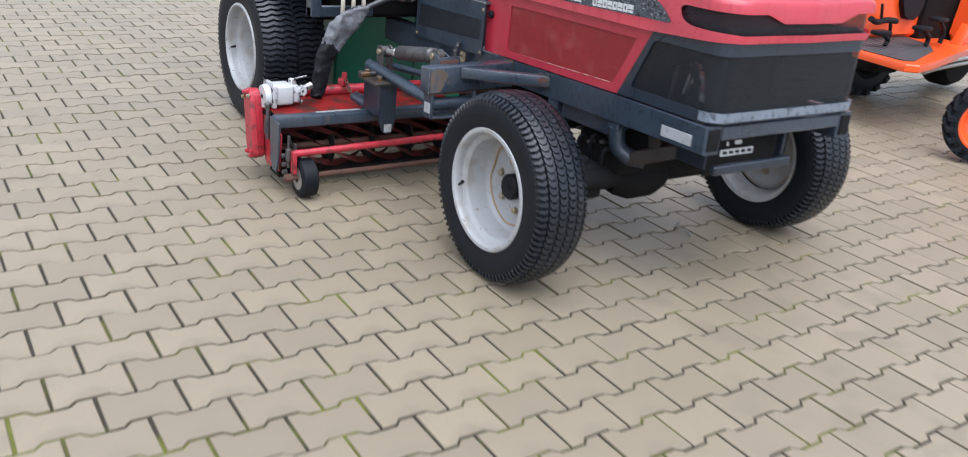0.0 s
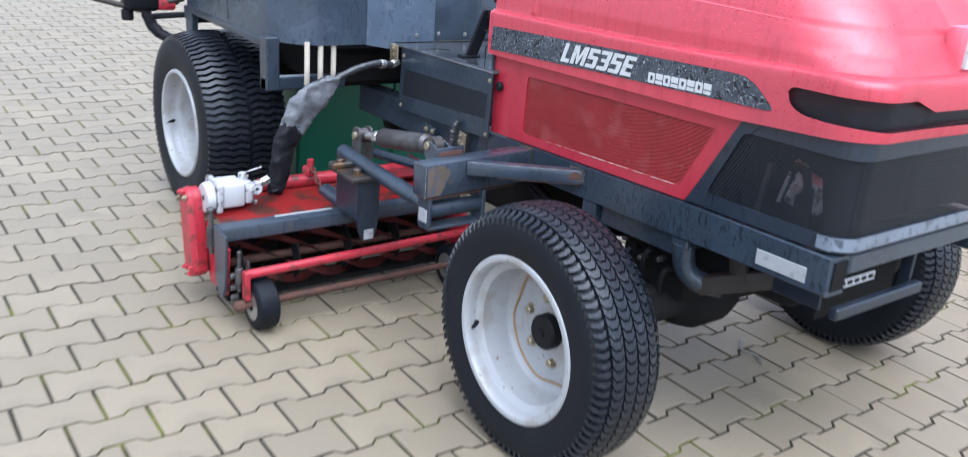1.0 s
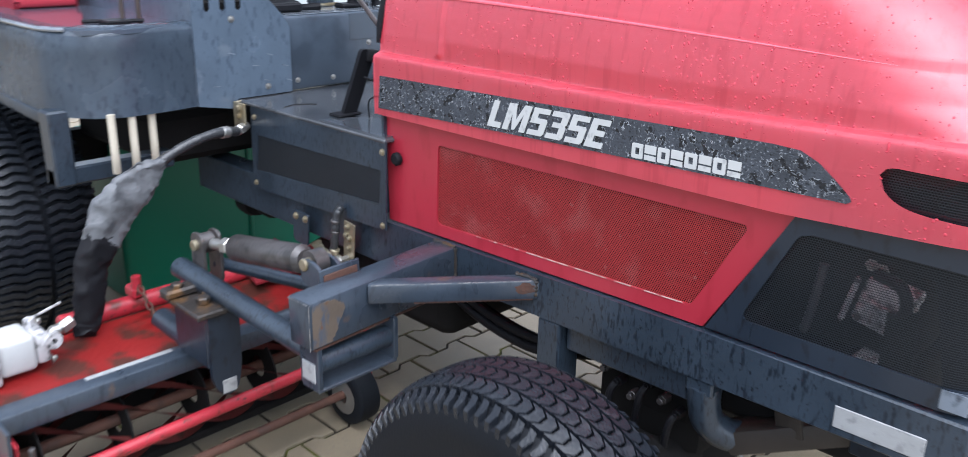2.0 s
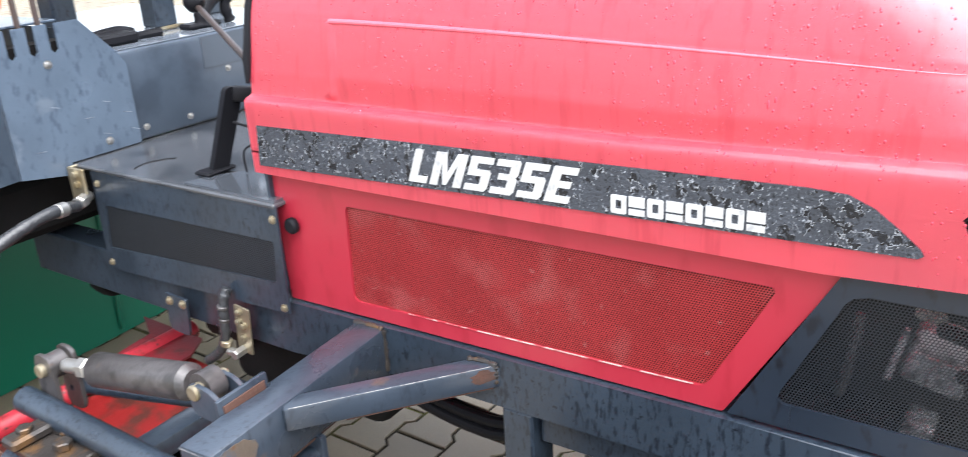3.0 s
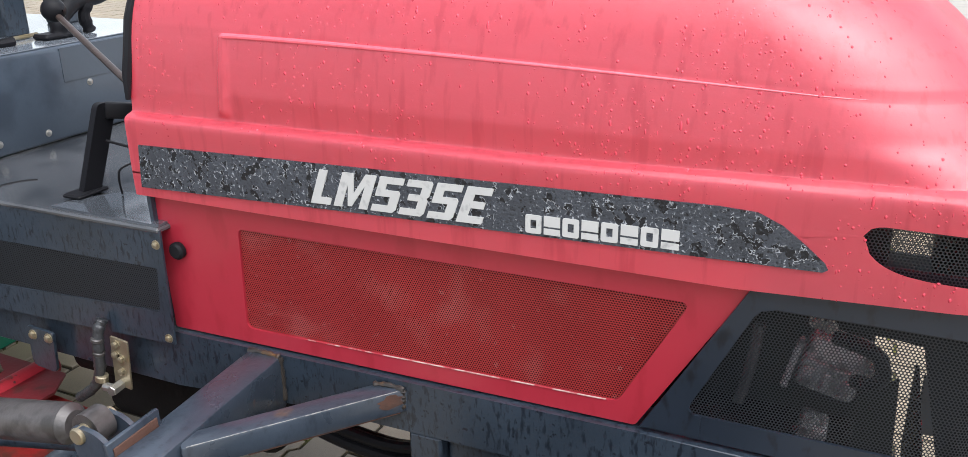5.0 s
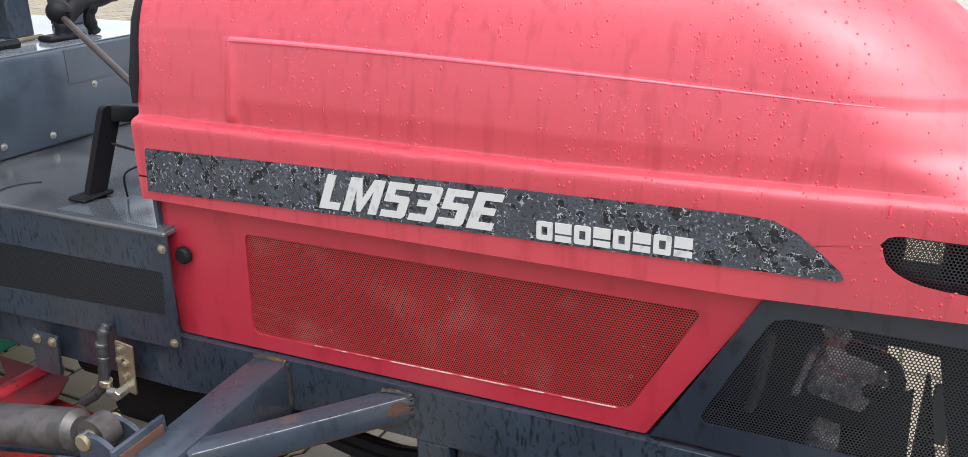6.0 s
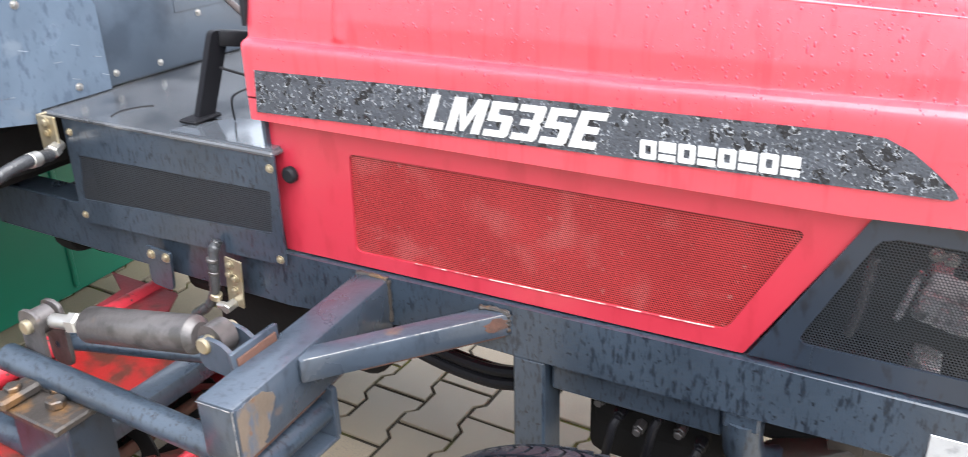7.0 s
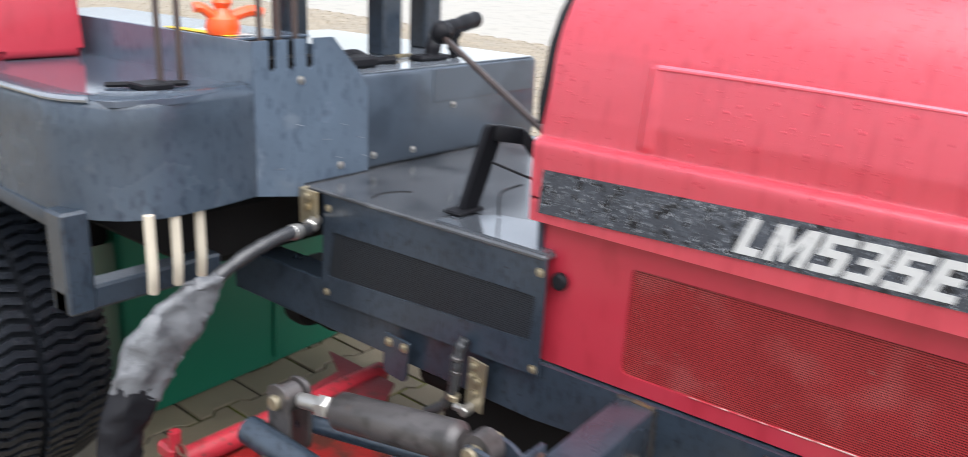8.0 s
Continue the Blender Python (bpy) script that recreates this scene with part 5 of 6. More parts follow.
        part("hanger_bolt", bm, ZINC, tab)
    bm = bmesh.new()
    plate(bm, round_corners([(1.262, 0.616), (1.302, 0.621), (1.308, 0.522), (1.270, 0.516)], 0.003, 3), "x", x - 0.012, 0.004, 0.0005)
    box(bm, (x - 0.010, 1.300, 0.53), (x, 1.304, 0.61), 0.001)
    clip = part("zinc_bracket", bm, ZINC, mower, "yellow zinc hose bracket on the rail")
    for y, z in ((1.290, 0.606), (1.282, 0.578), (1.294, 0.585), (1.286, 0.552)):
        bm = bmesh.new()
        bolt(bm, (x - 0.012, y, z), (-1, 0, 0), 0.0065, 0.006)
        part("bracket_bolt", bm, ZINC, clip)
    bm = bmesh.new()
    rod(bm, (x - 0.040, 1.290, 0.524), (x, 1.295, 0.524), 0.010, 6)
    rod(bm, (x - 0.028, 1.318, 0.522), (x - 0.028, 1.286, 0.524), 0.008, 10)
    part("hose_fitting", bm, STEEL, clip)
    bm = bmesh.new()
    hose(bm, [(x - 0.008, 1.316, 0.650), (x - 0.018, 1.320, 0.630), (x - 0.024, 1.322, 0.590), (x - 0.026, 1.326, 0.55), (x - 0.028, 1.345, 0.515), (x - 0.03, 1.385, 0.485)], 0.0100, 12, 14, 0.16)
    hz = part("lift_hose", bm, HOSE, mower, "black wrapped lift hose with clamps")
    for z, y in ((0.615, 1.3208), (0.588, 1.3222), (0.562, 1.325)):
        bm = bmesh.new()
        rod(bm, (x - 0.0235, y - 0.001, z + 0.004), (x - 0.0245, y + 0.001, z - 0.004), 0.0112, 14)
        part("hose_clamp", bm, CYLPAINT, hz, "grey clamp ring")
    bm = bmesh.new()
    rod(bm, (x - 0.026, 1.322, 0.545), (x - 0.026, 1.326, 0.532), 0.0118, 12)
    part("bright_clamp", bm, ZINC, hz, "bright clamp ring")
    # dark greasy lumps of the wheel drive that show under the rail
    bm = bmesh.new()
    for y, z, r in ((1.62, 0.535, 0.030), (1.70, 0.530, 0.040), (1.80, 0.525, 0.048), (1.90, 0.515, 0.055)):
        lathe(bm, [(-0.035, r * 0.4), (-0.03, r * 0.9), (-0.01, r), (0.02, r * 0.95), (0.035, r * 0.5)], (1.74, y, z), "y", 16)
    box(bm, (1.70, 1.60, 0.52), (1.85, 1.98, 0.60), 0.02, 2)
    part("wheel_drive", bm, BLACK_DEEP, mower, "greasy black drive under the rail")
    bm = bmesh.new()
    lathe(bm, [(-0.06, 0.01), (-0.05, 0.05), (0.05, 0.05), (0.06, 0.01)], (1.72, 1.42, 0.520), "y", 18)
    part("hydraulic_pump", bm, BLACK_DEEP, mower, "greasy black pump under the rail")
    # zinc bracket at the front of the side cover with the motor hose
    bm = bmesh.new()
    box(bm, (1.612, 1.705, 0.768), (1.618, 1.757, 0.842), 0.002)
    box(bm, (1.612, 1.753, 0.768), (1.640, 1.759, 0.842), 0.002)
    hb = part("hose_bracket", bm, ZINC, mower, "yellow zinc bracket for the motor hose")
    for z in (0.828, 0.806):
        bm = bmesh.new()
        bolt(bm, (1.612, 1.732, z), (-1, 0, 0), 0.0075, 0.006)
        part("bracket_bolt", bm, ZINC, hb)
    bm = bmesh.new()
    rod(bm, (1.625, 1.722, 0.780), (1.575, 1.69, 0.777), 0.012, 12)
    rod(bm, (1.605, 1.708, 0.779), (1.585, 1.696, 0.778), 0.015, 6)
    part("hose_end", bm, STEEL, hb, "bright hose coupling")
    bm = bmesh.new()
    hose(bm, [(1.578, 1.69, 0.777), (1.53, 1.672, 0.786), (1.48, 1.662, 0.786), (1.42, 1.66, 0.772), (1.36, 1.66, 0.748), (1.31, 1.66, 0.715)], 0.0125, 12, 8, 0.12)
    part("motor_hose", bm, HOSE, hb, "black spiral-wrapped hydraulic hose")
    bm = bmesh.new()
    rod(bm, (1.545, 1.678, 0.783), (1.520, 1.670, 0.786), 0.0155, 12)
    part("hose_ferrule", bm, STEEL, hb, "bright crimped ferrule")

    def sleeve(pts, half):
        """Fabric draped over the hose: flattened, wrinkled, with ragged edges."""
        bm = bmesh.new()
        path = smooth_path(pts, 8)
        n = len(path) - 1
        rr = []
        for i in range(n + 1):
            f = i / n * (len(half) - 1)
            k = min(int(f), len(half) - 2)
            rr.append(half[k] + (half[k + 1] - half[k]) * (f - k))
        rings(bm, path, rr, 20)
        for v in bm.verts:
            c = v.co.copy()
            v.co.y = 1.655 + (c.y - 1.655) * 0.42
            v.co += noise.noise_vector(c * 26) * 0.010 + noise.noise_vector(c * 70) * 0.006 + noise.noise_vector(c * 170) * 0.002
        return bm
    part("sleeve_upper", sleeve([(1.350, 1.655, 0.745), (1.315, 1.655, 0.720), (1.265, 1.655, 0.685), (1.215, 1.655, 0.640), (1.178, 1.655, 0.575)], [0.014, 0.036, 0.052, 0.054, 0.044]), SLEEVE, hb, "wrinkled grey fabric hose sleeve with torn edges", 60)
    part("sleeve_lower", sleeve([(1.190, 1.650, 0.598), (1.160, 1.645, 0.545), (1.140, 1.640, 0.48), (1.122, 1.635, 0.40), (1.112, 1.625, 0.365)], [0.040, 0.042, 0.038, 0.034, 0.026]), BLACK, hb, "black fabric hose sleeve", 60)


fittings()


def lift_arm():
    bm = bmesh.new()
    beam(bm, (1.250, 0.957, 0.588), (1.652, 0.980, 0.592), 0.066, 0.098, 0.005)
    arm = part("outrigger_arm", bm, SLATE_WORN, mower, "worn slate-blue square-tube outrigger with rust")
    bm = bmesh.new()
    beam(bm, (1.400, 0.940, 0.6145), (1.668, 0.722, 0.6145), 0.040, 0.040, 0.004)
    part("diagonal_brace", bm, SLATE_WORN, arm, "diagonal brace of the outrigger")
    for pts in ([(1.408, 0.936, 0.634), (1.404, 0.938, 0.615), (1.408, 0.936, 0.596)], [(1.648, 0.948, 0.640), (1.649, 0.980, 0.642), (1.648, 1.012, 0.640)], [(1.648, 0.947, 0.640), (1.649, 0.947, 0.60), (1.648, 0.947, 0.56)],
                [(1.642, 0.765, 0.636), (1.647, 0.740, 0.637), (1.648, 0.714, 0.633)], [(1.648, 0.716, 0.633), (1.648, 0.716, 0.615), (1.648, 0.718, 0.600)]):
        bm = bmesh.new()
        hose(bm, pts, 0.0045, 8, 6, 0.7)
        part("weld_bead", bm, GRIME, arm, "grimy weld bead")
    bm = bmesh.new()
    beam(bm, (1.262, 0.958, 0.5345), (1.600, 0.984, 0.5345), 0.058, 0.006, 0.002)
    part("rust_edge", bm, RUST, arm, "rusted lower face of the outrigger")
    bm = bmesh.new()
    beam(bm, (1.470, 0.8830, 0.5935), (1.655, 0.7330, 0.5935), 0.034, 0.004, 0.001)
    part("rust_edge", bm, RUST, arm, "rusted lower face of the brace")
    rnd = random.Random(14)
    d = (Vector((1.668, 0.722, 0)) - Vector((1.400, 0.940, 0))).normalized()
    nrm = Vector((d.y, -d.x, 0))
    if nrm.x > 0:
        nrm = -nrm
    o = Vector((1.400, 0.940, 0.6145)) + nrm * 0.0203
    bm = bmesh.new()
    pts = [o + d * (0.312 + 0.020 * (0.7 + 0.6 * rnd.random()) * math.cos(q)) + Vector((0, 0, 0.004 + 0.0125 * (0.7 + 0.5 * rnd.random()) * math.sin(q))) for q in [2 * math.pi * k / 16 for k in range(16)]]
    lo, hi = [bm.verts.new(q - nrm * 0.002) for q in pts], [bm.verts.new(q + nrm * 0.0004) for q in pts]
    bm.faces.new(hi)
    for k in range(16):
        bm.faces.new((lo[k], lo[(k + 1) % 16], hi[(k + 1) % 16], hi[k]))
    part("rust_patch", bm, RUST, arm, "brown rust patch at the end of the brace")
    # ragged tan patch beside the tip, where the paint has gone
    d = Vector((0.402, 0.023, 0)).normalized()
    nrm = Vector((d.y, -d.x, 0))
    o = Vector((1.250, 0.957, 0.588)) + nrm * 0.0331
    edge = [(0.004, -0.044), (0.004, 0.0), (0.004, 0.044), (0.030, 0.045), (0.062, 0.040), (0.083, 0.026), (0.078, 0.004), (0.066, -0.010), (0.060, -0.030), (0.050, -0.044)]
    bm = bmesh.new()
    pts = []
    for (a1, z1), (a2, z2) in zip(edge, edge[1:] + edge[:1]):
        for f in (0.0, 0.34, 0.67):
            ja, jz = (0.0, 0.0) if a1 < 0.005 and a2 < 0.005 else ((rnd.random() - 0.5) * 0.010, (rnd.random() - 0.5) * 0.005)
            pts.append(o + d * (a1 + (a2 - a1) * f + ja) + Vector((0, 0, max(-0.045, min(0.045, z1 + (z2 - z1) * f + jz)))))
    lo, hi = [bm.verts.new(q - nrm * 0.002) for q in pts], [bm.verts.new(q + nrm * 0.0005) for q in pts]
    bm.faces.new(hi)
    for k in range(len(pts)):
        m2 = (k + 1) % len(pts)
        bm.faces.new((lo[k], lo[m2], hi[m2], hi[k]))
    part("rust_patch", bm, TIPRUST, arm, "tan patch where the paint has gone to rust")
    for p, q in (((1.394, 0.9215, 0.6335), (1.640, 0.7215, 0.6335)), ((1.2505, 0.9255, 0.632), (1.40, 0.9375, 0.632)), ((1.2495, 0.925, 0.540), (1.2495, 0.925, 0.632)), ((1.2485, 0.928, 0.6335), (1.2465, 0.988, 0.6335))):
        bm = bmesh.new()
        hose(bm, [p, tuple((a * 2 + b) / 3 for a, b in zip(p, q)), tuple((a + b * 2) / 3 for a, b in zip(p, q)), q], 0.0009, 6, 6, 0.6)
        part("worn_edge", bm, EDGEWEAR, arm, "edge worn to bare steel")
    # hanging plates under the arm and the pivot tube
    for x in (1.268, 1.458):
        bm = bmesh.new()
        plate(bm, round_corners([(0.930, 0.540), (0.990, 0.540), (0.990, 0.445), (0.930, 0.445)], 0.006, 2), "x", x, 0.012, 0.002)
        part("pivot_plate", bm, SLATE_WORN, arm)
    bm = bmesh.new()
    box(bm, (1.270, 0.932, 0.438), (1.468, 0.988, 0.446), 0.002)
    part("lower_strap", bm, SLATE_WORN, arm, "strap that closes the frame under the outrigger")
    bm = bmesh.new()
    box(bm, (1.2655, 0.938, 0.460), (1.2685, 0.980, 0.500), 0.001)
    part("silver_label", bm, LABEL, arm, "small silver label")
    bm = bmesh.new()
    rod(bm, (1.275, 0.958, 0.492), (1.462, 0.958, 0.492), 0.024, 18)
    part("pivot_tube", bm, SLATE, arm, "slate-blue pivot tube")
    bm = bmesh.new()
    rod(bm, (1.315, 0.955, 0.487), (1.292, 1.505, 0.532), 0.0245, 18, 0.2)
    part("lift_tube", bm, SLATE, arm, "slate-blue lift tube with a rounded end")
    # hydraulic cylinder
    p, q = Vector((1.362, 1.055, 0.655)), Vector((1.336, 1.45, 0.595))
    d = (q - p).normalized()
    bm = bmesh.new()
    rings(bm, [p + d * 0.035, p + d * 0.045, p + d * 0.045, p + d * 0.275, p + d * 0.285], [0.020, 0.030, 0.0305, 0.0305, 0.024], 22)
    rings(bm, [p - Vector((0.016, 0, 0)), p + Vector((0.016, 0, 0))], [0.026, 0.026], 18)
    cyl = part("lift_cylinder", bm, CYLPAINT, arm, "grimy grey hydraulic cylinder")
    bm = bmesh.new()
    rod(bm, p + d * 0.28, q - d * 0.03, 0.013, 12)
    rod(bm, p + d * 0.30, p + d * 0.325, 0.019, 6)
    part("piston_rod", bm, STEEL, cyl, "bright piston rod")
    bm = bmesh.new()
    rings(bm, [q - Vector((0.014, 0, 0)), q + Vector((0.014, 0, 0))], [0.024, 0.024], 18)
    for s in (-0.024, 0.018):
        plate(bm, round_corners([(q.y - 0.028, q.z + 0.028), (q.y + 0.024, q.z + 0.028), (q.y + 0.026, q.z - 0.10), (q.y - 0.028, q.z - 0.10)], 0.02, 4), "x", q.x + s, 0.008, 0.001)
    part("clevis", bm, CYLPAINT, cyl, "grimy grey clevis at the rod end")
    for c in (p, q):
        bm = bmesh.new()
        rod(bm, c - Vector((0.034, 0, 0)), c + Vector((0.034, 0, 0)), 0.013, 12)
        part("pin", bm, ZINC, cyl, "zinc-plated pin")
    for s in (-0.028, 0.020):
        bm = bmesh.new()
        plate(bm, round_corners([(p.y - 0.058, p.z - 0.045), (p.y + 0.012, p.z - 0.040), (p.y + 0.016, p.z + 0.014), (p.y - 0.030, p.z + 0.010), (p.y - 0.058, p.z - 0.008)], [0.002, 0.012, 0.016, 0.012, 0.002]), "x", p.x + s, 0.008, 0.001)
        lug_ = part("rear_lug", bm, SLATE_WORN, cyl)
    bm = bmesh.new()
    beam(bm, (p.x - 0.036, p.y - 0.058, p.z - 0.012), (p.x + 0.060, p.y - 0.060, p.z - 0.008), 0.008, 0.034, 0.002)
    part("lug_web", bm, SLATE_WORN, lug_, "cross plate of the cylinder lug")
    bm = bmesh.new()
    beam(bm, (p.x - 0.028, p.y - 0.0635, p.z - 0.016), (p.x + 0.052, p.y - 0.0655, p.z - 0.012), 0.003, 0.022, 0.001)
    part("rusty_face", bm, RUST, lug_, "rusted face of the lug")
    bm = bmesh.new()
    rod(bm, (1.365, 1.46, 0.535), (1.50, 1.02, 0.535), 0.015, 14)
    part("damper_rod", bm, SLATE, arm, "thin slate-blue stay rod")


lift_arm()

# ---- the side reel cutting unit ----
unit = thing("reel_cutting_unit", (1.25, 1.5, 0.0), "red reel cutting unit with a spiral reel and two rollers", "cutting unit", Matrix.Translation((0.014, 0, 0)))


def cutting_unit():
    # gear case
    bm = bmesh.new()
    pts = []
    for k in range(28):
        a = 2 * math.pi * k / 28
        cy, cz = (1.640, 0.340) if math.sin(a) > 0 else (1.600, 0.140)
        pts.append((cy + 0.042 * math.cos(a), cz + 0.045 * math.sin(a)))
    plate(bm, pts, "x", 0.788, 0.052, 0.006)
    case = part("gear_case", bm, RED_WORN, unit, "red cast gear case")
    bm = bmesh.new()
    plate(bm, [(1.620 + (y - 1.620) * 1.05, 0.229 + (z - 0.229) * 1.02) for y, z in pts], "x", 0.804, 0.008, 0.002)
    part("case_flange", bm, RED_WORN, case)
    for k in range(8):
        y, z = pts[(k * 28) // 8 + 1]
        bm = bmesh.new()
        bolt(bm, (0.788, 1.620 + (y - 1.620) * 0.80, 0.229 + (z - 0.229) * 0.95), (-1, 0, 0), 0.0075, 0.010)
        part("case_bolt", bm, ZINC if k % 3 == 0 else RED_WORN, case)
    # hydraulic motor: flange, body, end cap with its port, couplings
    bm = bmesh.new()
    box(bm, (0.884, 1.548, 0.328), (0.962, 1.640, 0.412), 0.012, 3)
    motor = part("drive_motor", bm, ALU, unit, "white cast hydraulic motor")
    bm = bmesh.new()
    plate(bm, round_corners([(1.536, 0.318), (1.652, 0.318), (1.652, 0.420), (1.536, 0.420)], 0.012, 3), "x", 0.866, 0.016, 0.002)
    part("motor_flange", bm, CAST, motor, "grey cast mounting flange")
    bm = bmesh.new()
    lathe(bm, [(0.0, 0.010), (0.0, 0.046), (0.010, 0.050), (0.024, 0.050), (0.030, 0.042), (0.030, 0.010)], (0.837, 1.590, 0.362), "x", 28)
    part("motor_adapter", bm, ALU, motor, "white round adapter beside the gear case")
    bm = bmesh.new()
    box(bm, (0.962, 1.552, 0.336), (0.992, 1.634, 0.406), 0.008, 2)
    lathe(bm, [(0.0, 0.006), (0.0, 0.019), (0.026, 0.019), (0.026, 0.006)], (0.998, 1.545, 0.385), "y", 18)
    part("end_cap", bm, CAST, motor, "grey cast end cap with an oil port")
    for y in (1.556, 1.630):
        for z in (0.340, 0.402):
            bm = bmesh.new()
            bolt(bm, (0.992, y, z), (1, 0, 0), 0.007, 0.009)
            part("motor_bolt", bm, STEEL, motor)
    bm = bmesh.new()
    rod(bm, (1.006, 1.590, 0.388), (1.030, 1.590, 0.388), 0.013, 12)
    rod(bm, (1.030, 1.590, 0.388), (1.058, 1.598, 0.396), 0.016, 6)
    part("motor_coupling", bm, STEEL, motor, "bright steel coupling of the motor hose")
    bm = bmesh.new()
    rod(bm, (0.972, 1.610, 0.404), (0.972, 1.610, 0.426), 0.012, 6)
    rod(bm, (0.972, 1.610, 0.422), (1.055, 1.648, 0.424), 0.0035, 8)
    part("bleed_fitting", bm, CAST, motor, "grey bleed fitting with a thin pipe")
    # spring on its bolt between the gear case and the end plate
    bm = bmesh.new()
    rod(bm, (0.830, 1.505, 0.205), (0.830, 1.505, 0.345), 0.008, 10)
    rod(bm, (0.830, 1.505, 0.345), (0.830, 1.505, 0.357), 0.014, 6)
    post = part("spring_bolt", bm, CYLPAINT, unit, "grimy bolt with a coil spring")
    bm = bmesh.new()
    rings(bm, [(0.830 + 0.014 * math.cos(q * 0.7), 1.505 + 0.014 * math.sin(q * 0.7), 0.225 + 0.0010 * q) for q in range(72)], [0.0024] * 72, 6)
    part("coil_spring", bm, CYLPAINT, post, "grey coil spring")
    # slate carrier beam and end plate
    bm = bmesh.new()
    box(bm, (0.832, 1.415, 0.272), (1.72, 1.472, 0.318), 0.005, 2)
    carrier = part("carrier_beam", bm, SLATE_WORN, unit, "slate-blue carrier beam with chipped paint")
    bm = bmesh.new()
    plate(bm, [(1.370, 0.305), (1.472, 0.312), (1.462, 0.13), (1.440, 0.095), (1.405, 0.095), (1.385, 0.14)], "x", 0.826, 0.008, 0.001)
    part("end_plate", bm, SLATE_WORN, carrier)
    bm = bmesh.new()
    plate(bm, [(1.34, 0.24), (1.47, 0.30), (1.60, 0.30), (1.64, 0.15), (1.56, 0.07), (1.40, 0.07)], "x", 1.712, 0.010, 0.001)
    part("far_plate", bm, RED_WORN, carrier)
    bm = bmesh.new()
    plate(bm, [(1.40, 0.25), (1.47, 0.27), (1.60, 0.28), (1.62, 0.15), (1.56, 0.08), (1.42, 0.09)], "x", 0.845, 0.008, 0.001)
    part("side_plate", bm, RED_WORN, carrier, "red side plate")
    bm = bmesh.new()
    box(bm, (1.02, 1.450, 0.3185), (1.22, 1.464, 0.3195), 0)
    part("white_strip", bm, LABEL, carrier, "worn pale sticker strip")
    # pivot block and its hanging plate
    bm = bmesh.new()
    plate(bm, round_corners([(1.228, 0.465), (1.306, 0.465), (1.306, 0.320), (1.292, 0.255), (1.252, 0.255), (1.232, 0.30)], [0.004, 0.004, 0.02, 0.02, 0.02, 0.02]), "y", 1.292, 0.010, 0.002)
    box(bm, (1.228, 1.302, 0.33), (1.235, 1.44, 0.465), 0.002)
    box(bm, (1.299, 1.302, 0.33), (1.306, 1.44, 0.465), 0.002)
    pivot = part("pivot_bracket", bm, SLATE_DARK, unit, "slate-blue pivot bracket")
    bm = bmesh.new()
    box(bm, (1.254, 1.2895, 0.262), (1.289, 1.2915, 0.296), 0.001)
    part("silver_label", bm, LABEL, pivot)
    bm = bmesh.new()
    box(bm, (1.200, 1.280, 0.462), (1.310, 1.445, 0.476), 0.003)
    box(bm, (1.19, 1.39, 0.476), (1.27, 1.43, 0.496), 0.005)
    rod(bm, (1.275, 1.36, 0.476), (1.275, 1.36, 0.490), 0.017, 12)
    rod(bm, (1.225, 1.41, 0.495), (1.225, 1.41, 0.505), 0.014, 6)
    rod(bm, (1.245, 1.335, 0.476), (1.245, 1.335, 0.492), 0.016, 6)
    part("rusty_top", bm, GRIME, pivot, "greasy rusty pivot top with bolts")
    bm = bmesh.new()
    rod(bm, (1.28, 1.39, 0.474), (1.28, 1.39, 0.492), 0.02, 12)
    part("ball_joint", bm, GRIME, pivot)
    bm = bmesh.new()
    rod(bm, (1.28, 1.38, 0.32), (1.28, 1.62, 0.32), 0.03, 16)
    part("swing_pin", bm, SLATE, pivot)
    # front guard bar and rear tube in red
    bm = bmesh.new()
    rod(bm, (0.868, 1.338, 0.188), (1.725, 1.338, 0.205), 0.0145, 16)
    part("guard_bar", bm, RED_WORN, unit, "red round guard bar")
    bm = bmesh.new()
    rod(bm, (1.07, 1.715, 0.335), (1.80, 1.715, 0.335), 0.024, 18)
    tube_ = part("rear_tube", bm, RED_WORN, unit, "red rear tube")
    bm = bmesh.new()
    box(bm, (1.245, 1.69, 0.355), (1.275, 1.74, 0.385), 0.006)
    rings(bm, [(1.26, 1.70, 0.38), (1.26, 1.70, 0.415)], [0.012, 0.012], 10)
    part("chain_hook", bm, RED_WORN, tube_)
    bm = bmesh.new()
    a, b = Vector((1.262, 1.70, 0.40)), Vector((1.275, 1.50, 0.335))
    for k in range(12):
        t = k / 12
        c = a.lerp(b, t) + Vector((0, 0, -0.05 * math.sin(math.pi * t)))
        n2 = a.lerp(b, t + 0.08) + Vector((0, 0, -0.05 * math.sin(math.pi * (t + 0.08))))
        d = (n2 - c).normalized()
        side = Vector((1, 0, 0)) if k % 2 else d.cross(Vector((1, 0, 0)))
        pts = [c + d * 0.012 * math.cos(q) + side * 0.007 * math.sin(q) for q in [2 * math.pi * i / 10 for i in range(11)]]
        rings(bm, pts, [0.0028] * 11, 6)
    part("lift_chain", bm, RUST, tube_, "rusty lift chain")
    # deck plate behind the beam
    bm = bmesh.new()
    prof = [(1.475, 0.300), (1.50, 0.312), (1.60, 0.318), (1.68, 0.322), (1.71, 0.31), (1.73, 0.26)]
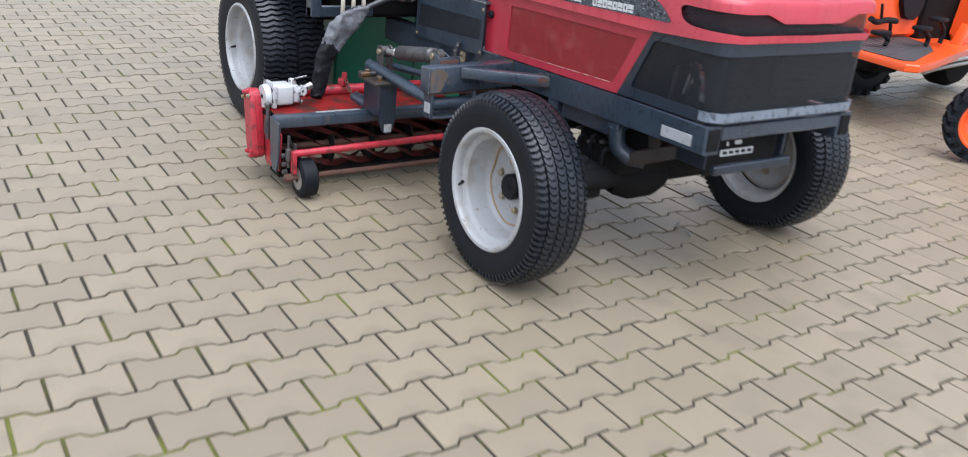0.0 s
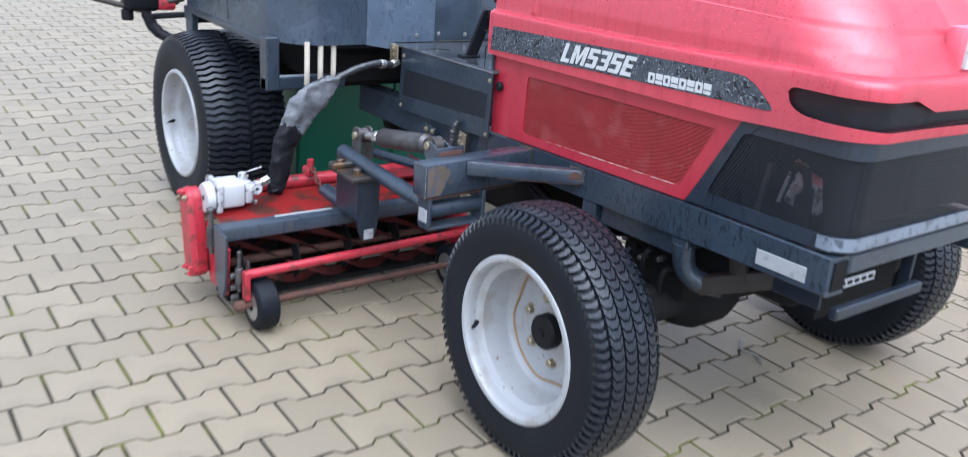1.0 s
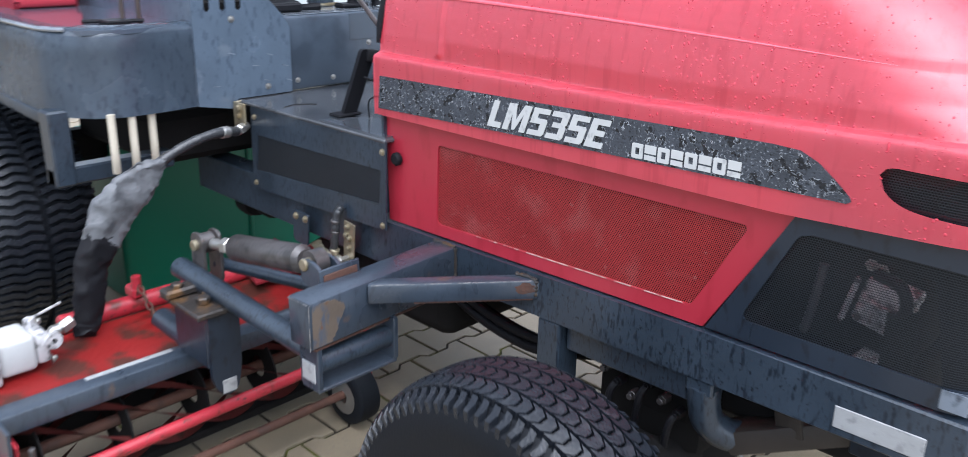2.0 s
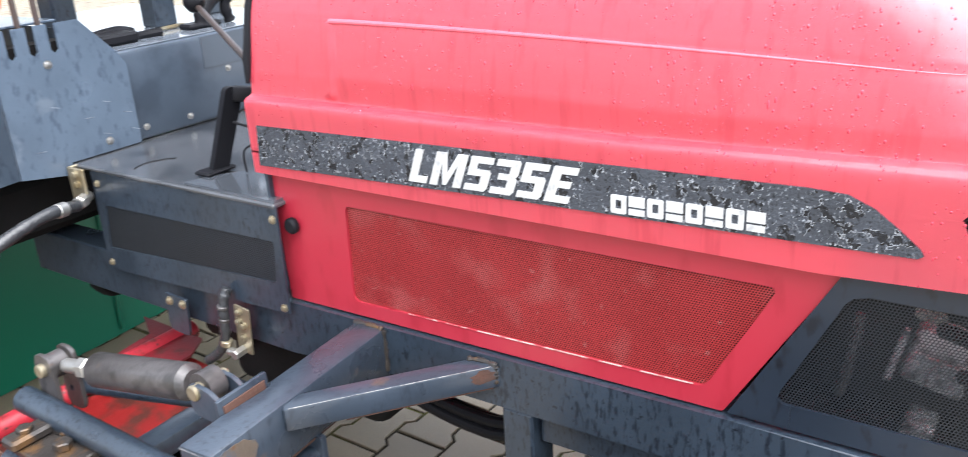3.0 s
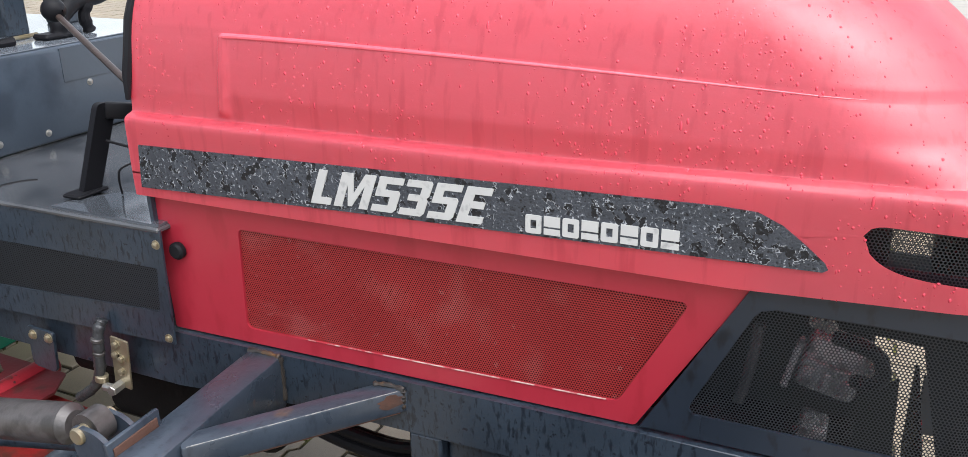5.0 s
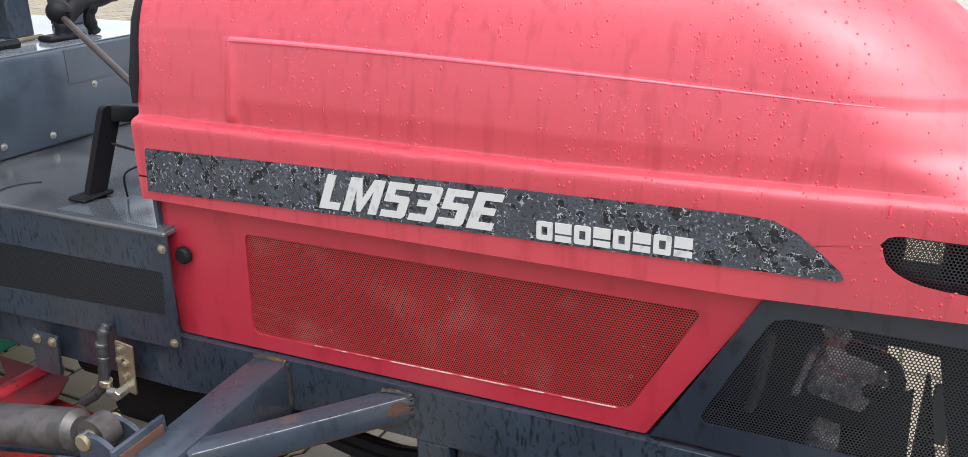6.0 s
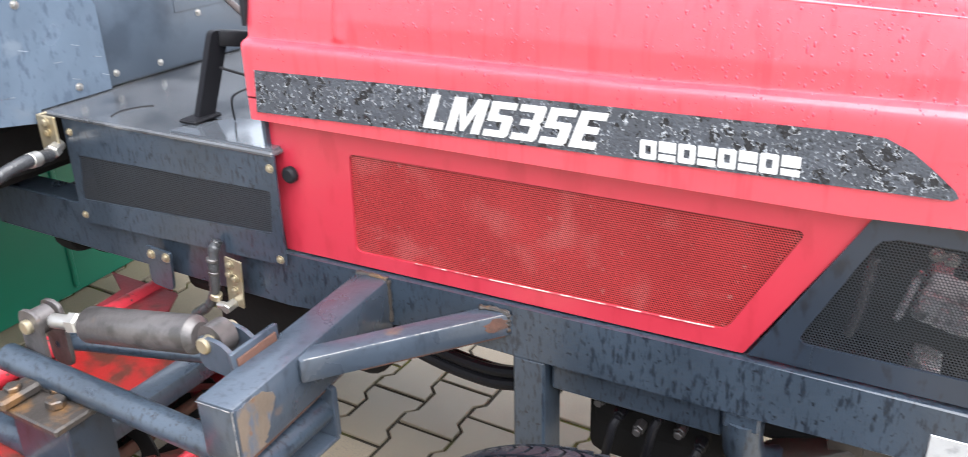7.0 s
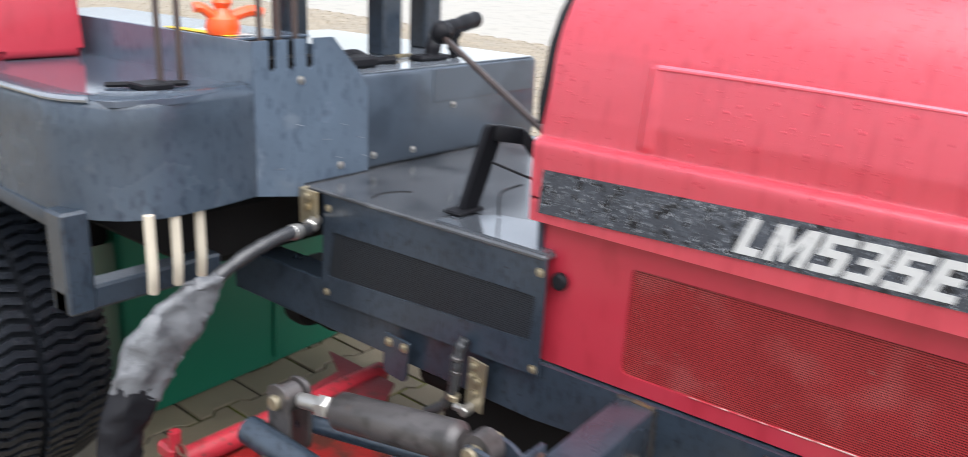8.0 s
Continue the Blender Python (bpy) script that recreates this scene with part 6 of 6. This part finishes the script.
    lo = [[bm.verts.new((x, y, z)) for y, z in prof] for x in (0.855, 1.10, 1.40, 1.72)]
    for p, q in zip(lo, lo[1:]):
        for k in range(len(prof) - 1):
            bm.faces.new((p[k], p[k + 1], q[k + 1], q[k]))
    bmesh.ops.solidify(bm, geom=bm.faces[:], thickness=0.005)
    part("grass_shield", bm, RED_DECK, unit, "dirty orange-red grass shield")
    bm = bmesh.new()
    plate(bm, [(1.54, 1.60), (1.70, 1.60), (1.765, 1.64), (1.765, 1.86), (1.715, 1.77), (1.58, 1.75)], "z", 0.34, 0.006)
    part("deflector", bm, RED_DULL, unit, "red deflector sheet")
    # reel: shaft, spiders and spiral blades
    bm = bmesh.new()
    rod(bm, (0.85, 1.50, 0.165), (1.71, 1.50, 0.165), 0.014, 12)
    reel = part("reel_shaft", bm, RUST, unit, "rusty reel shaft")
    for k in range(5):
        x = 0.90 + k * 0.19
        bm = bmesh.new()
        lathe(bm, [(0, 0.03), (0, 0.085), (0.004, 0.085), (0.004, 0.03)], (x, 1.50, 0.165), "x", 20)
        part("reel_spider", bm, BLACK_DEEP, reel)
    for k in range(7):
        bm = bmesh.new()
        va, vb = [], []
        for i in range(25):
            x = 0.86 + 0.84 * i / 24
            a = 2 * math.pi * (k / 7 + 0.85 * i / 24)
            for lst, r in ((va, 0.072), (vb, 0.102)):
                lst.append(bm.verts.new((x, 1.50 + r * math.cos(a), 0.165 + r * math.sin(a))))
        for i in range(24):
            bm.faces.new((va[i], va[i + 1], vb[i + 1], vb[i]))
        bmesh.ops.solidify(bm, geom=bm.faces[:], thickness=0.005)
        part("reel_blade", bm, REEL, reel, "dirty red spiral blade")
    bm = bmesh.new()
    box(bm, (0.86, 1.46, 0.045), (1.71, 1.56, 0.065), 0.004)
    box(bm, (0.86, 1.60, 0.08), (1.71, 1.61, 0.26), 0.003)
    part("bed_knife", bm, BLACK_DEEP, unit, "dark bed knife under the reel")
    # front axle and rollers
    bm = bmesh.new()
    rod(bm, (0.835, 1.336, 0.088), (1.71, 1.336, 0.090), 0.0115, 12)
    rod(bm, (0.838, 1.336, 0.088), (0.870, 1.336, 0.088), 0.0175, 8)
    part("roller_axle", bm, RUST, unit, "rusty roller axle")
    for x in (0.925, 1.655):
        bm = bmesh.new()
        lathe(bm, [(-0.034, 0.048), (-0.034, 0.070), (-0.028, 0.079), (0.0, 0.081), (0.028, 0.079), (0.034, 0.070), (0.034, 0.048)], (x, 1.336, 0.083), "x", 36)
        roller = part("roller", bm, RUBBER, unit, "black rubber roller")
        bm = bmesh.new()
        lathe(bm, [(-0.036, 0.018), (-0.034, 0.040), (-0.034, 0.049), (-0.028, 0.049), (-0.024, 0.03), (0.024, 0.03), (0.028, 0.049)], (x, 1.336, 0.083), "x", 28)
        part("roller_hub", bm, STEEL, roller, "steel roller hub")
    bm = bmesh.new()
    box(bm, (0.868, 1.322, 0.105), (0.886, 1.352, 0.20), 0.003)
    part("roller_bracket", bm, RED_WORN, unit, "red roller bracket")
    bm = bmesh.new()
    box(bm, (1.70, 1.325, 0.075), (1.714, 1.350, 0.22), 0.003)
    part("roller_bracket", bm, RED_WORN, unit, "red roller bracket")
    bm = bmesh.new()
    rod(bm, (0.868, 1.372, 0.12), (0.868, 1.372, 0.255), 0.007, 8)
    rod(bm, (0.868, 1.372, 0.15), (0.868, 1.372, 0.20), 0.013, 10)
    box(bm, (0.885, 1.345, 0.17), (0.893, 1.365, 0.225), 0.002)
    for z in (0.10, 0.13, 0.165):
        rod(bm, (0.845, 1.36 + z * 0.2, z), (0.866, 1.36 + z * 0.2, z), 0.010, 6)
    part("adjuster", bm, CYLPAINT, unit, "height adjuster bolts")


cutting_unit()

# ---- the green catcher box under the mower ----
catcher = thing("grass_catcher", (1.9, 2.62, 0.0), "green plastic grass catcher standing on the paving", "grass box")
bm = bmesh.new()
prof = [(1.558, 2.412), (1.75, 2.420), (2.05, 2.434), (2.30, 2.450), (2.44, 2.50), (2.46, 2.75), (1.558, 2.75)]
plate(bm, round_corners(prof, 0.02, 5), "z", 0.004, 0.54, 0.01)
part("tub", bm, GREEN, catcher, "green plastic tub")
bm = bmesh.new()
box(bm, (2.045, 2.424, 0.02), (2.060, 2.445, 0.52), 0.004)
part("tub_rib", bm, GREEN, catcher)

# ---- the raised front cutting unit ----
front_unit = thing("front_cutting_unit", (1.05, 3.05, 0.6), "raised front cutting unit folded up beside the mower", "cutting unit")


def raised_unit():
    bm = bmesh.new()
    box(bm, (1.015, 2.98, 0.735), (1.160, 3.08, 0.835), 0.02, 3)
    part("counterweight", bm, BLACK, front_unit, "black counterweight block")
    for x, y, r in ((0.865, 3.08, 0.034), (0.925, 3.12, 0.034)):
        bm = bmesh.new()
        rod(bm, (x + 0.02, y, 0.80), (x - 0.03, y, 1.50), r, 20)
        part("roller", bm, GREASE, front_unit, "dark brown-grey roller standing upright")
    for x in (0.985, 1.03, 1.065):
        bm = bmesh.new()
        beam(bm, (x + 0.01, 3.08, 0.80), (x - 0.03, 3.08, 1.50), 0.022, 0.02)
        part("reel_blade", bm, REEL, front_unit, "rusty reel blade")
    for x0, x1 in ((1.10, 1.135), (1.155, 1.205)):
        bm = bmesh.new()
        beam(bm, (x0 + 0.03, 3.06, 0.79), (x0 - 0.02, 3.06, 1.50), x1 - x0, 0.05)
        part("side_plate", bm, RED_DULL, front_unit, "red upright side plate")
    bm = bmesh.new()
    box(bm, (1.13, 2.99, 0.738), (1.235, 3.06, 0.782), 0.014, 2)
    part("cross_piece", bm, RED_WORN, front_unit, "red cross piece")
    for p, q, r in (((0.87, 3.06, 0.79), (1.10, 3.0, 0.735), 0.012), ((0.90, 3.1, 0.81), (1.05, 3.05, 0.78), 0.010), ((1.20, 3.0, 0.775), (1.27, 3.0, 0.79), 0.012), ((1.22, 3.02, 0.80), (1.25, 3.02, 0.765), 0.010)):
        bm = bmesh.new()
        rod(bm, p, q, r, 10)
        part("link", bm, GREASE, front_unit, "rusty link rod")
    bm = bmesh.new()
    rod(bm, (1.03, 3.02, 0.695), (1.03, 3.02, 0.74), 0.026, 16)
    part("pin", bm, BLACK, front_unit, "black pivot pin")
    bm = bmesh.new()
    beam(bm, (1.13, 3.0, 0.712), (1.29, 2.92, 0.735), 0.04, 0.022)
    part("arm", bm, BLACK, front_unit, "black carrier arm")
    bm = bmesh.new()
    path = smooth_path([(1.10, 2.98, 0.735), (1.115, 2.97, 0.685), (1.155, 2.94, 0.640), (1.21, 2.88, 0.615), (1.26, 2.80, 0.615)], 8)
    rings(bm, path, [0.024 + 0.004 * noise.noise(Vector((i * 0.8, 9, 2))) for i in range(len(path))], 12)
    for v in bm.verts:
        v.co += noise.noise_vector(v.co * 40) * 0.006
    part("hose_sleeve", bm, BLACK, front_unit, "black fabric hose sleeve")
    bm = bmesh.new()
    rod(bm, (1.19, 3.1, 0.90), (1.27, 3.1, 0.895), 0.004, 8)
    part("cable", bm, BLACK, front_unit)


raised_unit()

# ---- rain drops on the hood ----
def drops():
    """Small beads of water set on the hood's skin, denser towards the rear."""
    rnd = random.Random(11)
    skin = BVHTree.FromPolygons([v.co for v in hood.data.vertices], [tuple(p.vertices) for p in hood.data.polygons])
    base = BASES["hood"]
    bm = bmesh.new()
    for _ in range(5600):
        y, z = -0.08 + 1.27 * rnd.random() ** 1.35, rnd.uniform(0.90, 1.31)
        if noise.noise(Vector((y * 9, z * 5, 4.0))) < rnd.uniform(-0.35, 0.40) or abs(y - 0.42) > 0.30 and rnd.random() < 0.35:
            continue
        on_decal = z < 1.0 and y > 0.14
        if on_decal:
            continue
        p, nrm, _i, _d = skin.ray_cast(Vector((XC - 1.0, y, z)) - base, Vector((1, 0, 0)), 1.2)
        if p is None or p.x + base.x > XC:
            continue
        p = p + base + (Vector((-0.0035, 0, 0)) if on_decal else Vector())
        if nrm.x > 0:
            nrm = -nrm
        r = rnd.choice((0.0006, 0.0007, 0.0009, 0.0010, 0.0012, 0.0014, 0.0017, 0.0021))
        long = rnd.uniform(0.9, 1.7) if rnd.random() < 0.96 else rnd.uniform(2.0, 4.0)
        side = nrm.cross(Vector((0, 0, 1))).normalized()
        down = side.cross(nrm).normalized()
        n = 7
        turn = [2 * math.pi * k / n for k in range(n)]
        top = bm.verts.new(p + nrm * r * 0.42)
        mid = [bm.verts.new(p + nrm * r * 0.30 + side * 0.62 * r * math.cos(q) + down * 0.62 * r * long * math.sin(q)) for q in turn]
        low = [bm.verts.new(p - nrm * 0.0003 + side * r * math.cos(q) + down * r * long * math.sin(q)) for q in turn]
        for k in range(n):
            bm.faces.new((top, mid[k], mid[(k + 1) % n]))
            bm.faces.new((mid[k], low[k], low[(k + 1) % n], mid[(k + 1) % n]))
    ob = part("rainwater", bm, WATER, mower, "rain drops beading on the red paint", 60)
    tagged(ob, kind="stuff")


drops()

# ---- a bit of chain on the paving ----
chain = thing("loose_chain", (2.28, 0.47, 0.0), "short bright steel chain lying on the paving", "chain")
bm = bmesh.new()
pts = smooth_path([(2.25, 0.40, 0.006), (2.275, 0.44, 0.006), (2.265, 0.49, 0.006), (2.30, 0.52, 0.006), (2.33, 0.535, 0.006)], 6)
for k in range(0, len(pts) - 1, 1):
    c, d = pts[k], (pts[k + 1] - pts[k]).normalized()
    sd = Vector((0, 0, 1)).cross(d) if k % 2 else Vector((0, 0, 1))
    ring = [c + d * 0.007 * math.cos(q) + sd * 0.004 * math.sin(q) for q in [2 * math.pi * i / 8 for i in range(9)]]
    rings(bm, ring, [0.0013] * 9, 5)
part("link_run", bm, STEEL, chain)


# ---- the orange compact tractor ----
tractor = thing("compact_tractor", (5.3, 1.5, 0.0), "orange compact tractor parked on the paving beyond", "tractor")


def make_tractor():
    bm = bmesh.new()
    plate(bm, [(4.83, 1.80), (4.76, 1.46), (4.70, 1.10), (4.78, 1.05), (5.0, 1.10), (5.62, 1.28), (6.1, 1.42), (6.1, 1.80)], "z", 0.415, 0.050, 0.008)
    part("floor_plate", bm, ORANGE, tractor, "orange footplate edge")
    bm = bmesh.new()
    plate(bm, [(4.86, 1.78), (4.79, 1.46), (4.78, 1.16), (4.86, 1.14), (5.40, 1.34), (5.62, 1.50), (5.75, 1.78)], "z", 0.466, 0.006)
    foot_mat = part("foot_mat", bm, MATGREY, tractor, "dark grey rubber foot mat with faint ribs")
    for k in range(9):
        bm = bmesh.new()
        beam(bm, (4.86 + k * 0.07, 1.30 + k * 0.02, 0.4725), (4.92 + k * 0.07, 1.72, 0.4725), 0.012, 0.002, 0)
        part("mat_rib", bm, MATGREY, foot_mat)
    bm = bmesh.new()
    plate(bm, [(5.16, 0.466), (5.90, 0.466), (5.80, 0.62), (5.70, 1.3), (5.10, 1.3), (5.12, 0.70)], "y", 1.74, 0.30, 0.03)
    dash = part("dash_tower", bm, ORANGE, tractor, "orange dash tower")
    bm = bmesh.new()
    plate(bm, round_corners([(5.44, 1.3), (5.50, 0.72), (5.58, 0.605), (5.72, 0.60), (5.76, 0.70), (5.74, 1.3)], 0.03), "y", 1.70, 0.05, 0.012)
    part("dash_panel", bm, BLACK, dash, "black moulded dash panel")
    bm = bmesh.new()
    box(bm, (5.80, 1.70, 0.42), (6.28, 2.05, 1.3), 0.02, 2)
    part("engine_side", bm, BLACK_DEEP, tractor, "black engine side")
    bm = bmesh.new()
    plate(bm, round_corners([(6.16, 0.45), (6.9, 0.45), (6.9, 1.3), (6.24, 1.3)], 0.05), "y", 1.56, 0.12, 0.02)
    part("side_panel", bm, ORANGE, tractor, "orange side panel")
    bm = bmesh.new()
    beam(bm, (5.96, 1.50, 0.44), (6.06, 1.50, 0.60), 0.09, 0.03)
    bracket = part("bracket", bm, ORANGE, tractor, "orange bracket with two bolts")
    for z in (0.53, 0.575):
        bm = bmesh.new()
        bolt(bm, (5.97 + (z - 0.44) * 0.62, 1.475, z), (0, -1, 0), 0.014, 0.01)
        part("bracket_bolt", bm, STEEL, bracket)
    for pad, foot in (((5.02, 1.50, 0.560), (5.12, 1.52, 0.475)), ((5.42, 1.46, 0.590), (5.50, 1.46, 0.475)), ((5.66, 1.50, 0.64), (5.74, 1.50, 0.48))):
        bm = bmesh.new()
        hose(bm, [pad, (foot[0] + 0.01, foot[1], (pad[2] + foot[2]) / 2), foot], 0.016, 10)
        box(bm, (pad[0] - 0.085, pad[1] - 0.04, pad[2] - 0.008), (pad[0] + 0.055, pad[1] + 0.04, pad[2] + 0.022), 0.012, 2)
        part("pedal", bm, BLACK, tractor, "black pedal")
    bm = bmesh.new()
    hose(bm, [(5.10, 1.66, 0.625), (5.20, 1.67, 0.60), (5.32, 1.68, 0.61), (5.44, 1.68, 0.60)], 0.020, 10)
    rod(bm, (5.37, 1.68, 0.61), (5.41, 1.68, 0.49), 0.012, 10)
    rod(bm, (5.26, 1.68, 0.60), (5.22, 1.68, 0.72), 0.010, 10)
    part("shift_lever", bm, BLACK, tractor, "black lever with a knob")
    for dz in (0.0, 0.035):
        bm = bmesh.new()
        hose(bm, [(5.25, 1.28, 0.345 + dz), (5.45, 1.29, 0.365 + dz), (5.80, 1.30, 0.385 + dz), (6.3, 1.30, 0.40 + dz)], 0.014, 10)
        part("loader_pipe", bm, STEEL, tractor, "bright hydraulic pipe")
    bm = bmesh.new()
    lathe(bm, [(-0.12, 0.05), (-0.12, 0.20), (-0.06, 0.24), (0.06, 0.24), (0.12, 0.20), (0.12, 0.05)], (6.75, 1.95, 0.26), "y", 30)
    box(bm, (5.2, 1.60, 0.26), (6.9, 2.1, 0.41), 0.03)
    part("underbody", bm, BLACK_DEEP, tractor, "black gearbox under the footplate")

    bm = bmesh.new()
    beam(bm, (4.88, 0.60, 0.25), (5.50, 0.66, 0.28), 0.09, 0.09, 0.01)
    part("front_axle", bm, BLACK_DEEP, tractor, "black front axle")
    bm = bmesh.new()
    box(bm, (5.42, 0.30, 0.33), (5.88, 0.98, 0.58), 0.02, 2)
    part("front_frame", bm, BLACK_DEEP, tractor, "black front frame")
    bm = bmesh.new()
    box(bm, (5.40, 0.22, 0.585), (5.92, 0.98, 1.08), 0.08, 4)
    part("bonnet", bm, ORANGE, tractor, "rounded orange bonnet")

    def wheel(c, R, w, rim_r, laps, turn=0.0, rim=ORANGE):
        steer = Matrix.Rotation(radians(turn), 3, "Z")
        g = group_part("wheel", tractor, "wheel with orange rim and lugged tyre")
        h = w / 2
        bm = bmesh.new()
        lathe(bm, [(-h * 0.8, rim_r), (-h, rim_r + 0.03), (-h, R - 0.06), (-h * 0.85, R - 0.02), (0, R - 0.012), (h * 0.85, R - 0.02), (h, R - 0.06), (h, rim_r + 0.03), (h * 0.8, rim_r)], c, "y", 48)
        bmesh.ops.rotate(bm, cent=c, matrix=steer, verts=bm.verts)
        part("tyre", bm, RUBBER, g, "black lugged tyre", 30)
        bm = bmesh.new()
        for k in range(laps):
            a = 2 * math.pi * k / laps
            for sd in (-1, 1):
                p0 = a + (math.pi / laps if sd > 0 else 0)
                vs = []
                for r in (R - 0.03, R + 0.012):
                    for u, da in ((0.02, 0.0), (1.0, 0.22), (1.0, 0.34), (0.02, 0.12)):
                        q = p0 + da
                        rr = r - (0.012 if u > 0.5 else 0)
                        vs.append(bm.verts.new((c[0] + rr * math.cos(q), c[1] + sd * u * h, c[2] + rr * math.sin(q))))
                lo, hi = vs[:4], vs[4:]
                bm.faces.new(hi)
                for j in range(4):
                    bm.faces.new((lo[j], lo[(j + 1) % 4], hi[(j + 1) % 4], hi[j]))
        bmesh.ops.rotate(bm, cent=c, matrix=steer, verts=bm.verts)
        tagged(part("tread", bm, RUBBER, g, "chevron lugs of the tyre", 30), kind="stuff")
        bm = bmesh.new()
        lathe(bm, [(-h * 0.9, rim_r + 0.012), (-h * 0.92, rim_r), (-h * 0.7, rim_r - 0.02), (-h * 0.3, rim_r - 0.03), (-h * 0.2, rim_r * 0.6), (-h * 0.35, 0.07), (-h * 0.35, 0.003)], c, "y", 40)
        bmesh.ops.rotate(bm, cent=c, matrix=steer, verts=bm.verts)
        part("rim", bm, rim, g)
        for k in range(6):
            q = 2 * math.pi * k / 6
            bm = bmesh.new()
            bolt(bm, (c[0] + 0.07 * math.cos(q), c[1] - h * 0.33, c[2] + 0.07 * math.sin(q)), (0, -1, 0), 0.01, 0.01)
            bmesh.ops.rotate(bm, cent=c, matrix=steer, verts=bm.verts)
            part("wheel_bolt", bm, BLACK, g)
    wheel((4.80, 0.57, 0.240), 0.228, 0.15, 0.155, 20, -50)
    wheel((5.58, 2.0, 0.43), 0.42, 0.28, 0.26, 22, 0, BLACK_DEEP)


make_tractor()

# ---- the paving: bone-shaped concrete blocks ----
def bone(gap=0.0050, ch=0.0020, depth=0.03):
    """One block: outline, chamfered top and sides; as points and faces round its centre."""
    a, w1, w2 = 0.1 - gap, 0.08 - gap, 0.06 - gap
    half = [(-a, w1), (-0.060, w1), (-0.040, w2), (0.040, w2), (0.060, w1), (a, w1)]
    ol = half + [(x, -y) for x, y in half[::-1]]
    def inset(p):
        x, y = p
        return (x - math.copysign(ch, x) if abs(x) > 0.09 else x, y - math.copysign(ch, y))
    top = [inset(p) for p in ol]
    pts = [(x, y, 0.0) for x, y in top] + [(x, y, -0.0018) for x, y in ol] + [(x, y, -depth) for x, y in ol]
    n = len(ol)
    faces = [tuple(range(n - 1, -1, -1))]
    for k in range(n):
        j = (k + 1) % n
        faces.append((k, j, n + j, n + k))
        faces.append((n + k, n + j, 2 * n + j, 2 * n + k))
    return pts, faces


PITCH = 0.14


def pave():
    rnd = random.Random(21)
    pts, faces = bone()
    variants = []
    for k in range(3):
        me = bpy.data.meshes.new("paver")
        r2 = random.Random(40 + k)
        me.from_pydata([(x + r2.uniform(-0.0008, 0.0008), y + r2.uniform(-0.0008, 0.0008), z) for x, y, z in pts], [], faces)
        me.materials.append(PAVER)
        variants.append(me)
    near, far = [], []
    for m in range(-124, 30):
        for k in range(-24, 50):
            u = 0.2 * k + (0.0 if m % 2 else 0.1)
            y = -m * PITCH
            # the stretch of yard round the mower and the way past it
            if u > 5.5 + 0.5 * (y + 4.0):
                continue
            z, tx, ty = rnd.uniform(-0.0018, 0.0018), rnd.gauss(0, 0.0035), rnd.gauss(0, 0.0035)
            (near if -0.35 <= u <= 1.25 and -0.95 <= y <= 1.7 and len(near) < 300 else far).append((u, y, z - 0.0012, tx, ty))
    for i, (u, y, z, tx, ty) in enumerate(near):
        ob = new("paver", variants[i % 3])
        ob.matrix_basis = Matrix.Translation((u, y, z)) @ Euler((tx, ty, 0)).to_matrix().to_4x4()
        ob.parent = ground
    vs, fs = [], []
    n = len(pts)
    for u, y, z, tx, ty in far:
        b = len(vs)
        vs.extend((u + px, y + py, z + pz + py * tx - px * ty) for px, py, pz in pts)
        fs.extend(tuple(b + q for q in f) for f in faces)
    me = bpy.data.meshes.new("paving")
    me.from_pydata(vs, [], fs)
    me.materials.append(PAVER_FAR)
    ob = new("paving", me)
    ob.parent = ground
    tagged(ob, "weathered bone-shaped concrete paving blocks", kind="stuff")


pave()
